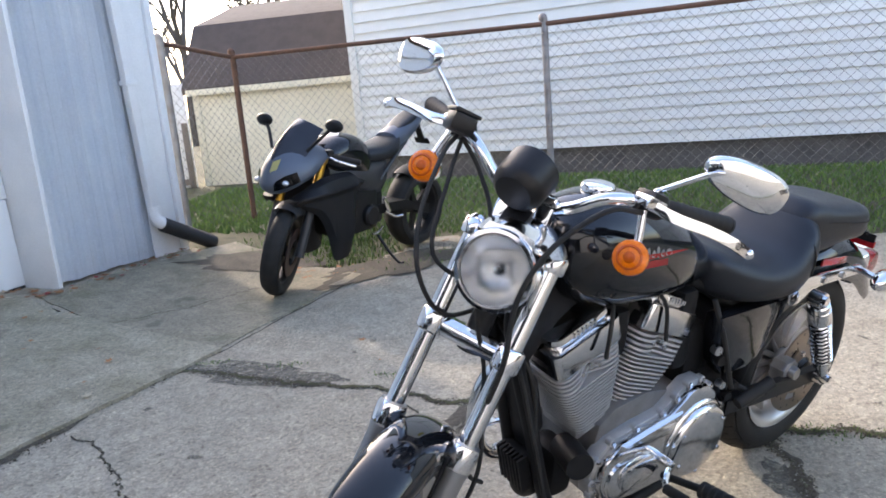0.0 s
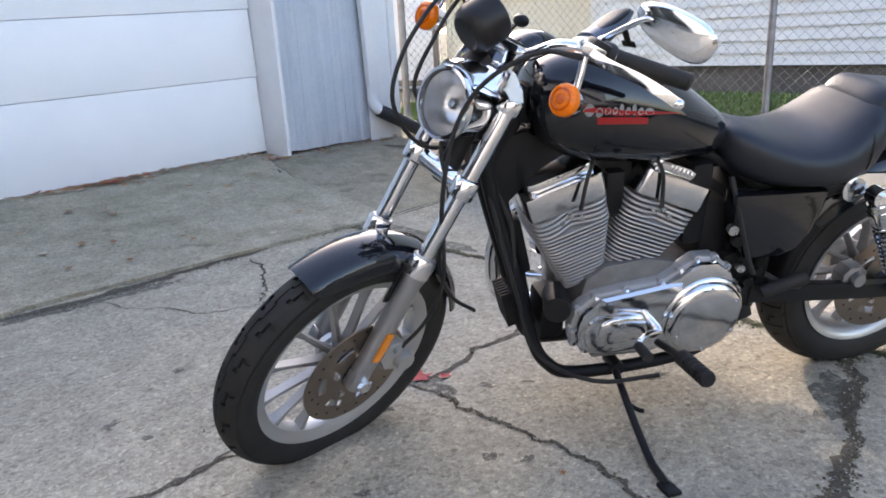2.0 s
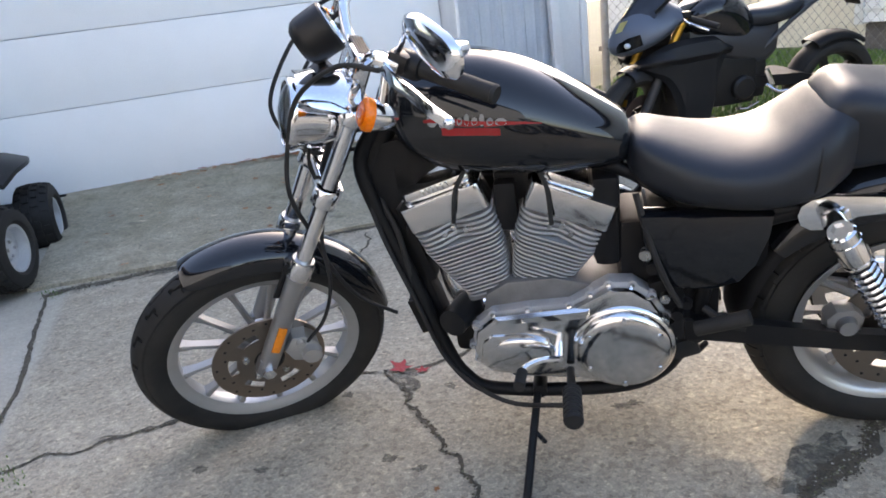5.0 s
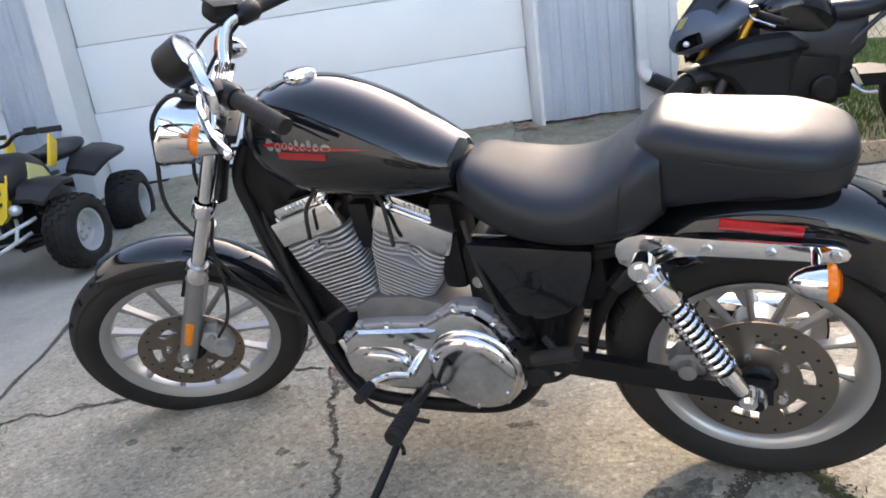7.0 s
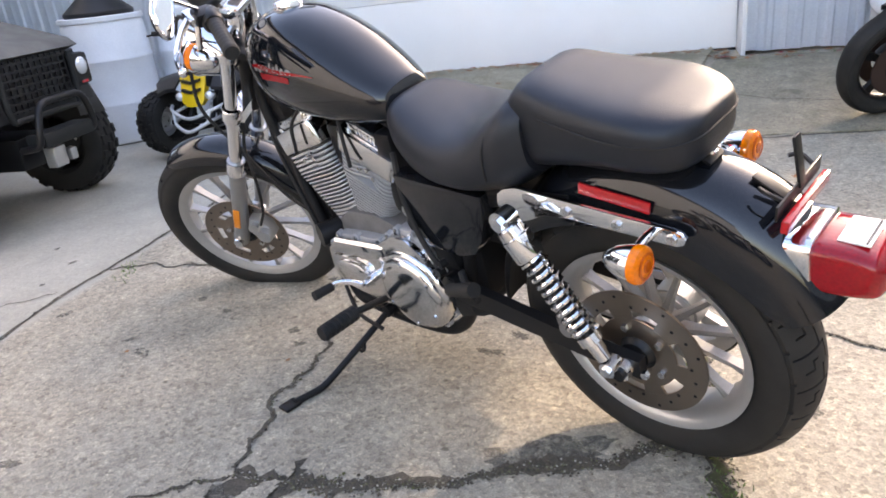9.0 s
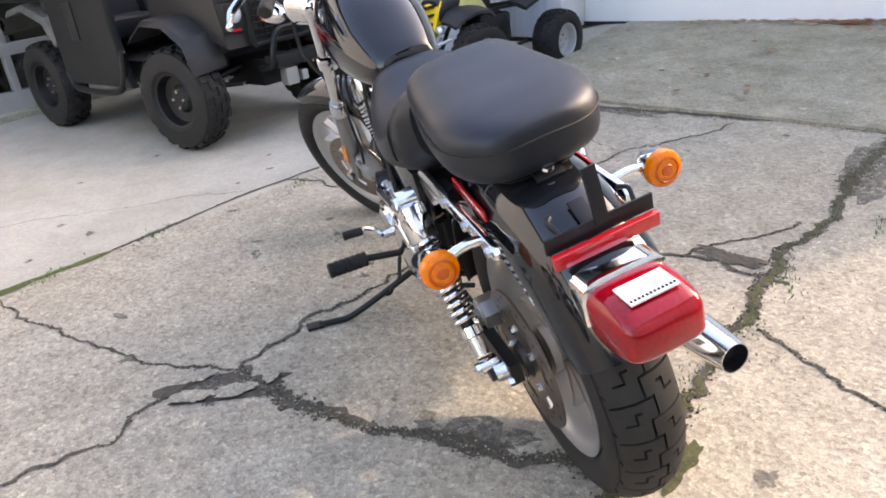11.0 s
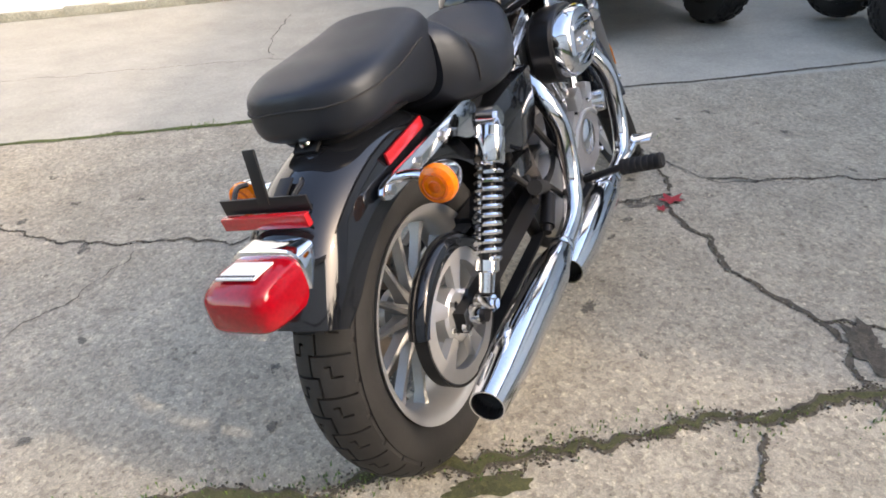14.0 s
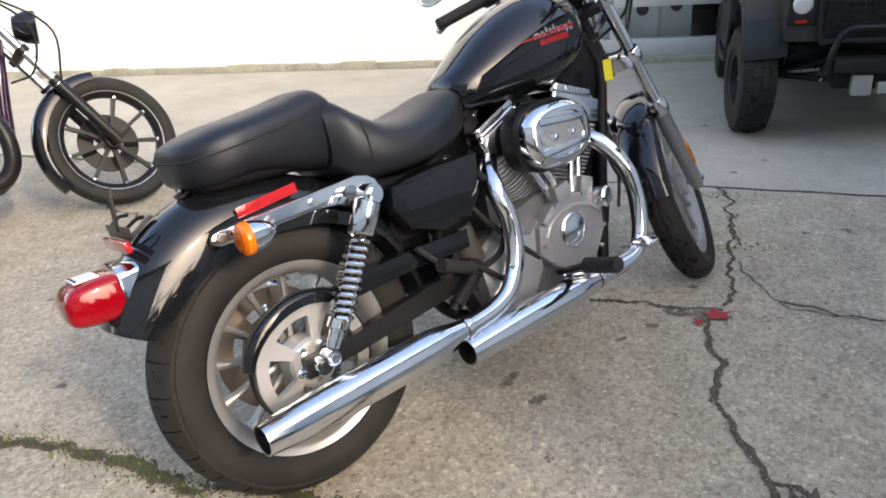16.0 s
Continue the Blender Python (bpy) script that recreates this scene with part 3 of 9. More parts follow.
def apron():
    """The garage's sloping entry slab, a little proud of the yard."""
    bm = B()
    ns, nw = 40, 18
    grid = []
    for i in range(ns + 1):
        row = []
        for j in range(nw + 1):
            w = -0.36 + 2.02 * j / nw
            s = -3.80 + (3.80 - 1.05) * i / ns
            if j == nw:
                w += 0.03 * noise.noise(Vector((s * 4, 0, 3)))
            if i == 0:
                s += 0.07 * w + 0.02 * noise.noise(Vector((w * 6, 1, 3)))
            if i == ns:
                s -= 0.19 * w + 0.03 * noise.noise(Vector((w * 5, 4, 3)))
            p = wall_place(s, w)
            row.append(bm.verts.new((p.x, p.y, ground_z(p.x, p.y) + 0.020)))
        grid.append(row)
    for i in range(ns):
        for j in range(nw):
            bm.faces.new((grid[i][j], grid[i + 1][j], grid[i + 1][j + 1], grid[i][j + 1]))
    r = bmesh.ops.extrude_face_region(bm, geom=bm.faces[:])
    for v in r["geom"]:
        if isinstance(v, bmesh.types.BMVert):
            v.co.z -= 0.12
    tagged(part("apron", bm, APRON), "stained sloping concrete slab before the garage door", "pavement", kind="structure")


apron()


def corner_slab():
    """The old mossy pour between the apron, the garage corner and the lawn."""
    a, b, c, d = Vector((-1.23, 3.42, 0)), Vector((-0.56, 4.86, 0)), wall_place(0.62, 0.22), wall_place(-0.97, -0.02)
    bm = B()
    n = 26
    grid = []
    for i in range(n + 1):
        row = []
        for j in range(n + 1):
            u, v = i / n, j / n
            p = a.lerp(b, u).lerp(d.lerp(c, u), v)
            rag = 0.03 if i in (0, n) or j == 0 else 0.0
            p += Vector((noise.noise(p * 5), noise.noise(p * 5 + Vector((7, 0, 0))), 0)) * rag
            row.append(bm.verts.new((p.x, p.y, ground_z(p.x, p.y) + 0.007)))
        grid.append(row)
    for i in range(n):
        for j in range(n):
            bm.faces.new((grid[i][j], grid[i + 1][j], grid[i + 1][j + 1], grid[i][j + 1]))
    r = bmesh.ops.extrude_face_region(bm, geom=bm.faces[:])
    for v in r["geom"]:
        if isinstance(v, bmesh.types.BMVert):
            v.co.z -= 0.10
    tagged(part("corner_slab", bm, OLD_SLAB), "dark mossy concrete slab at the garage corner", "pavement", kind="structure")


OLD_SLAB = concrete_material("old_mossy_concrete", (0.36, 0.325, 0.255), (0.21, 0.193, 0.148), 0.6, 0.6, 0.5)
corner_slab()

# ---- setting: garage ----
GARAGE = Matrix.Translation(WALL_AT) @ pose(0, 0, 0, 0, 0, WALL_TURN)


def corrugated(bm, x0, x1, z0, z1, y, pitch=0.2, depth=0.022, rag=0.0, seed=1):
    """Ribbed sheet in the xz plane: flat pans with narrow raised ribs."""
    prof = [(0.0, 0), (0.30, 0), (0.36, 0.35), (0.42, 0), (0.62, 0), (0.70, 1), (0.86, 1), (0.94, 0)]
    xs = []
    k = 0
    while x0 + k * pitch < x1:
        for u, d in prof:
            x = x0 + (k + u) * pitch
            if x < x1:
                xs.append((x, y - depth * d))
        k += 1
    xs.append((x1, y))
    rnd = random.Random(seed)
    lo = [bm.verts.new((x, d, z0 + rag * (0.8 * noise.noise(Vector((x * 2.2, 0, seed))) + 0.3 * noise.noise(Vector((x * 17, 0, seed)))))) for x, d in xs]
    hi = [bm.verts.new((x, d, z1)) for x, d in xs]
    for i in range(len(xs) - 1):
        bm.faces.new((lo[i], lo[i + 1], hi[i + 1], hi[i]))
    bmesh.ops.solidify(bm, geom=bm.faces[:], thickness=-0.0015)


def garage():
    g = GARAGE
    root = thing("garage", g, "pale ribbed metal garage with a white sectional door", "garage", kind="structure")
    zb, zt, left, right, back = 0.205, 3.39, -4.27, -0.82, 0.34
    bm = B()
    h, m = zt - 0.02, zt / 2
    box(bm, (-6.65, 0.10, m), (4.5, 0.12, h))
    box(bm, (-0.25, 0.10, m + 0.15), (1.00, 0.12, h - 0.30))
    box(bm, (-2.55, 0.10, (2.31 + zt) / 2), (3.62, 0.12, zt - 2.33))
    box(bm, (0.19, 3.0, m), (0.12, 5.7, h))
    box(bm, (-8.85, 3.0, m), (0.12, 5.9, h))
    box(bm, (-4.3, 5.95, m), (9.1, 0.12, h))
    part("wall", bm, SHEET_WHITE, root)
    bm = B()
    corrugated(bm, -0.79, 0.23, zb, zt, 0.02, 0.19, 0.014, 0.035, 3)
    part("sheet", bm, SHEET, root, "weathered blue-grey ribbed sheet with a ragged rusty foot")
    bm = B()
    corrugated(bm, -8.7, -4.42, 0.03, zt, 0.02, 0.19, 0.014, 0.02, 5)
    part("sheet", bm, SHEET, root, "weathered blue-grey ribbed sheet")
    for x0, x1, z0 in ((left - 0.14, left, 0.09), (right, -0.79, 0.17)):
        bm = B()
        box(bm, ((x0 + x1) / 2, 0.20, (z0 + zt) / 2), (x1 - x0, 0.42, zt - z0), bevel=0.006)
        part("door_jamb", bm, SHEET_WHITE, root, "white painted return beside the sunk door")
    bm = B()
    box(bm, ((left + right) / 2, 0.20, 2.37), (right - left, 0.40, 0.12), bevel=0.006)
    part("door_head", bm, SHEET_WHITE, root)
    door = thing("garage_door", Matrix(), "closed white sectional door, dirty near the foot", "garage door")
    door.parent = root
    mid, wide = (left + right) / 2, right - left - 0.01
    for z0, z1 in ((0.152, 0.741), (0.741, 1.247), (1.247, 1.757), (1.757, 2.31)):
        bm = B()
        box(bm, (mid, back + 0.02, (z0 + z1) / 2), (wide, 0.045, z1 - z0 - 0.004), rot=(0, -1.2, 0), bevel=0.005)
        part("panel", bm, DOOR_WHITE, door)
    bm = B()
    box(bm, (mid, back + 0.012, 0.140), (wide, 0.04, 0.030), rot=(0, -1.2, 0))
    part("bottom_seal", bm, RUBBER, door)
    bm = B()
    box(bm, (0.255, -0.012, (0.17 + zt) / 2), (0.06, 0.07, zt - 0.17), bevel=0.008)
    part("corner_trim", bm, SHEET_WHITE, root)
    bm = B()
    box(bm, (0.10, -0.012, (0.19 + zt) / 2), (0.25, 0.012, zt - 0.19), bevel=0.003)
    part("corner_sheet", bm, SHEET_WHITE, root, "flat white sheet beside the downspout")
    bm = B()
    plate(bm, [(-0.35, zt + 0.05), (-0.35, zt + 0.17), (3.0, zt + 1.25), (6.35, zt + 0.17), (6.35, zt + 0.05), (3.0, zt + 1.1)], -8.95, 0.40, axes="yz")
    part("roof", bm, SHINGLE, root)
    spout = thing("downspout", g, "square white metal downspout on the garage corner", "downspout")
    bm = B()
    box(bm, (-0.05, -0.06, 1.75), (0.075, 0.06, 2.42), rot=(0, -2.0, 0), bevel=0.008)
    part("pipe", bm, SHEET_WHITE, spout)
    for z in (1.47, 2.5):
        bm = B()
        box(bm, (-0.05 - 0.035 * (z - 1.75), -0.06, z), (0.10, 0.075, 0.035), bevel=0.004)
        part("strap", bm, SHEET_WHITE, spout)
    bm = B()
    tube(bm, [(-0.008, -0.06, 0.58), (-0.006, -0.06, 0.51), (0.010, -0.075, 0.465), (0.045, -0.09, 0.435)], 0.047, 10, 4)
    part("elbow", bm, SHEET_WHITE, spout, "crimped white metal elbow")
    hose = thing("drain_pipe", g, "black corrugated plastic drain pipe lying on the ground", "pipe")
    bm = B()
    a, b = Vector((0.025, -0.085, 0.440)), Vector((0.47, -0.125, 0.205))
    prof = []
    L = (b - a).length
    n = 26
    for i in range(n):
        h = L * i / n
        prof += [(0.050, h), (0.056, h + L / n * 0.3), (0.056, h + L / n * 0.6), (0.050, h + L / n * 0.8)]
    prof += [(0.05, L), (0.042, L), (0.042, L * 0.1)]
    lathe(bm, [(0.0, 0.0)] + prof, a, b - a, 16)
    part("hose", bm, PIPE_BLACK, hose)


garage()


# ---- setting: shop front and white wall ----
SHOP = Matrix.Translation((0.10, -2.95, 0)) @ pose(0, 0, 0, 0, 0, 162.5)


# the unlit room's shade is put into this near-black colour
ROOM_SHADE = mat("dark_shop_interior", (0.035, 0.032, 0.030), 0.7, 0.0, (0.02, 0.02, 0.02), 0.5, 2, 60, 0.1)
PLINTH = concrete_material("stained_wall_foot", (0.46, 0.44, 0.36), (0.30, 0.29, 0.22), 0.5, 0.5, 0.4)


def shop():
    """x runs from the white wall's end towards the garage; y into the building."""
    m = SHOP
    root = thing("shop_building", m, "white painted block building with an aluminium shop front", "building", kind="structure")
    bm = B()
    box(bm, (-7.0, 0.12, 2.2), (14.0, 0.24, 4.5), bevel=0.01)
    part("wall", bm, WALL_WHITE, root)
    bm = B()
    rnd = random.Random(4)
    for k in range(46):
        w = rnd.uniform(0.2, 0.42)
        box(bm, (-14 + 14 * k / 46 + 0.15, -0.02 + rnd.uniform(-0.01, 0.01), 0.03), (w + 0.06, 0.07, 0.07 + rnd.uniform(-0.015, 0.02)), bevel=0.006)
    part("plinth", bm, PLINTH, root, "crumbling stained foot of the wall")
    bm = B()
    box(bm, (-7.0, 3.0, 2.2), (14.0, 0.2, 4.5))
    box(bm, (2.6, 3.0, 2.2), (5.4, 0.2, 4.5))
    part("back_wall", bm, ROOM_SHADE, root)
    bm = B()
    box(bm, (-4.35, 1.55, 4.55), (19.4, 3.7, 0.2))
    part("roof", bm, SHINGLE, root)
    bm = B()
    box(bm, (2.6, 0.10, 3.6), (5.2, 0.2, 1.8))
    part("lintel", bm, WALL_WHITE, root)
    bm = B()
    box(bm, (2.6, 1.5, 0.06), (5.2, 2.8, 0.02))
    part("floor", bm, ROOM_SHADE, root)
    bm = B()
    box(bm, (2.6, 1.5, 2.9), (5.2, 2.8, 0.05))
    part("ceiling", bm, ROOM_SHADE, root)
    front = thing("shop_front", m, "silver aluminium shop front with dark glass", "shop window", kind="structure")
    bm = B()
    box(bm, (2.7, 0.01, 0.022), (5.4, 0.20, 0.045), bevel=0.006)
    part("kerb", bm, PLINTH, front, "pale concrete strip")
    for name, c, s in (("sill", (2.7, 0.06, 0.115), (5.4, 0.09, 0.14)), ("rail", (2.7, 0.06, 0.49), (5.4, 0.075, 0.085)), ("rail", (2.7, 0.06, 2.66), (5.4, 0.07, 0.1))):
        bm = B()
        box(bm, c, s, bevel=0.004)
        part(name, bm, FRAME_ALU, front)
    bm = B()
    box(bm, (0.05, 0.06, 1.45), (0.08, 0.10, 2.75), bevel=0.004)
    part("post", bm, FRAME_ALU, front)
    for x in (1.0, 1.95, 2.9, 3.85, 4.8):
        bm = B()
        box(bm, (x, 0.06, 1.40), (0.05, 0.070, 2.46), bevel=0.003)
        part("mullion", bm, FRAME_ALU, front)
    glass, nt, p = nodes_of("window_glass")
    p.inputs["Base Color"].default_value = (0.88, 0.92, 0.92, 1)
    p.inputs["Transmission Weight"].default_value = 1.0
    p.inputs["Roughness"].default_value = 0.02
    for k in range(5):
        bm = B()
        box(bm, (0.53 + 0.95 * k, 0.06, 1.40), (0.9, 0.008, 2.46))
        part("pane", bm, glass, front)


shop()


def shop_bins():
    first = None
    for k, (x, y, turn) in enumerate(((0.93, 0.50, 8), (1.25, 0.66, -6), (1.53, 0.90, 4))):
        m = SHOP @ pose(x, y, 0.07, 0, 0, turn)
        if first is None:
            first = thing("storage_bin", m, "white plastic bin on the floor behind the shop window", "bin", "bins behind the shop window")
            bm = B()
            box(bm, (0, 0, 0.20), (0.29, 0.26, 0.40), bevel=0.02)
            part("body", bm, BIN_WHITE, first)
            bm = B()
            box(bm, (0, 0, 0.415), (0.31, 0.28, 0.03), bevel=0.008)
            part("lid", bm, BIN_WHITE, first)
            bm = B()
            cyl(bm, (0.0, -0.131, 0.30), (0.0, -0.134, 0.30), 0.055, seg=24)
            part("round_label", bm, PIPE_BLACK, first, "dark round mark")
        else:
            copy_thing(first, m)


BIN_WHITE = mat("white_bin_plastic", (0.80, 0.82, 0.82), 0.5)
shop_bins()


# ---- setting: lawn side ----
HOUSE = Matrix.Translation((-1.03, 8.68, -0.375)) @ pose(0, 0, 0, 0, 0, -21.5)


def house():
    root = thing("house", HOUSE, "white lap-sided house on a grey block foundation", "house")
    bm = B()
    box(bm, (7.0, 3.0, 3.3), (13.9, 5.9, 4.8))
    part("wall", bm, SIDING, root)
    bm = B()
    plate(bm, [(0.0, 0.0), (13.95, 0.0), (13.95, 0.93), (0.0, 0.93)], 0.045, 5.9)
    part("foundation", bm, FOUND, root, "grey painted block foundation")
    lap = 0.118
    bm = B()
    plate(bm, [(0.012, 0.0), (0.012, 0.128), (0.004, 0.128), (-0.020, 0.0)], 0.0, 14.0, axes="yz")
    first = part("siding_board", bm, SIDING, root)
    first.matrix_basis = pose(0, 0, 0.92)
    for k in range(1, 40):
        again(first, pose(0, 0, 0.92 + lap * k))
    bm = B()
    box(bm, (-0.03, 0.02, 3.3), (0.1, 0.1, 4.8), bevel=0.005)
    part("corner_board", bm, SIDING, root)
    bm = B()
    plate(bm, [(-0.4, 5.65), (3.0, 7.6), (6.4, 5.65), (6.4, 5.8), (3.0, 7.8), (-0.4, 5.8)], -0.3, 14.3, axes="yz")
    part("roof", bm, SHINGLE, root)


house()
SHED = Matrix.Translation((-3.40, 9.80, -0.10)) @ pose(0, 0, 0, 0, 0, -8) @ Matrix.Scale(0.92, 4)


def shed():
    root = thing("shed", SHED, "cream painted shed with a brown shingled barn roof", "shed")
    bm = B()
    box(bm, (1.9, 2.0, 1.0), (3.8, 4.0, 1.7), bevel=0.004)
    part("wall", bm, SHED_PAINT, root)
    bm = B()
    ends = [(-0.12, 1.80), (-0.10, 1.72), (0.0, 1.72), (0.55, 2.62), (2.0, 3.05), (3.45, 2.62), (4.0, 1.72), (4.1, 1.72), (4.12, 1.80), (3.5, 2.72), (2.0, 3.16), (0.5, 2.72)]
    plate(bm, ends, -0.15, 3.95, axes="yz")
    part("roof", bm, SHINGLE, root, "brown shingles")
    bm = B()
    plate(bm, [(0.02, 1.7), (0.55, 2.6), (2.0, 3.0), (3.45, 2.6), (3.98, 1.7)], 0.0, 3.8, axes="yz")
    part("gable", bm, SHED_PAINT, root)
    bm = B()
    box(bm, (1.9, -0.09, 1.74), (4.0, 0.05, 0.09), bevel=0.004)
    part("eave_board", bm, SHED_PAINT, root)
    for x in (0.0, 3.8):
        bm = B()
        box(bm, (x, -0.01, 1.0), (0.1, 0.03, 1.6), bevel=0.004)
        part("corner_board", bm, SHED_PAINT, root)


shed()


def board_fence():
    root = thing("board_fence", Matrix.Translation((-0.52, -1.05, -0.08)), "white painted board fence with rusty stains beside the shed", "fence")
    for k in range(9):
        x = -3.10 - 0.165 * k
        y = 10.80 + 0.03 * k
        top = 1.72 + 0.10 * k
        bm = B()
        box(bm, (x, y, (0.30 + top) / 2), (0.155, 0.022, top - 0.30), bevel=0.003)
        part("board", bm, SHEET_WHITE, root)
    bm = B()
    box(bm, (-3.75, 10.76, 0.42), (1.5, 0.04, 0.08), bevel=0.004, rot=(0, 0, -10))
    part("rail", bm, WOOD, root)
    bm = B()
    box(bm, (-3.06, 10.74, 0.75), (0.07, 0.05, 0.9), bevel=0.004)
    part("post", bm, WOOD, root)


board_fence()


WIRE = mat("dull_wire", (0.17, 0.165, 0.16), 0.6, 0.4, (0.10, 0.07, 0.05), 0.6, 8, 120, 0.1)


def fence():
    root = thing("chain_link_fence", Matrix(), "rusty chain-link fence with a pipe top rail", "fence")
    posts = [(-2.20, 6.02), (-1.84, 6.70), (0.853, 5.73), (3.45, 4.80), (6.05, 3.86), (8.6, 2.94)]
    tops = [1.80, 1.69, 1.65, 1.66, 1.66, 1.66]
    for k, ((x, y), zt) in enumerate(zip(posts, tops)):
        bm = B()
        cyl(bm, (x, y, ground_z(x, y) - 0.1), (x + 0.01, y, zt + 0.04), 0.034 if k < 1 else 0.026, seg=12)
        ball(bm, (x, y, zt + 0.045), 0.034, 10)
        part("post", bm, RUST if k == 1 else GALV, root)
    rail = [(x, y, z) for (x, y), z in zip(posts, tops)]
    for a, b in zip(rail, rail[1:]):
        bm = B()
        cyl(bm, a, b, 0.019, seg=10)
        part("top_rail", bm, RUST if a[0] < 2 else GALV, root)
    verts, faces = [], []

    def wire(p, q, r=0.0017):
        d = (q - p).normalized()
        x = d.orthogonal().normalized() * r
        y = d.cross(x)
        n = len(verts)
        for o in (p, q):
            verts.extend([o + x, o + y, o - x - y])
        faces.extend([(n, n + 1, n + 4, n + 3), (n + 1, n + 2, n + 5, n + 4), (n + 2, n, n + 3, n + 5)])

    for i in range(len(rail) - 1):
        a, b = Vector(rail[i]), Vector(rail[i + 1])
        ga, gb = Vector((a.x, a.y, ground_z(a.x, a.y) + 0.03)), Vector((b.x, b.y, ground_z(b.x, b.y) + 0.03))
        length, high = (b - a).length, ((a - ga).length + (b - gb).length) / 2
        pitch = 0.075
        n, m = int(length / pitch), int(high / pitch)

        def at(u, v):
            u, v = min(1.0, u), min(1.0, v)
            return ga.lerp(gb, u).lerp(a.lerp(b, u), v)

        for k in range(-m, n + 1):
            for sgn in (1, -1):
                u0, u1 = (k, k + m) if sgn > 0 else (k + m, k)
                p0, p1 = (u0, 0.0), (u1, float(m))
                lo, hi = 0.0, 1.0
                du = p1[0] - p0[0]
                t0, t1 = (0 - p0[0]) / du, (n - p0[0]) / du
                lo, hi = max(lo, min(t0, t1)), min(hi, max(t0, t1))
                if hi - lo < 0.02:
                    continue
                wire(at((p0[0] + du * lo) / n, lo), at((p0[0] + du * hi) / n, hi))
    me = bpy.data.meshes.new("chain_link")
    me.from_pydata(verts, [], faces)
    me.materials.append(WIRE)
    ob = new("chain_link", me)
    ob.parent = root
    tagged(ob, "diamond wire mesh", kind="stuff")


fence()


# ---- the cruiser motorcycle ----
BIKE = pose(1.139, 2.352, 0.0, -12.5, 0, 217.2)
RAKE, STEER = radians(27), radians(28)
_ax = Vector((-math.sin(RAKE), 0, math.cos(RAKE)))
_fw = Vector((math.cos(RAKE), 0, math.sin(RAKE)))
_side = Vector((0, 1, 0))
_f = _fw * math.cos(STEER) + _ax.cross(_fw) * math.sin(STEER)
_l = _side * math.cos(STEER) + _ax.cross(_side) * math.sin(STEER)
_q = Vector((1.156, 0.0, 0.937)) + 0.02 * _l
FORK = Matrix(((_f.x, _l.x, _ax.x, _q.x), (_f.y, _l.y, _ax.y, _q.y), (_f.z, _l.z, _ax.z, _q.z), (0, 0, 0, 1)))
AXLE_Z = -0.737
LOCK = pose(0, 0, 0, 0, 0, 3.7)
TUBES = FORK @ pose(0.05, 0, AXLE_Z, 0, -2.9, 0) @ pose(-0.05, 0, -AXLE_Z)


def section(t, R, half, tr):
    """A tyre's cross-section: t from -1 (one bead) through 0 (crown) to 1: radius and sideways place."""
    a = t * math.radians(128)
    return R - tr + tr * math.cos(a) * (1.0 if abs(t) < 0.45 else 1.0), half * math.sin(a) * (1 - 0.12 * max(0, abs(t) - 0.5))


def tyre(bm, R, half, tr, rim_r, seg=72):
    prof = [section(k / 14 - 1, R - (0.009 if abs(k / 14 - 1) < 0.44 else 0.001), half, tr) for k in range(29)]
    prof = [(max(r, rim_r - 0.004), y) for r, y in prof]
    prof = prof + [(rim_r - 0.012, prof[-1][1] * 0.8), (rim_r - 0.012, prof[0][1] * 0.8)]
    lathe(bm, prof, (0, 0, 0), (0, 1, 0), seg, True)


def block_tread(bm, R, half, tr, count, n=16, cols=16, front=False):
    """Two rows of interlocking blocks about a stepped centre groove, each with a bent slit."""
    step, total = 0.45 / cols, count * n

    def open_cell(i, j):
        u = i % n
        if front:
            if j == (-2 if u < n // 2 else 0) or (u in (0, n // 2) and -2 <= j <= 0):
                return True
            if j < 0:
                j, u = -1 - j, (u + n // 2) % n
            return (u in (3, 4) and 4 <= j <= 7) or (j in (6, 7) and 3 <= u <= 9) or (u in (8, 9) and 7 <= j <= 12)
        centre = -2 if u < n // 2 else 1
        if j == centre or (u in (0, n // 2) and -2 <= j <= 1):
            return True
        if j < centre:
            j, u = -1 - j, (u + n // 2) % n
        if u == 0 and j < cols - 1:
            return True
        return (j == 6 and 4 <= u <= 8) or (u == 8 and 6 <= j <= 10) or (u == 4 and 4 <= j <= 6) or (j == cols - 1 and u in (11, 12))

    nodes = {}

    def node(i, j, up):
        key = (i % total, j, up)
        if key not in nodes:
            th = 2 * math.pi * (i + 0.9 * abs(j) / cols * math.copysign(1, j + 0.01) * 0.8) / total
            rad, y = section(j * step, R - (0.0 if up else 0.0095), half + 0.0005, tr)
            nodes[key] = bm.verts.new((rad * math.cos(th), y, rad * math.sin(th)))
        return nodes[key]

    for i in range(total):
        for j in range(-cols, cols):
            if open_cell(i, j):
                continue
            bm.faces.new((node(i, j, 1), node(i, j + 1, 1), node(i + 1, j + 1, 1), node(i + 1, j, 1)))
            for a, b, di, dj in (((0, 0), (0, 1), -1, 0), ((1, 1), (1, 0), 1, 0), ((1, 0), (0, 0), 0, -1), ((0, 1), (1, 1), 0, 1)):
                if not -cols <= j + dj < cols or open_cell((i + di) % total, j + dj):
                    bm.faces.new((node(i + a[0], j + a[1], 0), node(i + b[0], j + b[1], 0), node(i + b[0], j + b[1], 1), node(i + a[0], j + a[1], 1)))


SPOKE = mat("dusty_cast_spoke", (0.36, 0.355, 0.345), 0.42, 0.75, (0.24, 0.235, 0.22), 0.5, 14, 220, 0.12)


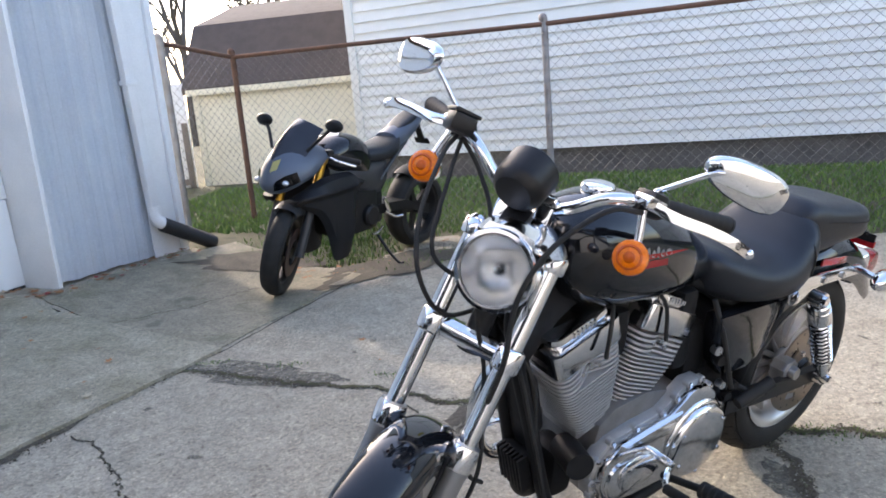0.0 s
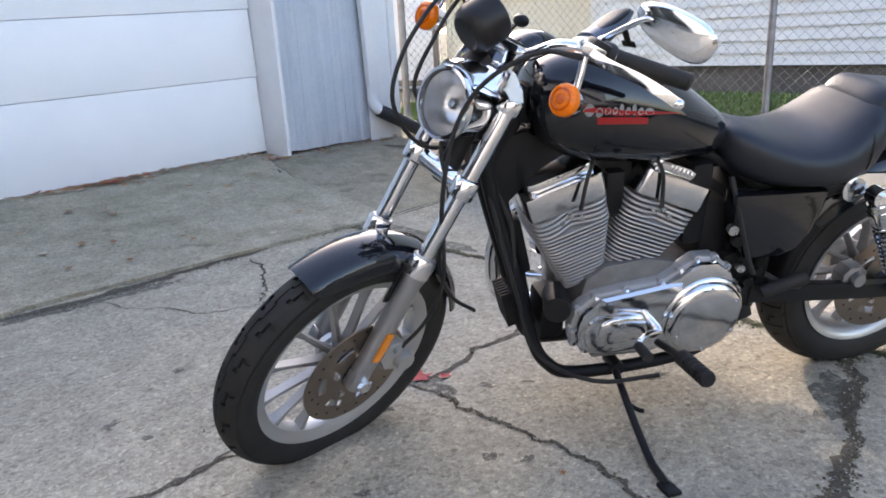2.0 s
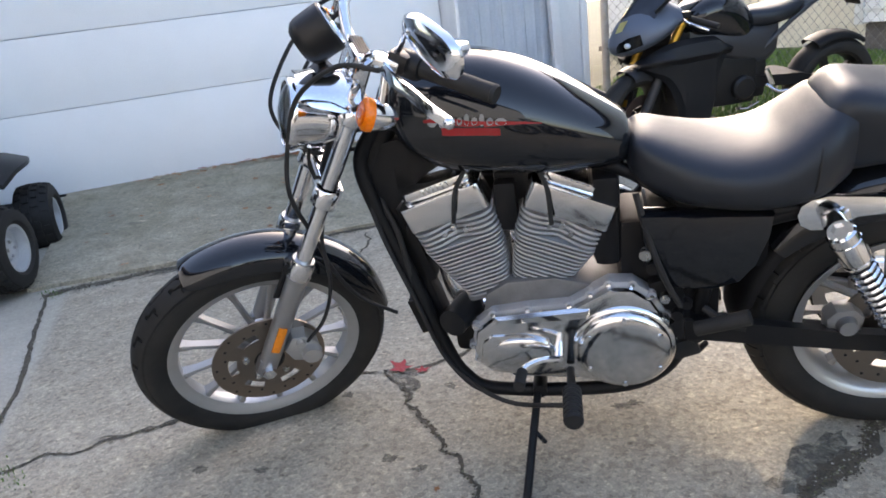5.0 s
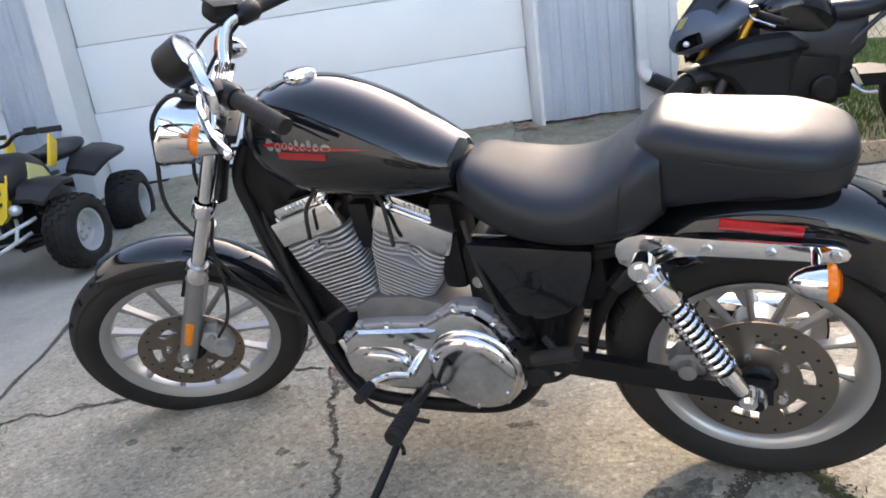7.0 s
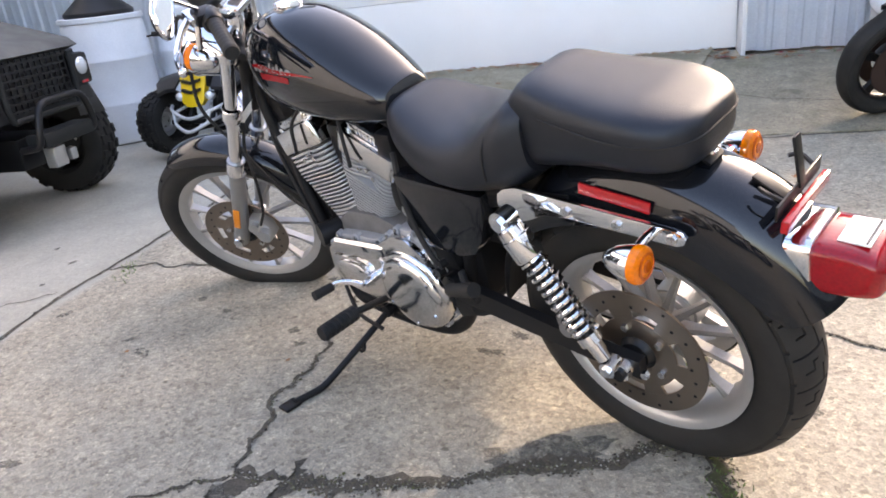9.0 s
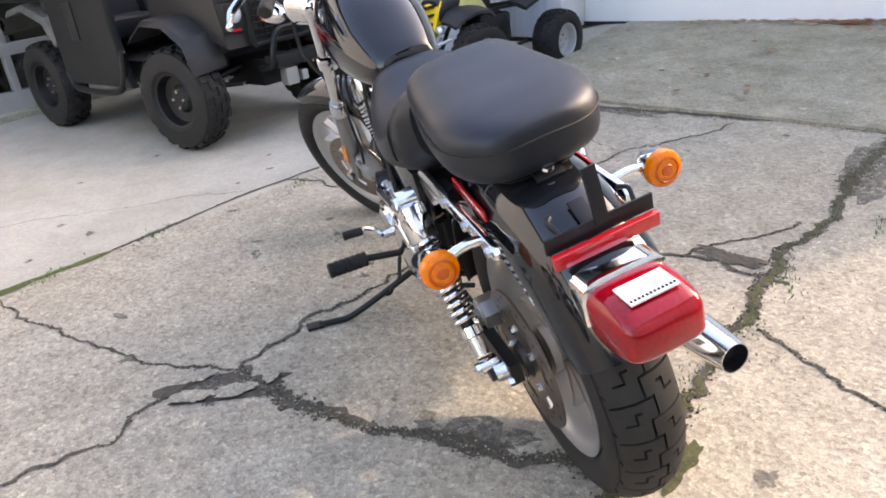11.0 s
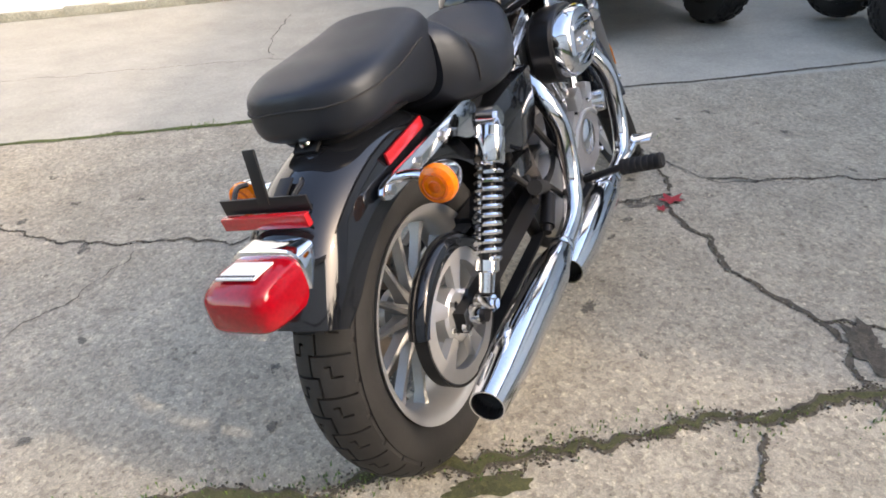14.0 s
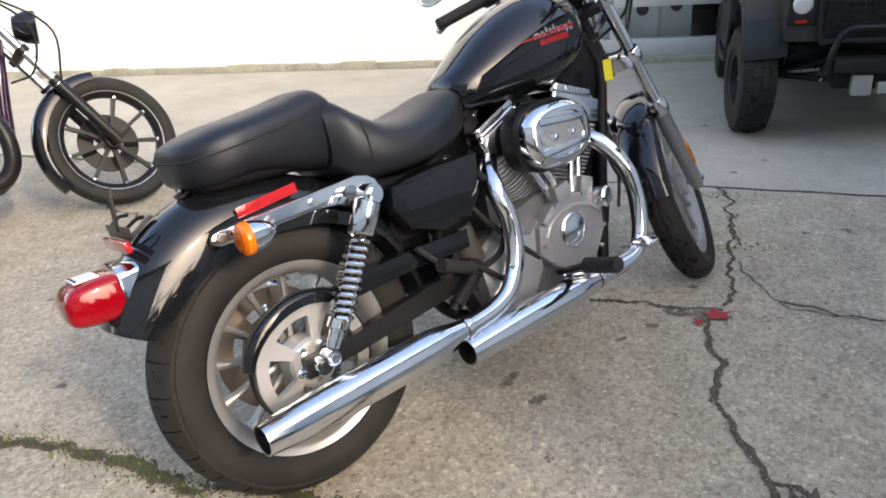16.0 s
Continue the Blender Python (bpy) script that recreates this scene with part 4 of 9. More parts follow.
def wheel(parent, name, m, R, half, tr, rim_r, rim_w, spokes, hub_r):
    bm = B()
    w = rim_w
    lathe(bm, [(rim_r, -w), (rim_r - 0.012, -w + 0.004), (rim_r - 0.020, -w + 0.010), (rim_r - 0.030, -w * 0.55), (rim_r - 0.034, 0), (rim_r - 0.030, w * 0.55), (rim_r - 0.020, w - 0.010), (rim_r - 0.012, w - 0.004), (rim_r, w), (rim_r - 0.006, w * 0.8), (rim_r - 0.018, w * 0.4), (rim_r - 0.018, -w * 0.4), (rim_r - 0.006, -w * 0.8)], (0, 0, 0), (0, 1, 0), 72, True)
    rim = part(name, bm, ALU, parent, "cast silver wheel with thin spokes")
    rim.matrix_basis = m
    bm = B()
    lathe(bm, [(0.008, -0.05), (hub_r, -0.05), (hub_r, -0.035), (hub_r * 0.75, -0.03), (hub_r * 0.7, 0.03), (hub_r, 0.035), (hub_r, 0.05), (0.008, 0.05)], (0, 0, 0), (0, 1, 0), 28)
    part("hub", bm, ALU, rim)
    bm = B()
    inner, outer = hub_r * 0.8, rim_r - 0.031
    skin(bm, [[(a, y, z) for y, z in ((-0.015 * k, -0.011 * q), (0.015 * k, -0.011 * q), (0.019 * k, 0), (0.015 * k, 0.011 * q), (-0.015 * k, 0.011 * q), (-0.019 * k, 0))] for a, k, q in ((inner, 1.05, 0.95), (inner + 0.3 * (outer - inner), 0.75, 0.55), (inner + 0.8 * (outer - inner), 0.7, 0.46), (outer, 0.95, 0.8))])
    first = part("spoke", bm, SPOKE, rim)
    for k in range(1, spokes):
        again(first, pose(0, 0, 0, 0, 360 * k / spokes, 0))
    bm = B()
    tyre(bm, R, half, tr, rim_r)
    ty = part("tyre", bm, TYRE, rim, "black rubber tyre with worn tread")
    bm = B()
    if name == "rear_wheel":
        block_tread(bm, R, half, tr, 26)
    else:
        block_tread(bm, R, half, tr, 22, front=True)
    tagged(part("tread", bm, TYRE, rim, sharp=25), kind="stuff")
    return rim


def sector(bm, r0, r1, a0, a1, y0, y1, n=6):
    """A flat arc piece across the wheel's axis."""
    arc = [a0 + (a1 - a0) * k / n for k in range(n + 1)]
    rim = [(r1 * math.cos(a), r1 * math.sin(a)) for a in arc] + [(r0 * math.cos(a), r0 * math.sin(a)) for a in reversed(arc)]
    plate(bm, rim, y0, y1)


def disc(parent, y, r, holes=24):
    """Floating brake disc: a drilled outer band, a carrier band and bridges with open slots between."""
    bm = B()
    lathe(bm, [(0.106, y - 0.0025), (r, y - 0.0025), (r, y + 0.0025), (0.106, y + 0.0025)], (0, 0, 0), (0, 1, 0), 64, True)
    d = part("brake_disc", bm, STEEL, parent, "worn brown-grey steel brake disc with open slots")
    bm = B()
    lathe(bm, [(0.040, y - 0.0025), (0.084, y - 0.0025), (0.084, y + 0.0025), (0.040, y + 0.0025)], (0, 0, 0), (0, 1, 0), 48, True)
    part("carrier", bm, STEEL, d)
    bm = B()
    sector(bm, 0.082, 0.108, 0, 0.48, y - 0.0022, y + 0.0022)
    bridge = part("bridge", bm, STEEL, d)
    for k in range(1, 6):
        again(bridge, pose(0, 0, 0, 0, 60 * k, 0))
    # black dots on the solid band paint the dark of drilled holes
    bm = B()
    for k in range(holes):
        a = 2 * math.pi * k / holes
        rr = 0.114 + 0.010 * (k % 3)
        c = Vector((rr * math.cos(a), y, rr * math.sin(a)))
        cyl(bm, c + Vector((0, 0.0027, 0)), c + Vector((0, 0.0032, 0)), 0.0036, seg=10)
    tagged(part("drilling", bm, SATIN, d), kind="stuff")
    bm = B()
    bolt_head(bm, (0.062, y + 0.0025, 0), (0, 1, 0), 0.009, 0.007)
    first = part("bolt", bm, BOLT, d)
    for k in range(1, 5):
        again(first, pose(0, 0, 0, 0, 72 * k, 0))
    bm = B()
    lathe(bm, [(0.0, y - 0.03), (0.047, y - 0.03), (0.047, y - 0.004), (0.036, y + 0.002), (0.030, y + 0.014), (0.0, y + 0.016)], (0, 0, 0), (0, 1, 0), 28)
    part("hub_face", bm, SATIN, d)
    return d


def superloft(bm, rows, n=24, power=2.6, flat=0.0):
    """Rows of (x, bottom z, top z, half width, height share of the widest place)."""
    rings = []
    for x, zb, zt, hw, mid in rows:
        zc = zb + (zt - zb) * mid
        ring = []
        for k in range(n):
            a = 2 * math.pi * k / n
            c, s = math.cos(a), math.sin(a)
            y = hw * abs(c) ** (2 / power) * (1 if c >= 0 else -1)
            up = (zt - zc) if s >= 0 else (zc - zb)
            z = zc + up * abs(s) ** (2 / power) * (1 if s >= 0 else -1)
            ring.append((x, y, z))
        rings.append(ring)
    skin(bm, rings)


def dense(rows, n=5):
    """Smooth rows between the given ones."""
    pts = [np.array(r, float) for r in rows]
    ext = [2 * pts[0] - pts[1], *pts, 2 * pts[-1] - pts[-2]]
    out = []
    for i in range(1, len(ext) - 2):
        p0, p1, p2, p3 = ext[i - 1 : i + 3]
        for k in range(n):
            t = k / n
            out.append(0.5 * (2 * p1 + (p2 - p0) * t + (2 * p0 - 5 * p1 + 4 * p2 - p3) * t * t + (3 * p1 - p0 - 3 * p2 + p3) * t ** 3))
    out.append(pts[-1])
    return [tuple(float(v) for v in r) for r in out]


def fender(bm, centre, arc, half, drop, thick=0.004, n=40, tilt=0.0):
    """A wheel guard: arc rows of (degrees, radius, half width, side depth) round a centre in the xz plane."""
    rows = dense(arc, max(2, n // (len(arc) - 1)))
    rings = []
    for deg, r, hw, dp in rows:
        a = radians(deg)
        d = Vector((math.cos(a), 0, math.sin(a)))
        outer, inner = [], []
        half_prof = [(0.22, 0.015), (0.42, 0.055), (0.60, 0.125), (0.76, 0.23), (0.88, 0.37), (0.96, 0.55), (1.0, 0.78), (1.0, 1.0)]
        prof = [(-y, k) for y, k in reversed(half_prof)] + [(0, 0)] + half_prof
        for y, k in prof:
            outer.append(Vector(centre) + d * (r - dp * k) + Vector((0, y * hw, 0)))
            inner.append(Vector(centre) + d * (r - thick - dp * k + (0.0 if k < 0.9 else thick)) + Vector((0, y * (hw - thick), 0)))
        rings.append(outer + list(reversed(inner)))
    skin(bm, rings)


def signal_lamp(parent, m, name="turn_signal"):
    """Bullet lamp: its lens faces +x of m."""
    bm = B()
    lathe(bm, [(0.0, -0.062), (0.008, -0.060), (0.018, -0.050), (0.026, -0.034), (0.0305, -0.014), (0.032, 0.0), (0.030, 0.003), (0.0, 0.003)], (0, 0, 0), (1, 0, 0), 24)
    s = part(name, bm, CHROME, parent, "chrome bullet turn signal")
    s.matrix_basis = m
    bm = B()
    lathe(bm, [(0.0325, -0.004), (0.0332, 0.004), (0.031, 0.010), (0.024, 0.014), (0.012, 0.0165), (0.0, 0.017)], (0, 0, 0), (1, 0, 0), 24)
    part("lens", bm, AMBER, s, "amber lens")
    bm = B()
    lathe(bm, [(0.0225, 0.0148), (0.0235, 0.0162), (0.0200, 0.0178), (0.0185, 0.0160)], (0, 0, 0), (1, 0, 0), 24, True)
    lathe(bm, [(0.011, 0.0165), (0.009, 0.0185), (0.0, 0.0195)], (0, 0, 0), (1, 0, 0), 20)
    part("lens_ring", bm, AMBER_DARK, s, "dark amber ring in the lens")
    return s


def fin_outline(hx, hy, r, n=5):
    pts = []
    for cx, cy, a0 in ((hx - r, hy - r, 0), (-hx + r, hy - r, 90), (-hx + r, -hy + r, 180), (hx - r, -hy + r, 270)):
        for k in range(n):
            a = radians(a0 + 90 * k / (n - 1))
            pts.append((cx + r * math.cos(a), cy + r * math.sin(a)))
    return pts


def cylinder_unit(root, lean, name):
    """One engine cylinder with its head and rocker box, its foot at the crank."""
    m = Matrix.Translation((0.848, 0.0, 0.303)) @ pose(0, 0, 0, 0, lean, 0)
    # core and head darker than the fins: gap shade put into their colour
    bm = B()
    cyl(bm, (0, 0, 0.12), (0, 0, 0.335), 0.043, 0.050, 28)
    cu = part(name, bm, CASE, root, "silver finned engine cylinder")
    cu.matrix_basis = m
    for k in range(15):
        h = 0.150 + 0.0108 * k
        bm = B()
        plate(bm, fin_outline(0.058 + 0.038 * k / 14, 0.070 + 0.016 * k / 14, 0.03), h, h + 0.0042, 0.0, "xy")
        part("fin", bm, FIN, cu)
    bm = B()
    box(bm, (0, 0, 0.335), (0.120, 0.120, 0.066), bevel=0.012)
    head = part("cylinder_head", bm, CASE, cu, "finned head")
    for k in range(4):
        h = 0.311 + 0.0128 * k
        bm = B()
        hx, hy, r = 0.095 + 0.0008 * k, 0.086, 0.03
        pts = []
        for x, y in fin_outline(hx, hy, r):
            pts.append((x, y))
        # the fins dip inward round the head bolts
        def dip(x):
            return 0.020 * math.exp(-((x / 0.030) ** 2))

        pts = pts[:5] + [(x, hy - dip(x)) for x in (0.05, 0.036, 0.022, 0.0, -0.022, -0.036, -0.05)] + pts[5:15] + [(x, -hy + dip(x)) for x in (-0.05, -0.036, -0.022, 0.0, 0.022, 0.036, 0.05)] + pts[15:]
        plate(bm, pts, h, h + 0.0062, 0.0, "xy")
        part("fin", bm, FIN, head)
    for s in (-1, 1):
        for dx, dz in ((-0.024, 0.0), (0.0, 0.014), (0.026, 0.004)):
            bm = B()
            cyl(bm, (dx, s * 0.056, 0.330 + dz), (dx, s * 0.081, 0.330 + dz), 0.0062, seg=8)
            part("bolt", bm, CHROME, head)
    bm = B()
    plate(bm, fin_outline(0.098, 0.088, 0.016), 0.364, 0.428, 0.004, "xy")
    plate(bm, fin_outline(0.086, 0.074, 0.026), 0.4282, 0.456, 0.010, "xy")
    rk = part("rocker_box", bm, ALU_CLEAR, cu, "polished rocker cover")
    for s in (-1, 1):
        for k in range(6):
            bm = B()
            box(bm, (-0.03 + 0.012 * k, s * 0.066, 0.446), (0.005, 0.026, 0.012), bevel=0.001)
            part("fin", bm, CHROME, rk)
        for dx in (-0.055, 0.055):
            bm = B()
            cyl(bm, (dx * 1.3, s * 0.070, 0.423), (dx * 1.3, s * 0.070, 0.436), 0.007, seg=8)
            part("bolt", bm, CHROME, rk)
    return cu


def oval_ring(cx, cz, a, b, power=2.6, n=40):
    out = []
    for k in range(n):
        t = 2 * math.pi * k / n
        c, s = math.cos(t), math.sin(t)
        out.append((cx + a * abs(c) ** (2 / power) * (1 if c > 0 else -1), 0.0, cz + b * abs(s) ** (2 / power) * (1 if s > 0 else -1)))
    return out


def motorcycle():
    root = thing("motorcycle", BIKE, "black cruiser motorcycle with chrome trim leaning on its side stand", "motorcycle")

    def p(name, bm, material, label="", parent=root, m=None, sharp=38):
        o = part(name, bm, material, parent, label, sharp)
        if m is not None:
            o.matrix_basis = m
        return o

    # wheels
    rear = wheel(root, "rear_wheel", pose(0, 0, 0.318), 0.318, 0.073, 0.062, 0.218, 0.062, 13, 0.05)
    disc(rear, 0.088, 0.146)
    front = wheel(root, "front_wheel", FORK @ LOCK @ pose(0.047, 0, AXLE_Z), 0.331, 0.050, 0.048, 0.252, 0.036, 13, 0.042)
    disc(front, 0.062, 0.146)
    bm = B()
    lathe(bm, [(0.106, -0.113), (0.134, -0.113), (0.136, -0.110), (0.136, -0.086), (0.106, -0.092)], (0, 0, 0), (0, 1, 0), 64, True)
    lathe(bm, [(0.0, -0.05), (0.056, -0.05), (0.056, -0.104), (0.050, -0.110), (0.0, -0.110)], (0, 0, 0), (0, 1, 0), 32)
    pul = part("drive_pulley", bm, PULLEY, rear, "silver cast belt pulley")
    bm = B()
    sector(bm, 0.050, 0.110, -0.20, 0.20, -0.109, -0.092)
    first = part("pulley_spoke", bm, PULLEY, pul)
    for k in range(1, 5):
        again(first, pose(0, 0, 0, 0, 72 * k, 0))
    bm = B()
    bolt_head(bm, (0.042, -0.110, 0), (0, -1, 0), 0.0095, 0.009)
    first = part("bolt", bm, CHROME, pul)
    for k in range(1, 5):
        again(first, pose(0, 0, 0, 0, 72 * k + 20, 0))

    # frame
    bm = B()
    for s in (-1, 1):
        y = 0.085 * s
        tube(bm, [(1.10, 0.02 * s, 0.87), (1.150, 0.030 * s, 0.79), (1.140, 0.036 * s, 0.69), (1.080, 0.044 * s, 0.48), (1.028, 0.054 * s, 0.29), (0.985, 0.068 * s, 0.200), (0.90, y, 0.163), (0.62, y, 0.165), (0.50, y, 0.22), (0.44, y, 0.34), (0.40, y, 0.50), (0.33, y, 0.60), (0.22, y * 1.15, 0.645)], 0.0175, 12, 5)
        tube(bm, [(1.08, 0.02 * s, 0.87), (0.85, 0.03 * s, 0.80), (0.6, 0.045 * s, 0.74), (0.42, 0.075 * s, 0.64), (0.22, 0.098 * s, 0.645), (0.10, 0.098 * s, 0.65)], 0.015, 10, 5)
    cyl(bm, (1.14, 0, 0.76), (1.055, 0, 0.93), 0.032, seg=20)
    p("frame", bm, FRAME_BLACK, "black tubular steel frame")
    bm = B()
    box(bm, (1.058, 0.0, 0.36), (0.03, 0.08, 0.11), rot=(0, 14, 0), bevel=0.006)
    reg = p("voltage_regulator", bm, FRAME_BLACK, "black regulator between the frame tubes")
    for k in range(7):
        bm = B()
        box(bm, (1.080, -0.036 + 0.012 * k, 0.36), (0.03, 0.006, 0.10), rot=(0, 14, 0))
        part("fin", bm, FRAME_BLACK, reg)
    bm = B()
    box(bm, (1.065, 0.0, 0.53), (0.05, 0.06, 0.16), rot=(0, 14, 0), bevel=0.015)
    plate(bm, [(1.140, 0.77), (1.140, 0.69), (1.082, 0.48), (1.030, 0.30), (1.005, 0.30), (1.045, 0.48), (1.092, 0.66), (1.02, 0.735), (0.95, 0.775), (1.06, 0.83), (1.12, 0.82)], -0.030, 0.030, 0.004)
    p("front_mount", bm, FRAME_BLACK, "black engine mount and wiring cover")
    bm = B()
    cyl(bm, (0.955, 0.03, 0.385), (0.985, 0.115, 0.392), 0.036, 0.034, 24)
    p("oil_filter", bm, SATIN, "black oil filter")
    bm = B()
    box(bm, (1.06, 0.0, 0.74), (0.06, 0.06, 0.08), bevel=0.012)
    p("ignition_coil", bm, FRAME_BLACK, "black ignition coil")
    bm = B()
    box(bm, (0.835, 0.03, 0.66), (0.05, 0.05, 0.12), bevel=0.012)
    box(bm, (0.82, 0.0, 0.70), (0.08, 0.05, 0.08), bevel=0.012)
    p("horn", bm, FRAME_BLACK, "black horn between the cylinders")
    bm = B()
    box(bm, (0.62, 0.02, 0.62), (0.06, 0.12, 0.22), bevel=0.02)
    p("air_duct", bm, FRAME_BLACK)
    bm = B()
    box(bm, (0.545, 0.0, 0.50), (0.10, 0.15, 0.24), bevel=0.02)
    box(bm, (0.49, 0.06, 0.44), (0.07, 0.09, 0.10), bevel=0.015, rot=(0, 20, 0))
    p("engine_mount", bm, FRAME_BLACK, "black rear engine mount")
    for k, (x, y, z) in enumerate(((0.50, 0.118, 0.455), (0.475, 0.125, 0.415), (0.505, 0.12, 0.395), (0.455, 0.128, 0.445), (0.54, 0.112, 0.565), (0.525, 0.118, 0.535))):
        bm = B()
        cyl(bm, (x, y, z), (x + 0.004, y + 0.018, z), 0.011 + 0.002 * (k % 3), seg=12)
        p("connector", bm, FRAME_BLACK if k % 2 else BOLT)
    for pts, r in (
        ([(1.16, 0.03, 0.76), (1.130, 0.058, 0.62), (1.080, 0.066, 0.44), (1.015, 0.08, 0.24), (0.88, 0.15, 0.180), (0.72, 0.19, 0.20)], 0.006),
        ([(0.88, 0.05, 0.80), (0.93, 0.10, 0.74), (0.945, 0.11, 0.66)], 0.005),
        ([(0.80, 0.04, 0.79), (0.745, 0.09, 0.74), (0.735, 0.105, 0.64)], 0.005),
        ([(1.15, -0.03, 0.76), (1.12, 0.03, 0.68), (1.09, 0.05, 0.60), (1.08, 0.055, 0.46)], 0.007),
        ([(0.56, 0.10, 0.70), (0.535, 0.13, 0.60), (0.50, 0.14, 0.50), (0.47, 0.14, 0.44)], 0.007),
        ([(0.52, -0.12, 0.62), (0.58, -0.135, 0.52), (0.56, -0.135, 0.40), (0.46, -0.13, 0.36)], 0.009),
        ([(0.47, -0.12, 0.56), (0.52, -0.14, 0.48), (0.60, -0.14, 0.40), (0.68, -0.13, 0.33)], 0.008),
        ([(0.30, -0.14, 0.48), (0.36, -0.155, 0.42), (0.46, -0.15, 0.38), (0.56, -0.15, 0.30)], 0.007),
    ):
        bm = B()
        tube(bm, pts, r, 8, 5)
        p("hose", bm, RUBBER)
    bm = B()
    lathe(bm, [(0.0, 0.0), (0.036, 0.0), (0.040, 0.006), (0.040, 0.10), (0.034, 0.11), (0.0, 0.11)], (0.47, -0.075, 0.475), (0.2, -0.1, -0.9), 24)
    p("starter_motor", bm, STARTER, "dull grey-brown starter motor")
    bm = B()
    cyl(bm, (0.43, -0.16, 0.365), (0.35, -0.175, 0.325), 0.017, 0.017, 14)
    cyl(bm, (0.35, -0.175, 0.325), (0.335, -0.178, 0.317), 0.012, 0.010, 12)
    p("brake_cylinder", bm, FRAME_BLACK, "black rear master cylinder")
    bm = B()
    for s in (-1, 1):
        y = 0.122 * s
        skin(bm, [[(x, y + dy, z + dz) for dy, dz in ((-0.012, -h), (0.012, -h), (0.012, h), (-0.012, h))] for x, z, h in ((0.46, 0.372, 0.026), (0.30, 0.352, 0.026), (0.10, 0.326, 0.022), (-0.03, 0.316, 0.022))])
        cyl(bm, (0.0, y + 0.010 * s, 0.318), (0.0, y + 0.045 * s, 0.318), 0.014, seg=12)
    cyl(bm, (0.46, -0.13, 0.372), (0.46, 0.13, 0.372), 0.03, seg=16)
    p("swingarm", bm, SATIN, "black rear swingarm")
    for s in (-1, 1):
        bm = B()
        cyl(bm, (0.0, 0.135 * s, 0.318), (0.0, 0.158 * s, 0.318), 0.021, 0.019, 18)
        bolt_head(bm, (-0.045, 0.136 * s, 0.318), (0, s, 0), 0.009, 0.010)
        p("axle_nut", bm, CHROME)

    # shocks
    for s in (-1, 1):
        top, bot = Vector((0.194, 0.174 * s, 0.640)), Vector((0.015, 0.162 * s, 0.334))
        d = (bot - top).normalized()
        L = (bot - top).length
        bm = B()
        lathe(bm, [(0.0, 0.014), (0.024, 0.014), (0.0285, 0.018), (0.0285, 0.036), (0.0305, 0.038), (0.0305, 0.084), (0.028, 0.088), (0.0, 0.088)], top, d, 24)
        sh = p("shock_absorber", bm, CHROME, "chrome coil-over shock absorber")
        bm = B()
        lathe(bm, [(0.0, L - 0.082), (0.024, L - 0.082), (0.024, L - 0.062), (0.017, L - 0.058), (0.015, L - 0.02), (0.0, L - 0.02)], top, d, 20)
        part("lower_cup", bm, CHROME, sh)
        bm = B()
        x, y, z = basis(d)
        turns, pts = 11, []
        for k in range(turns * 10 + 1):
            a = 2 * math.pi * k / 10
            pts.append(top + d * (0.088 + (L - 0.172) * k / (turns * 10)) + 0.0245 * (math.cos(a) * x + math.sin(a) * y))
        tube(bm, pts, 0.0050, 6, 1)
        part("spring", bm, CHROME, sh, "chrome coil spring")
        bm = B()
        cyl(bm, top + d * 0.09, top + d * (L - 0.08), 0.014, seg=12)
        part("damper", bm, SATIN, sh)
        for c, r in ((top, 0.023), (bot, 0.017)):
            bm = B()
            cyl(bm, c - Vector((0, 0.02 * s, 0)), c + Vector((0, 0.016 * s, 0)), r, seg=18)
            cyl(bm, c + Vector((0, 0.016 * s, 0)), c + Vector((0, 0.024 * s, 0)), r * 0.62, seg=6)
            part("eye", bm, CHROME, sh)

    # inner fender before the rear wheel
    bm = B()
    fender(bm, (0.0, 0, 0.318), [(2, 0.350, 0.080, 0.02), (10, 0.353, 0.086, 0.03), (20, 0.356, 0.088, 0.035), (42, 0.366, 0.086, 0.04)], 0.1, 0.1)
    p("inner_fender", bm, FRAME_BLACK, "black plastic inner fender")
    bm = B()
    for y, z in ((0.075, 0.44), (0.095, 0.40), (0.085, 0.36)):
        tube(bm, [(0.50, y, z), (0.46, y + 0.02, z - 0.05), (0.43, y + 0.012, z - 0.08), (0.40, y - 0.03, z - 0.09)], 0.007, 8, 4)
    box(bm, (0.455, 0.10, 0.30), (0.06, 0.03, 0.05), rot=(0, 20, 0), bevel=0.008)
    p("hose", bm, RUBBER, "black hoses and wiring behind the engine")

    # rear fender and its trim
    bm = B()
    fender(bm, (0.0, 0, 0.318), [(38, 0.375, 0.088, 0.05), (60, 0.395, 0.092, 0.09), (85, 0.412, 0.098, 0.120), (108, 0.428, 0.101, 0.130), (128, 0.430, 0.100, 0.125), (142, 0.420, 0.098, 0.105), (150.5, 0.411, 0.094, 0.075)], 0.1, 0.1)
    rf = p("rear_fender", bm, BLACK, "gloss black rear fender")
    for s in (-1, 1):
        bm = B()
        plate(bm, [(0.196, 0.680), (-0.12, 0.653), (-0.138, 0.648), (-0.145, 0.639), (-0.142, 0.628), (-0.128, 0.622), (0.09, 0.634), (0.140, 0.630), (0.172, 0.614), (0.198, 0.604), (0.224, 0.604), (0.244, 0.616), (0.252, 0.638), (0.246, 0.660), (0.228, 0.673)], 0.112 * s, 0.124 * s, 0.003)
        st = p("fender_strut", bm, POLISHED, "chrome fender strut")
        for x, z in ((0.085, 0.651), (-0.02, 0.644), (-0.122, 0.638)):
            bm = B()
            bolt_head(bm, (x, 0.124 * s, z), (0, s, 0), 0.010, 0.007)
            part("bolt", bm, BOLT, st)
        bm = B()
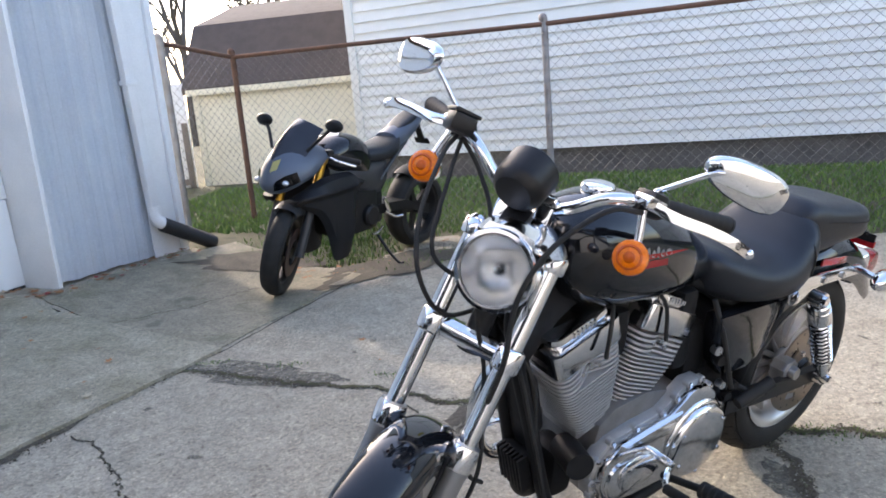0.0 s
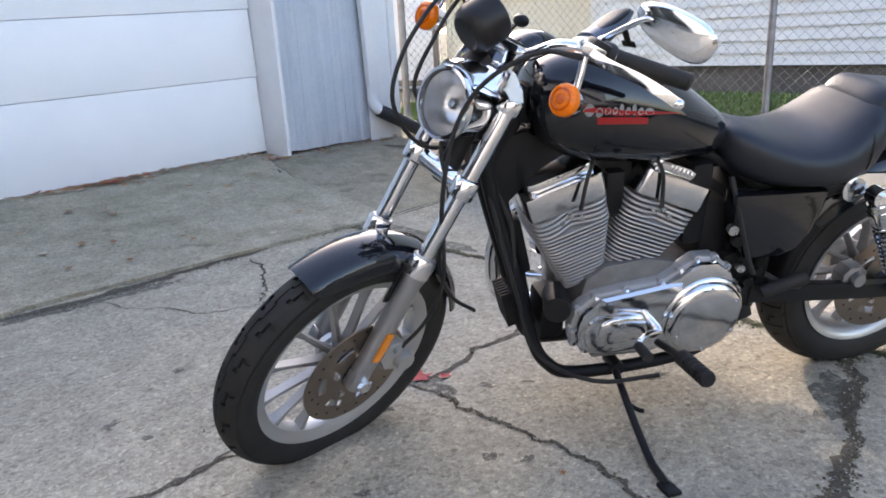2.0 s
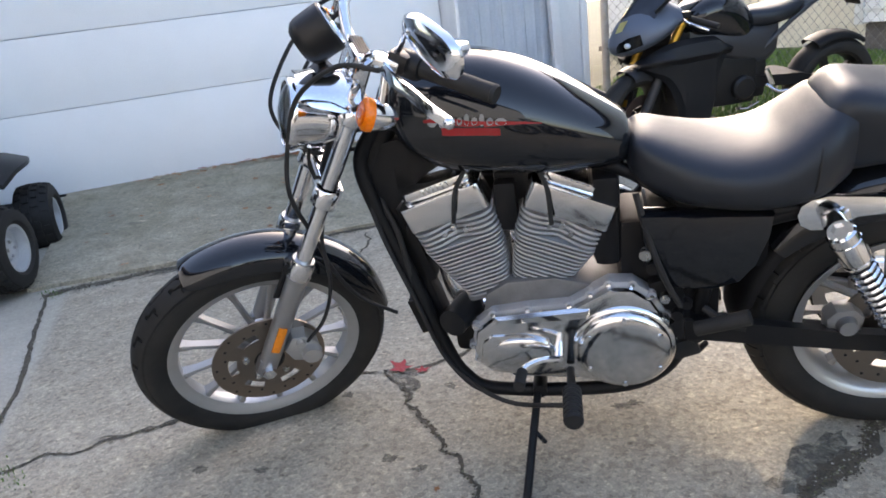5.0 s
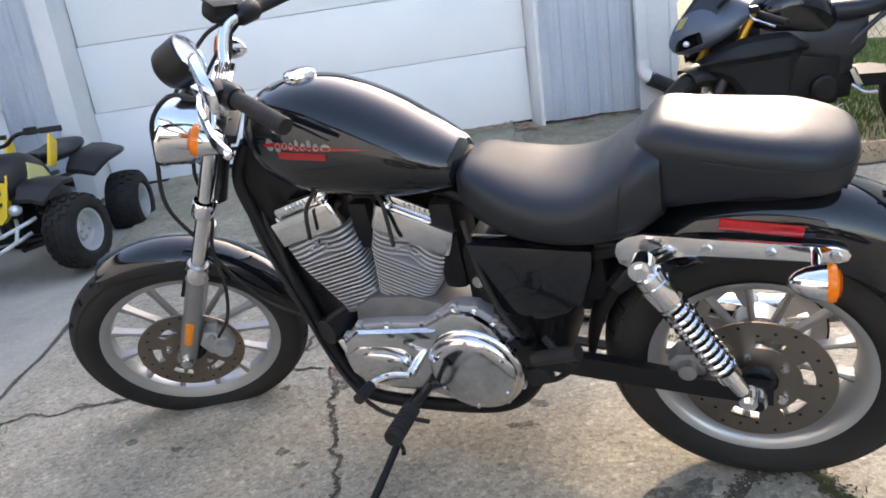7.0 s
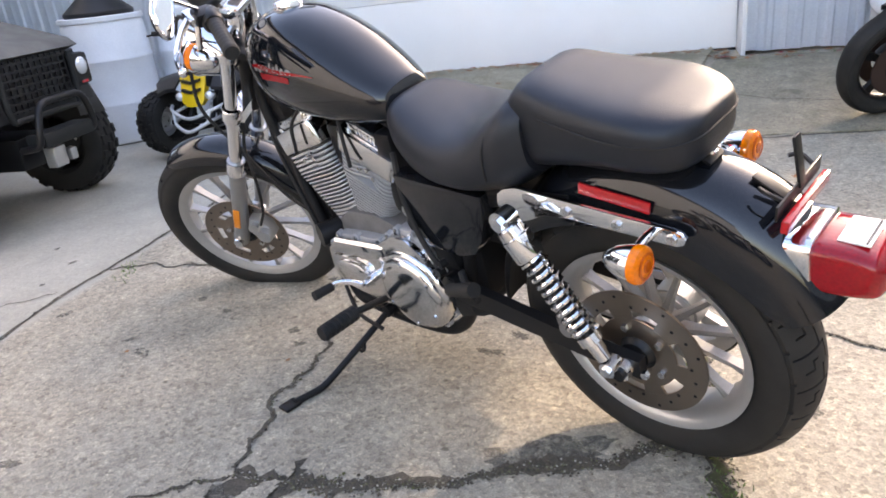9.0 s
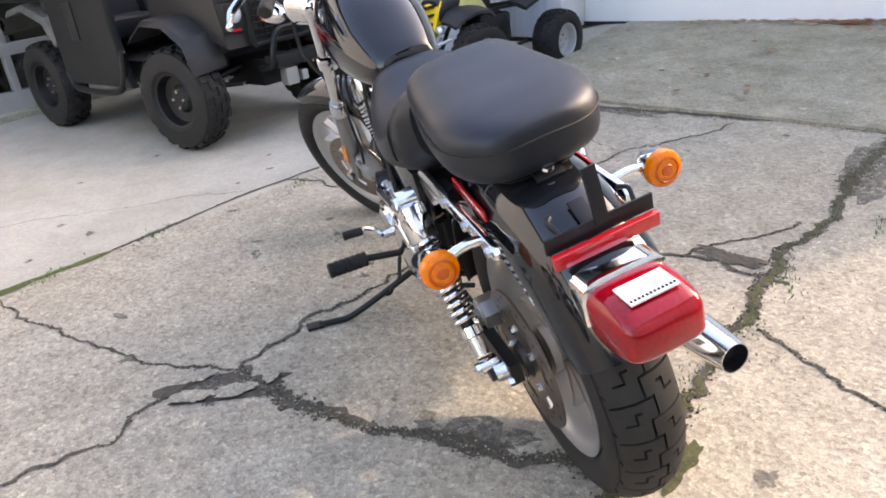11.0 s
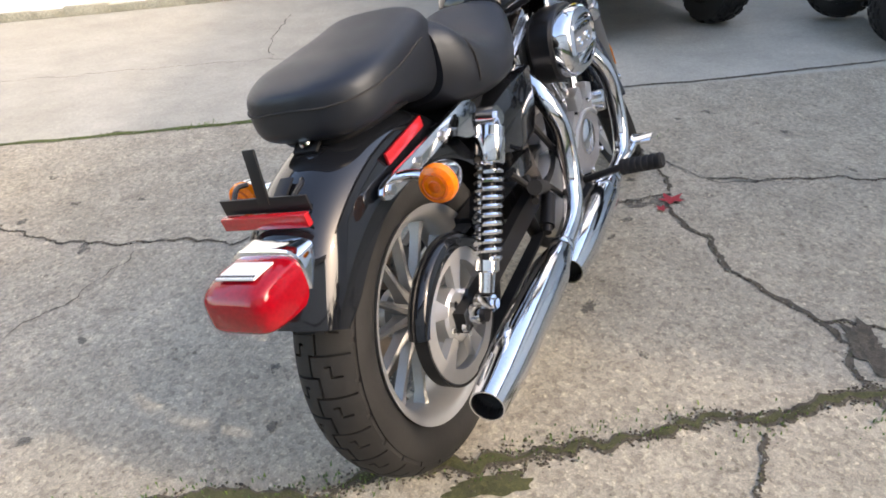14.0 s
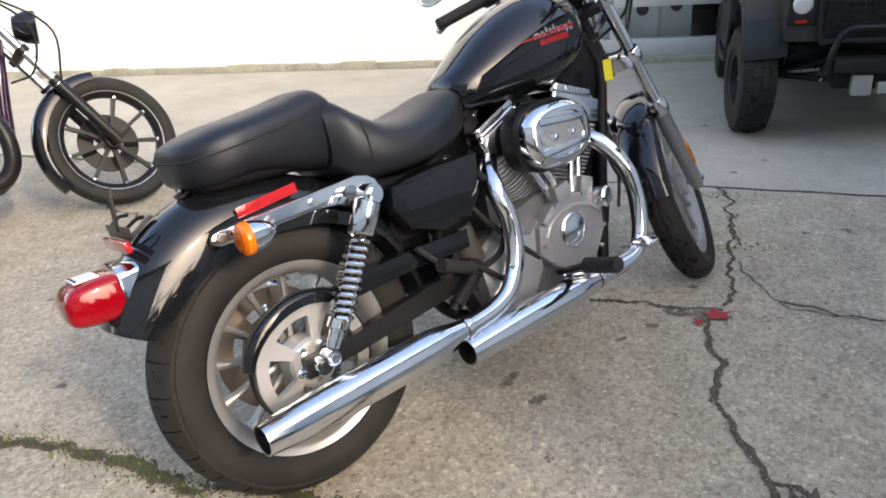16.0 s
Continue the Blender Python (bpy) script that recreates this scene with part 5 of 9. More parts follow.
        box(bm, (-0.004, 0.1005 * s, 0.681), (0.140, 0.006, 0.022), bevel=0.002, rot=(0, -7.5, 0))
        part("side_reflector", bm, REFLECT_RED, rf, "red side reflector")
        sg = signal_lamp(root, pose(-0.106, 0.206 * s, 0.637, 0, 0, 180))
        bm = B()
        tube(bm, [(-0.09, 0.12 * s, 0.645), (-0.09, 0.150 * s, 0.648), (-0.09, 0.185 * s, 0.642), (-0.088, 0.205 * s, 0.637)], 0.0095, 12, 5)
        st2 = p("signal_stalk", bm, CHROME)

    # tail light, bracket, reflector bar
    bm = B()
    rows = []
    for x, w, zb, zt in ((-0.295, 0.064, 0.544, 0.620), (-0.312, 0.066, 0.538, 0.627), (-0.355, 0.0655, 0.537, 0.6265), (-0.390, 0.062, 0.541, 0.619), (-0.405, 0.056, 0.547, 0.608), (-0.412, 0.044, 0.557, 0.596)):
        rows.append((x, zb, zt, w, 0.5))
    superloft(bm, dense(rows, 3), 28, 4.5)
    tl = p("tail_light", bm, RED, "red lay-down tail light")
    bm = B()
    superloft(bm, [(-0.262, 0.534, 0.630, 0.065, 0.5), (-0.270, 0.524, 0.637, 0.070, 0.5), (-0.312, 0.523, 0.636, 0.070, 0.5), (-0.315, 0.529, 0.631, 0.065, 0.5)], 28, 4.5)
    part("bezel", bm, CHROME, tl, "chrome bezel")
    bm = B()
    box(bm, (-0.362, -0.004, 0.6272), (0.046, 0.074, 0.003), rot=(0, -2, 0))
    part("label", bm, WHITE_LABEL, tl, "white printed sticker")
    bm = B()
    for k in range(12):
        box(bm, (-0.379, -0.0365 + 0.006 * k, 0.6282), (0.004, 0.0026, 0.003), rot=(0, -4, 0))
    part("print", bm, SATIN, tl)
    bm = B()
    box(bm, (-0.283, 0, 0.668), (0.012, 0.168, 0.022), bevel=0.002, rot=(0, -8, 0))
    p("reflector_bar", bm, REFLECT_RED, "red reflector bar")
    bm = B()
    box(bm, (-0.272, 0, 0.690), (0.004, 0.172, 0.026), rot=(0, -6, 0), bevel=0.001)
    box(bm, (-0.271, -0.004, 0.735), (0.005, 0.022, 0.085), rot=(0, 6, 0), bevel=0.001)
    box(bm, (-0.235, 0, 0.686), (0.07, 0.026, 0.004), rot=(0, -33, 0), bevel=0.001)
    for s in (-1, 1):
        tube(bm, [(-0.27, 0.06 * s, 0.70), (-0.25, 0.065 * s, 0.712), (-0.235, 0.055 * s, 0.712)], 0.004, 6, 4)
    p("plate_bracket", bm, SATIN, "black number plate bracket")
    bm = B()
    lathe(bm, [(0, 0.006), (0.009, 0.005), (0.011, 0.0)], (-0.136, 0.0, 0.738), (-0.5, 0, 0.85), 16)
    p("seat_bolt", bm, CHROME)
    bm = B()
    box(bm, (-0.132, 0.0, 0.731), (0.030, 0.050, 0.006), bevel=0.002, rot=(0, -32, 0))
    p("seat_tab", bm, FRAME_BLACK, "black fixing tab of the seat")

    # seat
    bm = B()
    superloft(bm, dense([
        (0.575, 0.745, 0.785, 0.055, 0.5), (0.562, 0.715, 0.808, 0.085, 0.5), (0.53, 0.685, 0.812, 0.112, 0.5), (0.46, 0.662, 0.790, 0.142, 0.45), (0.38, 0.655, 0.774, 0.162, 0.42),
        (0.30, 0.652, 0.784, 0.166, 0.42), (0.238, 0.655, 0.822, 0.158, 0.45), (0.198, 0.665, 0.852, 0.146, 0.48), (0.160, 0.690, 0.856, 0.12, 0.5)], 5), 36, 2.9)
    seat = p("seat", bm, VINYL, "black vinyl rider seat")
    bm = B()
    superloft(bm, dense([
        (0.214, 0.730, 0.832, 0.074, 0.6), (0.198, 0.708, 0.860, 0.098, 0.6), (0.162, 0.702, 0.882, 0.110, 0.60), (0.09, 0.716, 0.870, 0.122, 0.60), (0.0, 0.734, 0.857, 0.133, 0.56),
        (-0.06, 0.732, 0.850, 0.133, 0.54), (-0.105, 0.732, 0.839, 0.119, 0.54), (-0.134, 0.738, 0.830, 0.094, 0.54), (-0.150, 0.752, 0.822, 0.063, 0.54), (-0.155, 0.776, 0.812, 0.030, 0.54)], 5), 44, 3.5)
    pil = p("pillion_seat", bm, VINYL, "black vinyl passenger pad")
    bm = B()
    superloft(bm, dense([(0.16, 0.712, 0.765, 0.075, 0.5), (0.06, 0.715, 0.77, 0.092, 0.5), (-0.05, 0.716, 0.77, 0.090, 0.5), (-0.105, 0.718, 0.77, 0.070, 0.5), (-0.122, 0.726, 0.765, 0.045, 0.5)], 3), 28, 3.0)
    part("seat_base", bm, FRAME_BLACK, pil, "black seat pan")
    bm = B()
    for s in (-1, 1):
        tube(bm, [(0.17, 0.1015 * s, 0.826), (0.09, 0.1225 * s, 0.822), (0.0, 0.1348 * s, 0.809), (-0.06, 0.1338 * s, 0.801), (-0.105, 0.1198 * s, 0.796), (-0.1345, 0.0948 * s, 0.793), (-0.151, 0.063 * s, 0.793), (-0.1562, 0.03 * s, 0.795), (-0.157, 0.0, 0.796)], 0.0022, 6, 6)
    part("seam", bm, RUBBER, pil)

    bm = B()
    ring = []
    for k in range(19):
        a = math.pi * (k / 18) * 1.16 - 0.25
        c, s2 = math.cos(a), math.sin(a)
        ring.append((0.232 - 0.01 * s2, 0.1585 * abs(c) ** (2 / 2.9) * (1 if c >= 0 else -1), 0.733 + (0.090 if s2 >= 0 else 0.072) * abs(s2) ** (2 / 2.9) * (1 if s2 >= 0 else -1)))
    tube(bm, ring, 0.0022, 6, 2)
    part("seam", bm, RUBBER, seat)
    # tank
    TANK = [(1.062, 0.865, 0.930, 0.045, 0.5), (1.047, 0.830, 0.965, 0.080, 0.48), (1.010, 0.788, 0.992, 0.110, 0.45), (0.94, 0.757, 1.006, 0.128, 0.42), (0.86, 0.745, 1.000, 0.134, 0.40), (0.78, 0.738, 0.972, 0.131, 0.40),
            (0.71, 0.735, 0.935, 0.121, 0.42), (0.65, 0.734, 0.894, 0.106, 0.46), (0.60, 0.736, 0.858, 0.088, 0.5), (0.574, 0.744, 0.838, 0.070, 0.5), (0.564, 0.760, 0.820, 0.045, 0.5)]
    rows = dense(TANK, 5)
    bm = B()
    superloft(bm, rows, 44, 2.35)
    tank = p("fuel_tank", bm, BLACK, "gloss black peanut fuel tank", sharp=60)
    bm = B()
    lathe(bm, [(0.0, 0.026), (0.022, 0.025), (0.033, 0.021), (0.037, 0.014), (0.037, 0.006), (0.033, 0.003), (0.033, -0.01)], (0.915, 0.0, 0.998), (-0.06, 0, 1), 36)
    part("fuel_cap", bm, CHROME, tank, "chrome fuel cap")

    def on_tank(x, v, s):
        """A place on the tank's side: x along it, v degrees up from its widest line."""
        i = min(range(len(rows) - 1), key=lambda k: abs(rows[k][0] - x))
        j = i + 1 if rows[i][0] > x and i + 1 < len(rows) else max(0, i - 1)
        a, b = rows[i], rows[j]
        t = (x - a[0]) / (b[0] - a[0]) if b[0] != a[0] else 0
        _, zb, zt, hw, mid = [a[k] + (b[k] - a[k]) * t for k in range(5)]
        zc = zb + (zt - zb) * mid
        up = zt - zc if v >= 0 else zc - zb
        c, sn = math.cos(radians(v)), math.sin(radians(v))
        e = 2 / 2.35
        return Vector((x, s * (hw * c ** e + 0.0012), zc + up * abs(sn) ** e * (1 if sn >= 0 else -1)))

    def decal(pts, wide, material, s, name, label=""):
        bm = B()
        prev = None
        for x, v, w in pts:
            cur = [bm.verts.new(on_tank(x, v + w / 2, s)), bm.verts.new(on_tank(x, v - w / 2, s))]
            if prev:
                bm.faces.new((prev[0], prev[1], cur[1], cur[0]))
            prev = cur
        part(name, bm, material, tank, label)

    for s in (-1, 1):
        def up(x):
            return 13.5 + (0.90 - x) * 35

        decal([(x, up(x) - 0.5 + 1.2 * math.sin(k * 0.6), 2.2 + 2.6 * math.sin(math.pi * k / 10)) for k, x in enumerate([0.972 - 0.0125 * k for k in range(11)])], 1, DECAL_RED, s, "stripe", "thin red edge of the tank graphic")
        decal([(0.85 - 0.0125 * k, up(0.85 - 0.0125 * k) + 0.4 * k - 2.0, 3.6 * (1 - k / 10) + 0.5) for k in range(10)], 1, DECAL_RED, s, "stripe", "thin red tail of the tank graphic")
        decal([(x, up(x) - 7.2, 5.0) for x in [0.936 - 0.0195 * k for k in range(7)]], 1, DECAL_RED, s, "stripe", "red bar under the tank graphic")
        for k, (dx, wide, tall, lift) in enumerate(((0.0, 0.020, 10, 0.6), (0.024, 0.015, 7, -1.2), (0.043, 0.014, 5.5, 0), (0.061, 0.011, 5.5, 0), (0.076, 0.010, 8.5, 1), (0.090, 0.012, 5.5, 0), (0.106, 0.010, 8.5, 1), (0.120, 0.013, 5.5, 0), (0.137, 0.022, 5.5, 0.4))):
            x0 = 0.964 - dx
            decal([(x0, up(x0) + lift - 0.8, tall * 0.5), (x0 - wide * 0.3, up(x0) + lift, tall), (x0 - wide * 0.7, up(x0) + lift + 0.6, tall), (x0 - wide, up(x0) + lift + 0.9, tall * 0.5)], 1, DECAL_SILVER, s, "bar", "silver tank graphic")

    # side cover and oil tank
    bm = B()
    plate(bm, [(0.555, 0.660), (0.42, 0.652), (0.292, 0.645), (0.296, 0.60), (0.318, 0.53), (0.35, 0.487), (0.40, 0.470), (0.50, 0.478), (0.53, 0.52), (0.55, 0.60)], 0.075, 0.130, 0.016)
    p("side_cover", bm, BLACK, "black left side cover")
    bm = B()
    plate(bm, [(0.535, 0.655), (0.40, 0.650), (0.270, 0.635), (0.262, 0.585), (0.30, 0.525), (0.39, 0.495), (0.48, 0.505), (0.52, 0.55)], -0.142, -0.075, 0.016)
    p("oil_tank", bm, BLACK, "black oil tank")
    bm = B()
    box(bm, (0.41, 0.0, 0.57), (0.25, 0.15, 0.16), bevel=0.01)
    box(bm, (0.45, 0.0, 0.42), (0.14, 0.17, 0.18), bevel=0.012)
    p("battery_box", bm, FRAME_BLACK, "black battery box")

    # engine
    bm = B()
    plate(bm, [(0.905, 0.30), (0.915, 0.38), (0.90, 0.45), (0.85, 0.482), (0.74, 0.49), (0.66, 0.47), (0.58, 0.45), (0.50, 0.40), (0.49, 0.30), (0.56, 0.22), (0.70, 0.19), (0.86, 0.20)], -0.105, 0.085, 0.012)
    p("crankcase", bm, CASE, "dull silver crankcase")
    bm = B()
    box(bm, (0.895, 0.0, 0.455), (0.12, 0.12, 0.06), rot=(0, 16, 0), bevel=0.012)
    box(bm, (0.775, 0.0, 0.455), (0.12, 0.12, 0.06), rot=(0, -24, 0), bevel=0.012)
    p("cylinder_base", bm, NECK, "silver cylinder base")
    bm = B()
    box(bm, (0.965, 0.0, 0.320), (0.07, 0.10, 0.13), bevel=0.02)
    p("electrical_caddy", bm, FRAME_BLACK, "black electrical caddy before the engine")
    cylinder_unit(root, 17.8, "cylinder")
    cylinder_unit(root, -23.0, "cylinder")
    prim = [(0.945, 0.325), (0.932, 0.382), (0.888, 0.419), (0.806, 0.430), (0.710, 0.437), (0.662, 0.466), (0.620, 0.492), (0.568, 0.489), (0.526, 0.456), (0.494, 0.399), (0.480, 0.335), (0.491, 0.270), (0.536, 0.220), (0.604, 0.206), (0.710, 0.237), (0.816, 0.241), (0.902, 0.254), (0.937, 0.284)]
    inner = pose(0, -0.055, -0.015)
    bm = B()
    plate(bm, prim, 0.075, 0.112, 0.004)
    p("primary_base", bm, FIN)
    bm = B()
    plate(bm, [(0.71 + (x - 0.71) * 0.965, 0.364 + (z - 0.349) * 0.95) for x, z in prim], 0.1665, 0.194, 0.012)
    lathe(bm, [(0.116, 0.17), (0.116, 0.190), (0.111, 0.199), (0.102, 0.203), (0.0, 0.204)], (0.592, 0, 0.346), (0, 1, 0), 48)
    pc = p("primary_cover", bm, ALU_CLEAR, "polished primary cover", m=inner)
    bm = B()
    lathe(bm, [(0.104, 0.198), (0.104, 0.205), (0.098, 0.213), (0.086, 0.218), (0.072, 0.221), (0.0, 0.223)], (0.592, 0, 0.346), (0, 1, 0), 48)
    part("derby_cover", bm, ALU_CLEAR, pc, "round polished clutch cover")
    for k in range(6):
        a = radians(90 + 60 * k)
        bm = B()
        cyl(bm, (0.592 + 0.090 * math.cos(a), 0.213, 0.346 + 0.090 * math.sin(a)), (0.592 + 0.090 * math.cos(a), 0.220, 0.346 + 0.090 * math.sin(a)), 0.0055, seg=12)
        part("screw", bm, CHROME, pc)
    for x, z in prim:
        bm = B()
        c = Vector((0.71 + (x - 0.71) * 0.985, 0.156, 0.364 + (z - 0.349) * 0.975))
        cyl(bm, c, c + Vector((0, 0.016, 0)), 0.0105, 0.0098, 14)
        boss = part("boss", bm, FIN, pc)
        bm = B()
        bolt_head(bm, c + Vector((0, 0.016, 0)), (0, 1, 0), 0.0062, 0.005)
        part("bolt", bm, CHROME, boss)
    bm = B()
    skin(bm, [[(x, y, z) for x, _, z in oval_ring(0.820, 0.345, a, b)] for a, b, y in ((0.066, 0.040, 0.195), (0.064, 0.038, 0.209), (0.056, 0.030, 0.214))])
    part("inspection_cover", bm, ALU_CLEAR, pc, "oval polished inspection cover")
    bm = B()
    plate(bm, [(0.920, 0.334), (0.913, 0.369), (0.89, 0.389), (0.81, 0.392), (0.765, 0.376), (0.75, 0.349), (0.77, 0.324), (0.81, 0.306), (0.88, 0.292), (0.91, 0.302)], 0.185, 0.203, 0.009)
    part("alternator_boss", bm, ALU_CLEAR, pc)
    bm = B()
    skin(bm, [[(x, y, z) for x, z in ((a, b), (c, d2), (e, f2), (g, h))] for y, (a, b, c, d2, e, f2, g, h) in ((0.190, (0.88, 0.436, 0.88, 0.416, 0.66, 0.424, 0.66, 0.459)), (0.200, (0.87, 0.432, 0.87, 0.422, 0.68, 0.432, 0.67, 0.452)))])
    part("rib", bm, ALU_CLEAR, pc)
    bm = B()
    cyl(bm, (0.738, 0.190, 0.352), (0.738, 0.240, 0.352), 0.013, 0.011, 14)
    part("shift_shaft", bm, CHROME, pc)

    # right side of the engine
    bm = B()
    plate(bm, [(0.93, 0.34), (0.935, 0.41), (0.90, 0.455), (0.83, 0.47), (0.74, 0.455), (0.68, 0.41), (0.67, 0.34), (0.72, 0.29), (0.80, 0.265), (0.89, 0.28)], -0.152, -0.10, 0.010)
    cam_cover = p("cam_cover", bm, NECK, "cast cam cover")
    bm = B()
    lathe(bm, [(0.048, 0.0), (0.048, 0.008), (0.040, 0.014), (0.0, 0.016)], (0.80, -0.15, 0.372), (0, -1, 0), 28)
    lathe(bm, [(0.030, 0.0), (0.030, 0.03), (0.024, 0.036), (0.0, 0.037)], (0.925, -0.145, 0.43), (0.25, -1, 0), 24)
    part("timer_cover", bm, ALU_CLEAR, cam_cover)
    for x, z in ((0.925, 0.35), (0.905, 0.295), (0.80, 0.275), (0.705, 0.305), (0.685, 0.36), (0.695, 0.415), (0.75, 0.452), (0.86, 0.455)):
        bm = B()
        bolt_head(bm, (x, -0.150, z), (0, -1, 0), 0.0075, 0.008)
        part("bolt", bm, CHROME, cam_cover)
    bm = B()
    tube(bm, [(0.915, -0.152, 0.40), (0.87, -0.156, 0.425), (0.80, -0.156, 0.438), (0.73, -0.156, 0.42), (0.70, -0.153, 0.38)], 0.006, 8, 5)
    part("rib", bm, ALU, cam_cover)
    bm = B()
    box(bm, (0.885, -0.13, 0.475), (0.05, 0.05, 0.05), bevel=0.01, rot=(0, 18, 0))
    box(bm, (0.79, -0.13, 0.480), (0.06, 0.05, 0.05), bevel=0.01, rot=(0, -12, 0))
    part("tappet_block", bm, ALU, cam_cover, "cast tappet blocks")
    bm = B()
    plate(bm, [(0.66, 0.40), (0.70, 0.43), (0.69, 0.30), (0.62, 0.20), (0.50, 0.22), (0.48, 0.36), (0.56, 0.42)], -0.135, -0.09, 0.01)
    part("sprocket_cover", bm, ALU, cam_cover, "cast sprocket cover")
    for top, foot in (((0.955, -0.095, 0.66), (0.885, -0.115, 0.46)), ((0.915, -0.10, 0.66), (0.852, -0.12, 0.465)), ((0.675, -0.10, 0.66), (0.778, -0.12, 0.465)), ((0.715, -0.095, 0.66), (0.812, -0.125, 0.468))):
        bm = B()
        cyl(bm, foot, top, 0.010, seg=12)
        cyl(bm, foot, Vector(foot).lerp(Vector(top), 0.16), 0.016, 0.014, 12)
        cyl(bm, Vector(foot).lerp(Vector(top), 0.9), top, 0.015, seg=12)
        p("pushrod_tube", bm, CHROME, "chrome pushrod tube")

    def oval(cx, cz, a, b, y, power=2.6, n=40):
        out = []
        for k in range(n):
            t = 2 * math.pi * k / n
            c, s2 = math.cos(t), math.sin(t)
            out.append((cx + a * abs(c) ** (2 / power) * (1 if c > 0 else -1), y, cz + b * abs(s2) ** (2 / power) * (1 if s2 > 0 else -1)))
        return out

    bm = B()
    skin(bm, [oval(0.776, 0.640, a, b, y) for a, b, y in ((0.10, 0.07, -0.075), (0.125, 0.09, -0.10), (0.128, 0.093, -0.150), (0.122, 0.088, -0.158))])
    ac = p("air_cleaner", bm, SATIN, "oval air cleaner with a chrome cover")
    bm = B()
    skin(bm, [oval(0.776, 0.640, a, b, y) for a, b, y in ((0.118, 0.084, -0.158), (0.119, 0.085, -0.178), (0.110, 0.077, -0.196), (0.094, 0.062, -0.204), (0.088, 0.056, -0.204), (0.086, 0.054, -0.196))])
    cover = part("cover", bm, CHROME, ac, "domed chrome cover")
    for z, tilt in ((0.676, 4), (0.606, -4)):
        bm = B()
        box(bm, (0.776, -0.2, z), (0.165, 0.012, 0.02), bevel=0.005, rot=(0, tilt, 0))
        part("bar", bm, CHROME, cover)
    bm = B()
    skin(bm, [oval(0.776, 0.640, 0.080, 0.026, y) for y in (-0.194, -0.199)])
    part("insert", bm, ALU, cover, "grey insert")
    for dx in (-0.032, 0.032):
        bm = B()
        lathe(bm, [(0.014, 0.0), (0.012, 0.004), (0.008, 0.005), (0.007, 0.002), (0.0, 0.002)], (0.776 + dx, -0.199, 0.640), (0, -1, 0), 18)
        part("screw", bm, CHROME, cover)

    # exhaust
    def muffler(pts, tip, r):
        bm = B()
        a, b = Vector(pts[-1]), Vector(tip)
        tube(bm, pts, 0.0245, 16, 6, caps=True)
        header = p("exhaust_pipe", bm, CHROME, "chrome exhaust pipe")
        bm = B()
        d = (b - a).normalized()
        L = (b - a).length
        lathe(bm, [(0.0, -0.004), (0.0245, -0.004), (0.0255, 0.03), (0.036, 0.085), (r, 0.13), (r, L * 0.72), (r * 0.93, L * 0.86), (r * 0.74, L), (r * 0.68, L), (r * 0.66, L - 0.05), (0.0, L - 0.06)], a, d, 32)
        x, y, z = basis(d)
        part("muffler", bm, CHROME, header, "chrome tapered muffler")
        bm = B()
        lathe(bm, [(0.0, L - 0.045), (r * 0.672, L - 0.040), (r * 0.672, L - 0.002)], a, d, 24)
        part("baffle", bm, SATIN, header)
        bm = B()
        lathe(bm, [(0.0275, 0.0), (0.0285, 0.004), (0.0285, 0.016), (0.0275, 0.02)], a + d * 0.004, d, 20, True)
        part("clamp", bm, CHROME, header)
        return header

    muffler([(0.62, -0.075, 0.61), (0.575, -0.12, 0.585), (0.556, -0.160, 0.535), (0.566, -0.172, 0.48), (0.565, -0.176, 0.42), (0.548, -0.180, 0.36), (0.505, -0.187, 0.305), (0.44, -0.194, 0.280), (0.36, -0.20, 0.272)], (-0.195, -0.232, 0.264), 0.043)
    muffler([(0.985, -0.06, 0.60), (1.01, -0.115, 0.565), (1.045, -0.158, 0.49), (1.062, -0.17, 0.40), (1.05, -0.176, 0.30), (1.01, -0.18, 0.245), (0.95, -0.185, 0.228), (0.84, -0.19, 0.226)], (0.325, -0.214, 0.222), 0.043)

    # foot controls and stand
    for s, x in ((1, 0.715), (-1, 0.725)):
        bm = B()
        cyl(bm, (x, 0.15 * s, 0.275), (x - 0.004, 0.255 * s, 0.305), 0.010, seg=12)
        pg = p("footpeg", bm, SATIN, "black rubber footpeg")
        bm = B()
        a, b = Vector((x - 0.004, 0.255 * s, 0.305)), Vector((x - 0.008, 0.365 * s, 0.318))
        L = (b - a).length
        prof = [(0.0, 0.0), (0.017, 0.0)]
        for k in range(7):
            prof += [(0.021, L * (k + 0.1) / 7), (0.021, L * (k + 0.7) / 7), (0.019, L * (k + 0.85) / 7)]
        prof += [(0.018, L), (0.0, L)]
        lathe(bm, prof, a, b - a, 16)
        part("rubber", bm, RUBBER, pg)
    bm = B()
    tube(bm, [(0.738, 0.186, 0.338), (0.775, 0.200, 0.346), (0.806, 0.218, 0.345), (0.818, 0.232, 0.340)], 0.008, 8, 4)
    sl = p("shift_lever", bm, CHROME, "chrome shift lever")
    bm = B()
    cyl(bm, (0.818, 0.230, 0.339), (0.821, 0.287, 0.346), 0.012, 0.013, 14)
    part("shift_peg", bm, RUBBER, sl)
    bm = B()
    tube(bm, [(0.72, -0.17, 0.27), (0.80, -0.22, 0.27), (0.90, -0.235, 0.275), (0.95, -0.24, 0.285)], 0.008, 8, 4)
    box(bm, (0.965, -0.255, 0.29), (0.05, 0.06, 0.012), bevel=0.004, rot=(0, -8, 0))
    p("brake_pedal", bm, CHROME, "chrome brake pedal")
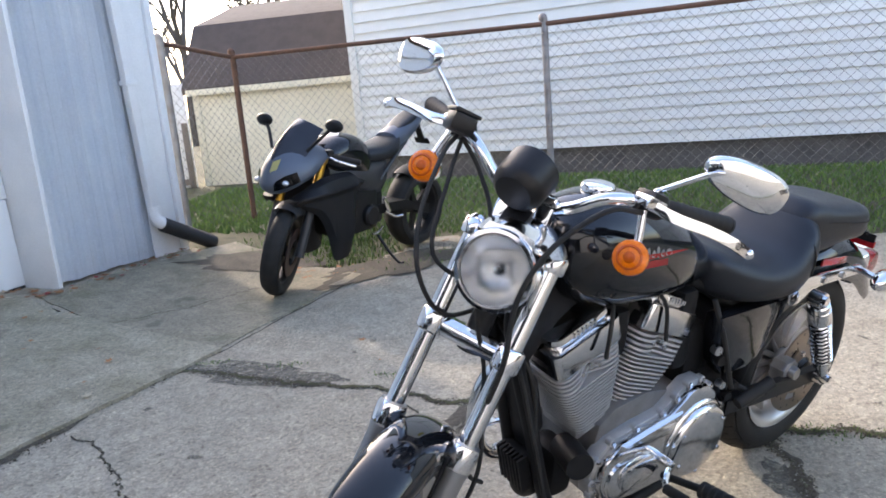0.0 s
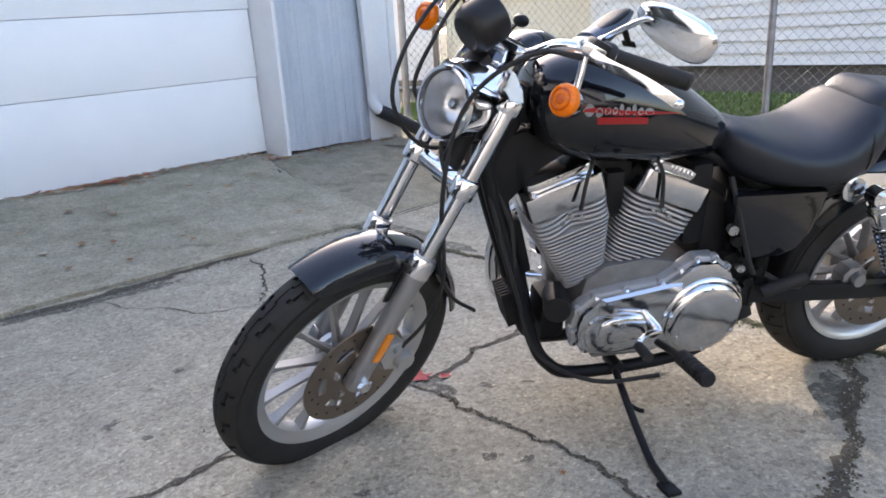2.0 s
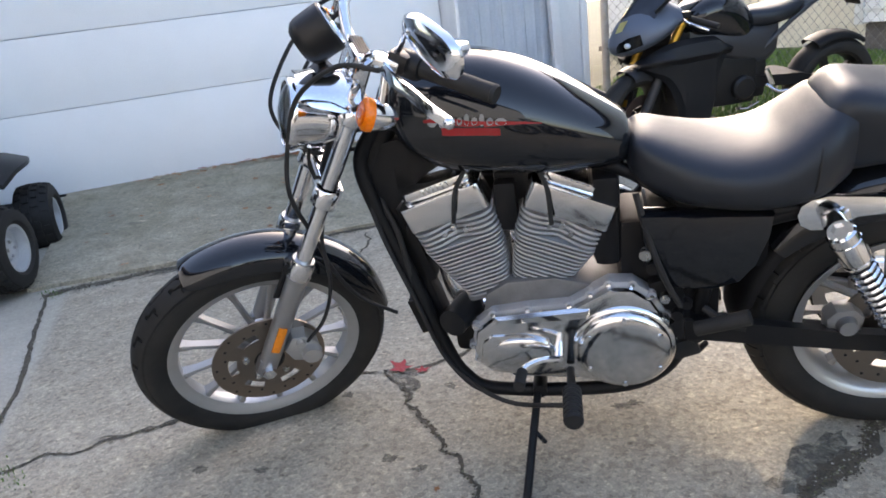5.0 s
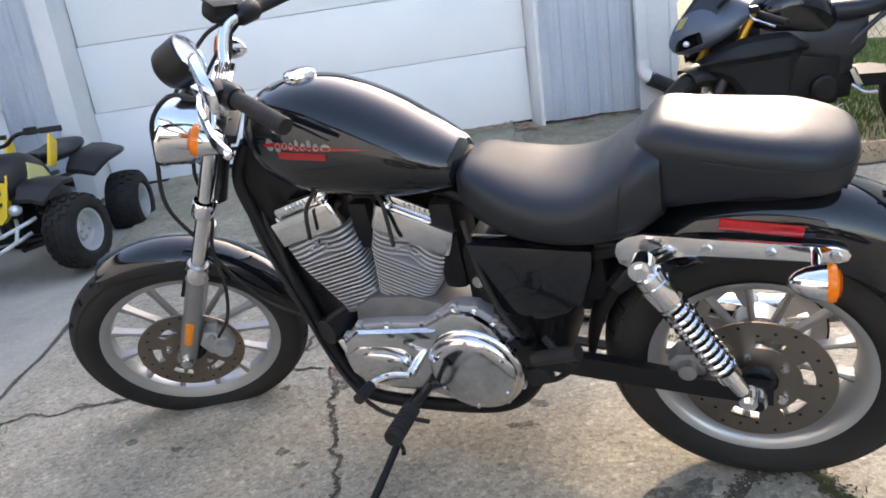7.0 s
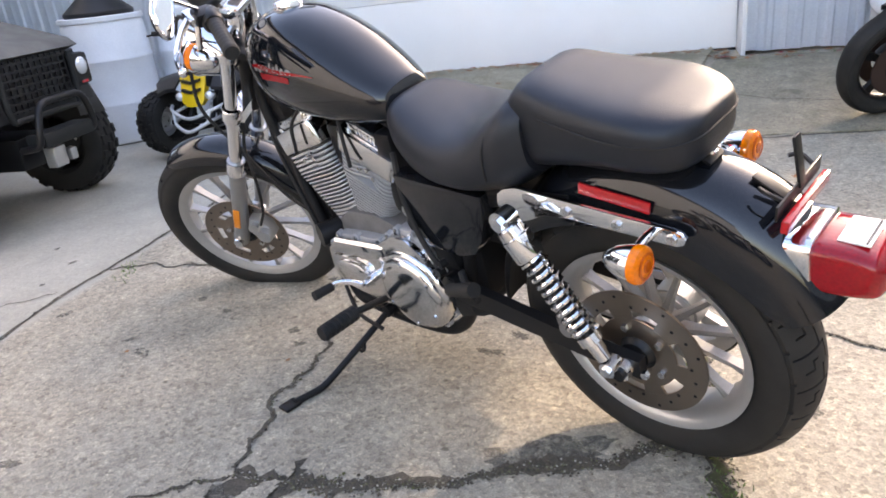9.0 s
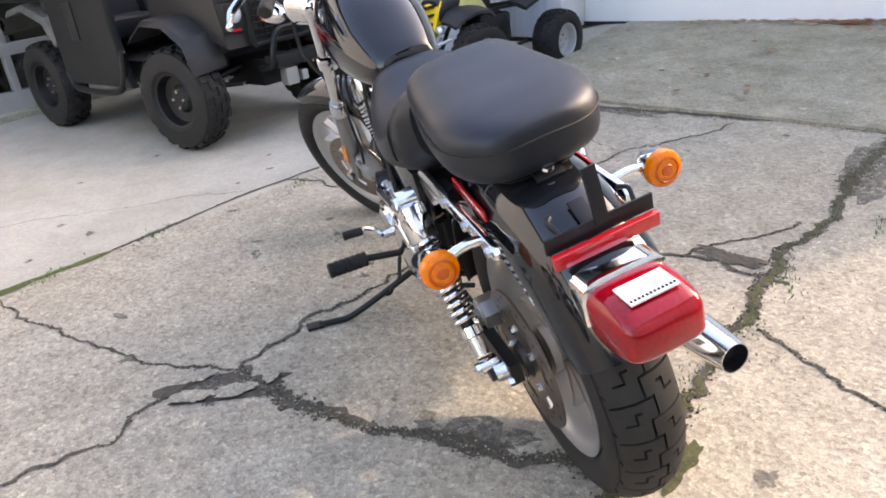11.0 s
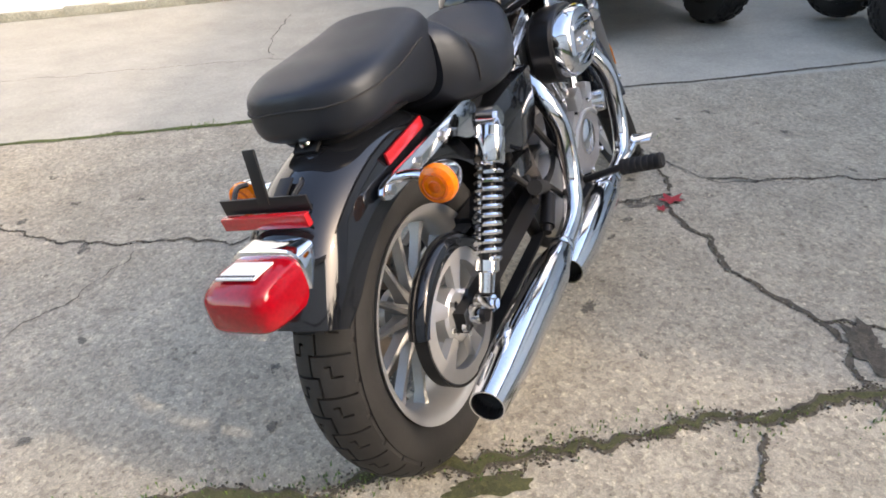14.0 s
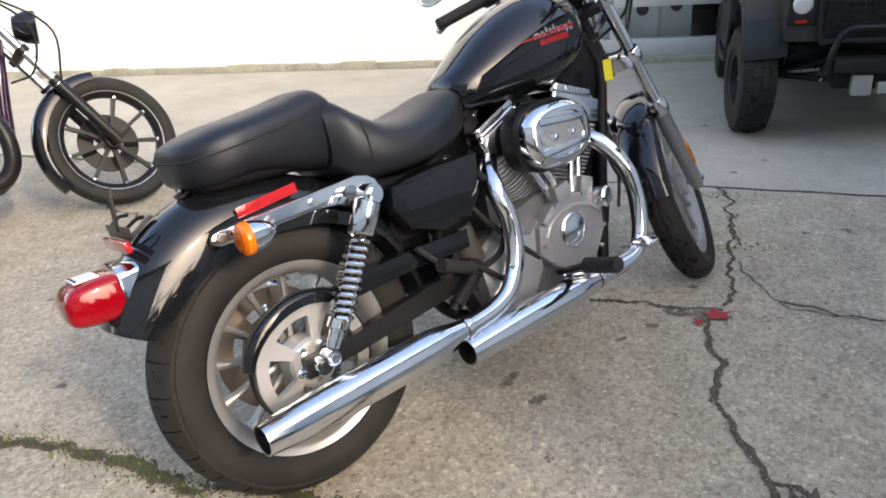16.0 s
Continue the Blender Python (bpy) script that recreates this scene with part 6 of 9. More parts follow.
    for s in (-1, 1):
        bm = B()
        tube(bm, [(0.42, 0.12 * s, 0.42), (0.38, 0.15 * s, 0.40), (0.34, 0.165 * s, 0.395)], 0.009, 8, 4)
        cyl(bm, (0.44, 0.150 * s, 0.385), (0.335, 0.172 * s, 0.43), 0.0165, 0.0175, 12)
        p("passenger_peg", bm, RUBBER, "folded black passenger peg")
    bm = B()
    cyl(bm, (0.795, 0.05, 0.170), (0.795, 0.115, 0.176), 0.018, seg=12)
    tube(bm, [(0.800, 0.10, 0.172), (0.806, 0.17, 0.149), (0.814, 0.27, 0.118), (0.820, 0.36, 0.096), (0.824, 0.405, 0.100), (0.828, 0.455, 0.110)], 0.0098, 10, 5)
    box(bm, (0.830, 0.468, 0.1115), (0.036, 0.050, 0.010), rot=(12.5, -2, 4), bevel=0.003)
    tube(bm, [(0.815, 0.20, 0.140), (0.790, 0.225, 0.130), (0.782, 0.24, 0.135)], 0.006, 8, 4)
    p("side_stand", bm, SATIN, "black side stand")

    # rear brake, belt guard
    bm = B()
    plate(bm, [(0.165, 0.345), (0.168, 0.378), (0.150, 0.398), (0.115, 0.402), (0.092, 0.380), (0.096, 0.348), (0.13, 0.335)], 0.075, 0.122, 0.008)
    cyl(bm, (0.128, 0.122, 0.366), (0.128, 0.140, 0.366), 0.022, 0.018, 18)
    p("brake_caliper", bm, SLIDER, "silver rear brake caliper")
    bm = B()
    fender(bm, (0.0, -0.10, 0.318), [(40, 0.165, 0.022, 0.03), (80, 0.160, 0.022, 0.03), (120, 0.158, 0.022, 0.03), (165, 0.160, 0.020, 0.02)], 0.02, 0.03, 0.003, 24)
    skin(bm, [[(x, -0.10 + dy, z + dz) for dy, dz in ((-0.02, -0.026), (0.02, -0.026), (0.02, 0.02), (-0.02, 0.02))] for x, z in ((0.12, 0.445), (0.30, 0.455), (0.47, 0.455))])
    p("belt_guard", bm, BLACK, "black belt guard")
    bm = B()
    for z0, z1 in ((0.452, 0.445), (0.184, 0.26)):
        skin(bm, [[(x, -0.10 + dy, z + dz) for dy, dz in ((-0.014, -0.004), (0.014, -0.004), (0.014, 0.004), (-0.014, 0.004))] for x, z in ((0.0, z0), (0.56, z1))])
    lathe(bm, [(0.1365, -0.113), (0.1405, -0.113), (0.1405, -0.085), (0.1365, -0.085)], (0, 0, 0.318), (0, 1, 0), 64, True)
    p("drive_belt", bm, RUBBER, "black drive belt")

    front_end(root, p)
    return root


def front_end(root, p):
    """Fork, lamp, bars and controls, turned with the steering."""
    fx, az = 0.05, AXLE_Z

    def q(name, bm, material, label="", parent=root, sharp=38):
        o = part(name, bm, material, parent, label, sharp)
        if parent is root:
            o.matrix_basis = TUBES if name in ("fork_tube", "lower_triple_clamp") else FORK
        return o

    for s in (-1, 1):
        y = 0.085 * s
        bm = B()
        cyl(bm, (fx, y, -0.42), (fx, y, 0.015), 0.0195, seg=24)
        lathe(bm, [(0.0, 0.026), (0.014, 0.025), (0.02, 0.018), (0.02, 0.01)], (fx, y, 0.0), (0, 0, 1), 24)
        ft = q("fork_tube", bm, CHROME, "chrome fork tube")
        bm = B()
        lathe(bm, [(0.0, az - 0.03), (0.018, az - 0.03), (0.024, az - 0.01), (0.0255, az + 0.03), (0.0255, -0.45), (0.028, -0.44), (0.029, -0.393), (0.026, -0.383), (0.0, -0.383)], (fx, y, 0), (0, 0, 1), 28)
        box(bm, (fx + 0.004, y, az), (0.05, 0.036, 0.05), bevel=0.012)
        sl = part("fork_slider", bm, SLIDER, ft, "grey cast fork slider")
        bm = B()
        lathe(bm, [(0.0295, -0.433), (0.0315, -0.428), (0.0315, -0.393), (0.0285, -0.384)], (fx, y, 0), (0, 0, 1), 28, True)
        part("dust_cover", bm, CHROME, ft)
        bm = B()
        box(bm, (fx + 0.002, y + 0.0262 * s, -0.625), (0.022, 0.006, 0.082), bevel=0.002)
        part("reflector", bm, REFLECT_AMBER, sl, "amber fork reflector")
        for z, h, r in ((-0.203, 0.046, 0.029), (-0.002, 0.034, 0.028)):
            bm = B()
            lathe(bm, [(r - 0.003, z - h / 2), (r, z - h / 2 + 0.004), (r, z + h / 2 - 0.004), (r - 0.003, z + h / 2)], (fx, y, 0), (0, 0, 1), 24, True)
            part("clamp", bm, CHROME, ft)
    bm = B()
    skin(bm, [[(fx - 0.006 + dx, yy, -0.203 + dz) for dx, dz in ((-0.03, -0.02), (0.012, -0.02), (0.02, -0.008), (0.02, 0.008), (0.012, 0.02), (-0.03, 0.02))] for yy in (-0.085, -0.04, 0.04, 0.085)])
    q("lower_triple_clamp", bm, CHROME, "chrome lower fork yoke")
    bm = B()
    box(bm, (-0.006, 0, -0.005), (0.07, 0.16, 0.024), bevel=0.006)
    cyl(bm, (0, 0, -0.23), (0, 0, 0.01), 0.024, seg=18)
    q("upper_triple_clamp", bm, SATIN)
    bm = B()
    cyl(bm, (fx, -0.115, az), (fx, 0.118, az), 0.011, seg=16)
    cyl(bm, (fx, 0.105, az), (fx, 0.122, az), 0.017, seg=6)
    q("front_axle", bm, CHROME)

    # front fender
    bm = B()
    fender(bm, (fx, 0, az), [(45, 0.349, 0.052, 0.022), (48, 0.351, 0.057, 0.036), (54, 0.353, 0.060, 0.046), (70, 0.356, 0.063, 0.055), (92, 0.357, 0.064, 0.057), (125, 0.355, 0.063, 0.054), (150, 0.350, 0.058, 0.035)], 0.06, 0.06)
    ff = q("front_fender", bm, BLACK, "gloss black front fender")
    ff.matrix_basis = FORK @ LOCK
    for s in (-1, 1):
        bm = B()
        plate(bm, [(fx - 0.02, -0.415), (fx + 0.022, -0.415), (fx + 0.03, -0.52), (fx - 0.03, -0.52)], 0.062 * s, 0.068 * s, 0.0015)
        part("bracket", bm, SATIN, ff)

    # brake caliper and hose
    bm = B()
    plate(bm, [(-0.055, az + 0.10), (-0.02, az + 0.118), (0.012, az + 0.11), (0.02, az + 0.06), (-0.01, az + 0.03), (-0.055, az + 0.03), (-0.075, az + 0.06)], 0.045, 0.102, 0.010)
    cyl(bm, (-0.048, 0.102, az + 0.068), (-0.048, 0.122, az + 0.068), 0.027, 0.024, 20)
    cyl(bm, (-0.012, 0.098, az + 0.098), (-0.012, 0.116, az + 0.098), 0.012, 0.012, 12)
    q("brake_caliper", bm, ALU, "silver front brake caliper")
    bm = B()
    tube(bm, [(-0.03, 0.10, az + 0.10), (-0.05, 0.112, az + 0.19), (-0.04, 0.11, az + 0.30), (0.0, 0.08, -0.33), (0.01, 0.045, -0.24), (0.06, 0.0, -0.14), (0.02, -0.06, 0.02), (0.0, -0.13, 0.10), (0.01, -0.19, 0.15)], 0.0048, 8, 6)
    q("cable", bm, RUBBER, "black control cable")
    bm = B()
    tube(bm, [(0.025, 0.195, 0.150), (0.09, 0.15, 0.125), (0.135, 0.10, 0.03), (0.13, 0.08, -0.08), (0.105, 0.10, -0.2), (0.02, 0.085, -0.32), (-0.05, 0.075, -0.42), (-0.14, 0.08, -0.50), (-0.25, 0.09, -0.54)], 0.0052, 8, 6)
    q("cable", bm, RUBBER, "black control cable")
    bm = B()
    tube(bm, [(0.02, -0.20, 0.15), (0.07, -0.19, 0.10), (0.12, -0.16, -0.02), (0.13, -0.11, -0.12), (0.04, -0.06, -0.18), (-0.06, 0.0, -0.12)], 0.005, 8, 6)
    q("cable", bm, RUBBER, "black control cable")
    bm = B()
    tube(bm, [(-0.01, -0.20, 0.15), (0.04, -0.17, 0.06), (0.08, -0.12, -0.08), (0.0, -0.03, -0.1), (-0.1, -0.01, -0.06)], 0.0048, 8, 6)
    q("cable", bm, RUBBER, "black control cable")

    # headlight
    hx, hz, hy = 0.062, -0.045, 0.018
    bm = B()
    lathe(bm, [(0.0, -0.055), (0.03, -0.05), (0.056, -0.03), (0.068, 0.0), (0.073, 0.045), (0.077, 0.056), (0.078, 0.064), (0.075, 0.071), (0.0685, 0.072), (0.067, 0.064)], (hx, hy, hz), (1, 0, -0.12), 40)
    hl = q("headlight", bm, CHROME, "round chrome headlight")
    bm = B()
    d = Vector((1, 0, -0.12)).normalized()
    lathe(bm, [(0.066, 0.060), (0.060, 0.035), (0.045, 0.012), (0.02, 0.0), (0.0, -0.002)], (hx, hy, hz), d, 40)
    part("reflector_bowl", bm, BOWL, hl)
    bm = B()
    lathe(bm, [(0.0, 0.046), (0.008, 0.045), (0.0125, 0.040), (0.0135, 0.030), (0.011, 0.012), (0.0, 0.010)], (hx, hy, hz), d, 20)
    part("bulb_shield", bm, CHROME, hl)
    bm = B()
    lathe(bm, [(0.0675, 0.066), (0.05, 0.076), (0.025, 0.082), (0.0, 0.084), (0.0, 0.080), (0.025, 0.078), (0.05, 0.072), (0.0665, 0.062)], (hx, hy, hz), d, 40)
    part("lens", bm, CLEAR_GLASS, hl, "clear glass lens").visible_shadow = False
    # eyebrow visor
    bm = B()
    skin(bm, [[(x, y, z) for y, z in ((-w, zl), (-w * 0.82, zl + 0.020), (-w * 0.4, zh), (0, zh + 0.004), (w * 0.4, zh), (w * 0.82, zl + 0.020), (w, zl), (w * 0.8, zl + 0.004), (w * 0.4, zh - 0.014), (0, zh - 0.010), (-w * 0.4, zh - 0.014), (-w * 0.8, zl + 0.004))] for x, w, zl, zh in ((0.005, 0.090, -0.020, 0.022), (0.05, 0.090, -0.024, 0.020), (0.095, 0.074, -0.030, 0.008), (0.128, 0.055, -0.030, -0.008))])
    vs = q("headlight_visor", bm, CHROME, "chrome visor over the headlight")
    vs.matrix_basis = FORK @ pose(0.0, 0.018, 0.036)
    # gauge
    g0, gd = Vector((0.117, -0.010, 0.096)), Vector((-0.66, 0.03, 0.75)).normalized()
    bm = B()
    lathe(bm, [(0.0, -0.016), (0.036, -0.014), (0.047, -0.004), (0.0515, 0.010), (0.0525, 0.062), (0.049, 0.066)], g0, gd, 36)
    sp = q("speedometer", bm, SATIN, "black housed speedometer")
    bm = B()
    lathe(bm, [(0.0490, 0.056), (0.0500, 0.064), (0.0475, 0.0675), (0.0455, 0.062)], g0, gd, 36, True)
    part("rim", bm, CHROME, sp)
    bm = B()
    lathe(bm, [(0.0, 0.058), (0.047, 0.058)], g0, gd, 36)
    part("dial", bm, WHITE_LABEL, sp, "pale dial")
    bm = B()
    box(bm, (0.07, 0, 0.035), (0.05, 0.05, 0.06), rot=(0, -35, 0), bevel=0.006)
    part("bracket", bm, SATIN, sp)

    # handlebar
    MID = -0.012
    bm = B()
    for s in (-1, 1):
        tube(bm, [(0.002, MID, 0.090), (0.002, MID + 0.045 * s, 0.090), (0.012, MID + 0.085 * s, 0.108), (0.018, MID + 0.130 * s, 0.143), (0.008, MID + 0.165 * s, 0.160), (-0.025, MID + 0.205 * s, 0.172), (-0.075, MID + 0.265 * s, 0.185), (-0.132, MID + 0.335 * s, 0.199)], 0.0127, 14, 6)
    hb = q("handlebar", bm, CHROME, "chrome handlebar")
    for s in (-1, 1):
        bm = B()
        box(bm, (0.002, MID + 0.040 * s, 0.05), (0.036, 0.032, 0.085), bevel=0.006)
        part("riser", bm, CHROME, hb)
    bm = B()
    box(bm, (0.004, MID, 0.102), (0.046, 0.115, 0.020), bevel=0.006)
    rc = part("bar_clamp", bm, CHROME, hb)
    # raised black strips paint the shade of grooves in the chrome clamp
    for k in range(5):
        bm = B()
        box(bm, (-0.008 + 0.006 * k, MID, 0.1135), (0.0025, 0.09, 0.004))
        part("groove", bm, SATIN, rc)
    for s in (-1, 1):
        a, b = Vector((-0.046, MID + 0.230 * s, 0.178)), Vector((-0.138, MID + 0.343 * s, 0.201))
        L = (b - a).length
        bm = B()
        prof = [(0.0, 0.0), (0.019, 0.0)]
        for k in range(9):
            prof += [(0.0178, L * (k + 0.15) / 9), (0.0178, L * (k + 0.75) / 9), (0.0174, L * (k + 0.9) / 9)]
        prof += [(0.019, L), (0.016, L + 0.006), (0.0, L + 0.006)]
        lathe(bm, prof, a, b - a, 18)
        part("grip", bm, RUBBER, hb, "black rubber grip")
        d = (b - a).normalized()
        bm = B()
        c = Vector((-0.024, MID + 0.204 * s, 0.172))
        lathe(bm, [(0.0, -0.028), (0.022, -0.028), (0.026, -0.018), (0.026, 0.024), (0.022, 0.032), (0.0, 0.032)], c, d, 20)
        box(bm, c + Vector((0.018, 0.004 * s, 0.006)), (0.04, 0.05, 0.034), rot=(0, 0, -36 * s), bevel=0.008)
        sw = part("switch_housing", bm, SATIN, hb, "black switch housing")
        if s < 0:
            bm = B()
            box(bm, c + Vector((0.060, 0.018, 0.0)), (0.066, 0.055, 0.040), rot=(0, 0, 40), bevel=0.012)
            part("fluid_reservoir", bm, SATIN, sw, "black brake reservoir")
            bm = B()
            box(bm, c + Vector((0.060, 0.018, 0.023)), (0.067, 0.056, 0.008), rot=(0, 0, 40), bevel=0.003)
            part("lid", bm, SATIN, sw)
        bm = B()
        box(bm, c + Vector((0.04, 0.008 * s, 0.0)), (0.05, 0.04, 0.022), rot=(0, 0, -36 * s), bevel=0.006)
        pts = [c + Vector((0.052, 0.006 * s, -0.004)), Vector((0.022, MID + 0.262 * s, 0.163)), Vector((0.002, MID + 0.322 * s, 0.166)), Vector((-0.018, MID + 0.368 * s, 0.164)), Vector((-0.046, MID + 0.398 * s, 0.159))]
        line = spline(pts, 5)
        skin(bm, [[pnt + Vector((0, 0, dz)) + Vector((0.8, 0.6 * s, 0)) * dx for dx, dz in ((-0.0045, -0.010), (0.0045, -0.010), (0.006, 0), (0.0045, 0.010), (-0.0045, 0.010), (-0.006, 0))] for pnt in line])
        ball(bm, pts[-1], 0.011, 12)
        part("lever", bm, CHROME, hb, "chrome lever")
        # mirror
        bm = B()
        mc = Vector((0.006, 0.332, 0.266)) if s > 0 else Vector((0.006, -0.356, 0.272))
        tube(bm, [c + Vector((0.028, 0.004 * s, -0.004)), c + Vector((0.030, 0.008 * s, 0.022)), c + Vector((0.031, 0.020 * s, 0.034)), mc + Vector((0.026, -0.052 * s, -0.006)), mc + Vector((0.016, -0.030 * s, 0.0))], 0.0056, 10, 6)
        mi = part("mirror", bm, CHROME, hb, "chrome oval mirror")
        rings = []
        for off, k in ((0.0135, 0.02), (0.0132, 0.25), (0.012, 0.62), (0.008, 0.9), (0.0, 1.0), (-0.006, 1.0), (-0.007, 0.94), (-0.004, 0.92)):
            ring = []
            for j in range(36):
                t = 2 * math.pi * j / 36
                cc, ss = math.cos(t), math.sin(t)
                u = 0.078 * k * abs(cc) ** 0.8 * (1 if cc > 0 else -1)
                v = 0.037 * k * abs(ss) ** 0.8 * (1 if ss > 0 else -1) * (1 + 0.22 * cc)
                ring.append(Vector((off, u * s, v)))
            rings.append(ring)
        tilt = pose(*mc, -4 * s, 20 if s > 0 else 12, 21 if s > 0 else -30)
        bm = B()
        skin(bm, [[tilt @ v for v in r] for r in rings], True, False)
        bm.faces.ensure_lookup_table()
        part("mirror_shell", bm, CHROME, mi)
        bm = B()
        vs2 = [bm.verts.new(tilt @ v) for v in rings[-1]]
        bm.faces.new(vs2)
        part("mirror_glass", bm, MIRROR, mi, "mirror glass")
        sg = signal_lamp(hb, pose(0.028, MID + 0.223 * s, 0.067))
        bm = B()
        tube(bm, [(0.014, MID + 0.206 * s, 0.155), (0.012, MID + 0.214 * s, 0.125), (0.010, MID + 0.221 * s, 0.095), (0.010, MID + 0.223 * s, 0.075)], 0.008, 10, 5)
        part("stalk", bm, CHROME, sg).matrix_basis = pose(0.028, MID + 0.223 * s, 0.067).inverted()
    # key tag
    bm = B()
    plate(bm, [(-0.012, -0.03), (0.012, -0.03), (0.012, 0.03), (-0.012, 0.03)], -0.0008, 0.0008)
    p("price_tag", bm, YELLOW_TAG, "yellow paper tag on the fork", m=pose(1.094, -0.112, 0.758, 6, 0, -38))


CLEAR_GLASS, _nt, _p = nodes_of("clear_lamp_glass")
_mix, _tr, _gl, _fr = (_nt.nodes.new("ShaderNode" + k) for k in ("MixShader", "BsdfTransparent", "BsdfGlossy", "Fresnel"))
_gl.inputs["Roughness"].default_value = 0.03
_fr.inputs["IOR"].default_value = 1.6
_nt.links.new(_fr.outputs["Fac"], _mix.inputs[0])
_nt.links.new(_tr.outputs[0], _mix.inputs[1])
_nt.links.new(_gl.outputs[0], _mix.inputs[2])
_nt.links.new(_mix.outputs[0], _nt.nodes["Material Output"].inputs["Surface"])
AMBER_DARK = lens("dark_amber_lens", (0.55, 0.09, 0.002), 0.12, 0.0, 0.2, 0.3)
FRAME_BLACK = mat("black_frame_paint", (0.006, 0.006, 0.007), 0.45, 0.0, (0.014, 0.013, 0.012), 0.5, 16, 250, 0.08, spec=0.2)
STARTER = mat("dull_cast_housing", (0.085, 0.075, 0.065), 0.5, 0.4, (0.05, 0.042, 0.036), 0.6, 20, 200, 0.2)
POLISHED = brushed("polished_steel", (0.92, 0.92, 0.93), 0.10, (40, 40, 40), 0.05)
PULLEY = brushed("pale_cast_aluminium", (0.58, 0.57, 0.55), 0.36, (90, 90, 90), 0.1, 0.75)
NECK = mat("crankcase_silver", (0.34, 0.34, 0.34), 0.45, 0.6, (0.20, 0.195, 0.19), 0.6, 18, 260, 0.15, 0.0006)
# crankcase silver; on the cylinder cores its darkness paints shade between fins
CASE = mat("dull_crankcase_silver", (0.22, 0.22, 0.22), 0.45, 0.6, (0.11, 0.105, 0.10), 0.6, 18, 260, 0.15, 0.0006)
SLIDER = brushed("grey_fork_slider", (0.40, 0.40, 0.40), 0.32, (60, 60, 60), 0.08, 0.85)
BOWL = mat("headlight_bowl", (0.93, 0.94, 0.95), 0.22, 0.7, (0.88, 0.89, 0.91), 0.4, 40, 60, 0.35, 0.004, rough2=0.26)
MIRROR = mat("mirror_glass", (0.86, 0.88, 0.88), 0.01, 1.0, bump=0.0, amount=0.05, rough2=0.02)
motorcycle()


# ---- the other vehicles ----
MATTE = mat("matte_dark_fairing", (0.026, 0.027, 0.031), 0.38, 0.0, (0.02, 0.022, 0.026), 0.4, 5, 300, 0.05)
GUNMETAL = mat("slate_blue_fairing", (0.085, 0.105, 0.14), 0.3, 0.25, (0.06, 0.072, 0.095), 0.4, 4, 300, 0.04)
GOLD = mat("gold_fork", (0.62, 0.36, 0.06), 0.3, 0.9)
BRONZE = mat("bronze_brake_disc", (0.07, 0.045, 0.038), 0.5, 0.6)
SMOKE, _nt, _p = nodes_of("smoked_screen")
_p.inputs["Base Color"].default_value = (0.03, 0.035, 0.05, 1)
_p.inputs["Roughness"].default_value = 0.06
_p.inputs["Coat Weight"].default_value = 0.6
YELLOW = mat("yellow_plastic", (0.80, 0.52, 0.01), 0.35, 0.0, (0.6, 0.38, 0.01), 0.3)
PALE_YELLOW = mat("pale_yellow_graphic", (0.62, 0.58, 0.24), 0.4)
QUAD_BLACK = mat("black_quad_plastic", (0.013, 0.013, 0.014), 0.40, 0.0, (0.024, 0.023, 0.022), 0.5, 12, 250, 0.1, spec=0.35)
SILVER_TUBE = mat("silver_painted_tube", (0.55, 0.56, 0.57), 0.35, 0.5)
UTV_GREY = mat("dark_green_grey_panel", (0.014, 0.015, 0.015), 0.5, 0.0, (0.008, 0.009, 0.008), 0.6, 6, 200, 0.1, spec=0.25)
UTV_LIGHT = mat("pale_camouflage_panel", (0.10, 0.10, 0.09), 0.55, 0.0, (0.035, 0.035, 0.03), 0.9, 9, 200, 0.1)
BARREL = mat("white_barrel_plastic", (0.80, 0.82, 0.85), 0.45, 0.0, (0.58, 0.60, 0.62), 0.5, 3, 120, 0.06)
LAMP_CLEAR = mat("clear_lamp", (0.75, 0.77, 0.8), 0.1, 0.6, bump=0.0)
PURPLE = mat("dark_purple_paint", (0.03, 0.008, 0.035), 0.15, 0.0, coat=0.8)


def road_wheel(parent, name, m, R, half, tr, rim_r, spokes, material, tyre_seg=48, spoke_w=0.02):
    bm = B()
    w = half * 0.72
    lathe(bm, [(rim_r, -w), (rim_r - 0.014, -w + 0.006), (rim_r - 0.028, -w * 0.4), (rim_r - 0.028, w * 0.4), (rim_r - 0.014, w - 0.006), (rim_r, w), (rim_r - 0.008, w * 0.5), (rim_r - 0.008, -w * 0.5)], (0, 0, 0), (0, 1, 0), tyre_seg, True)
    cyl(bm, (0, -0.055, 0), (0, 0.055, 0), 0.04, seg=20)
    rim = part(name, bm, material, parent)
    rim.matrix_basis = m
    bm = B()
    skin(bm, [[(a, y, z) for y, z in ((-0.014, -q), (0.014, -q), (0.014, q), (-0.014, q))] for a, q in ((0.03, spoke_w * 1.2), (rim_r * 0.5, spoke_w * 0.8), (rim_r - 0.02, spoke_w))])
    first = part("spoke", bm, material, rim)
    for k in range(1, spokes):
        again(first, pose(0, 0, 0, 0, 360 * k / spokes, 0))
    bm = B()
    tyre(bm, R, half, tr, rim_r, tyre_seg)
    part("tyre", bm, TYRE, rim)
    return rim


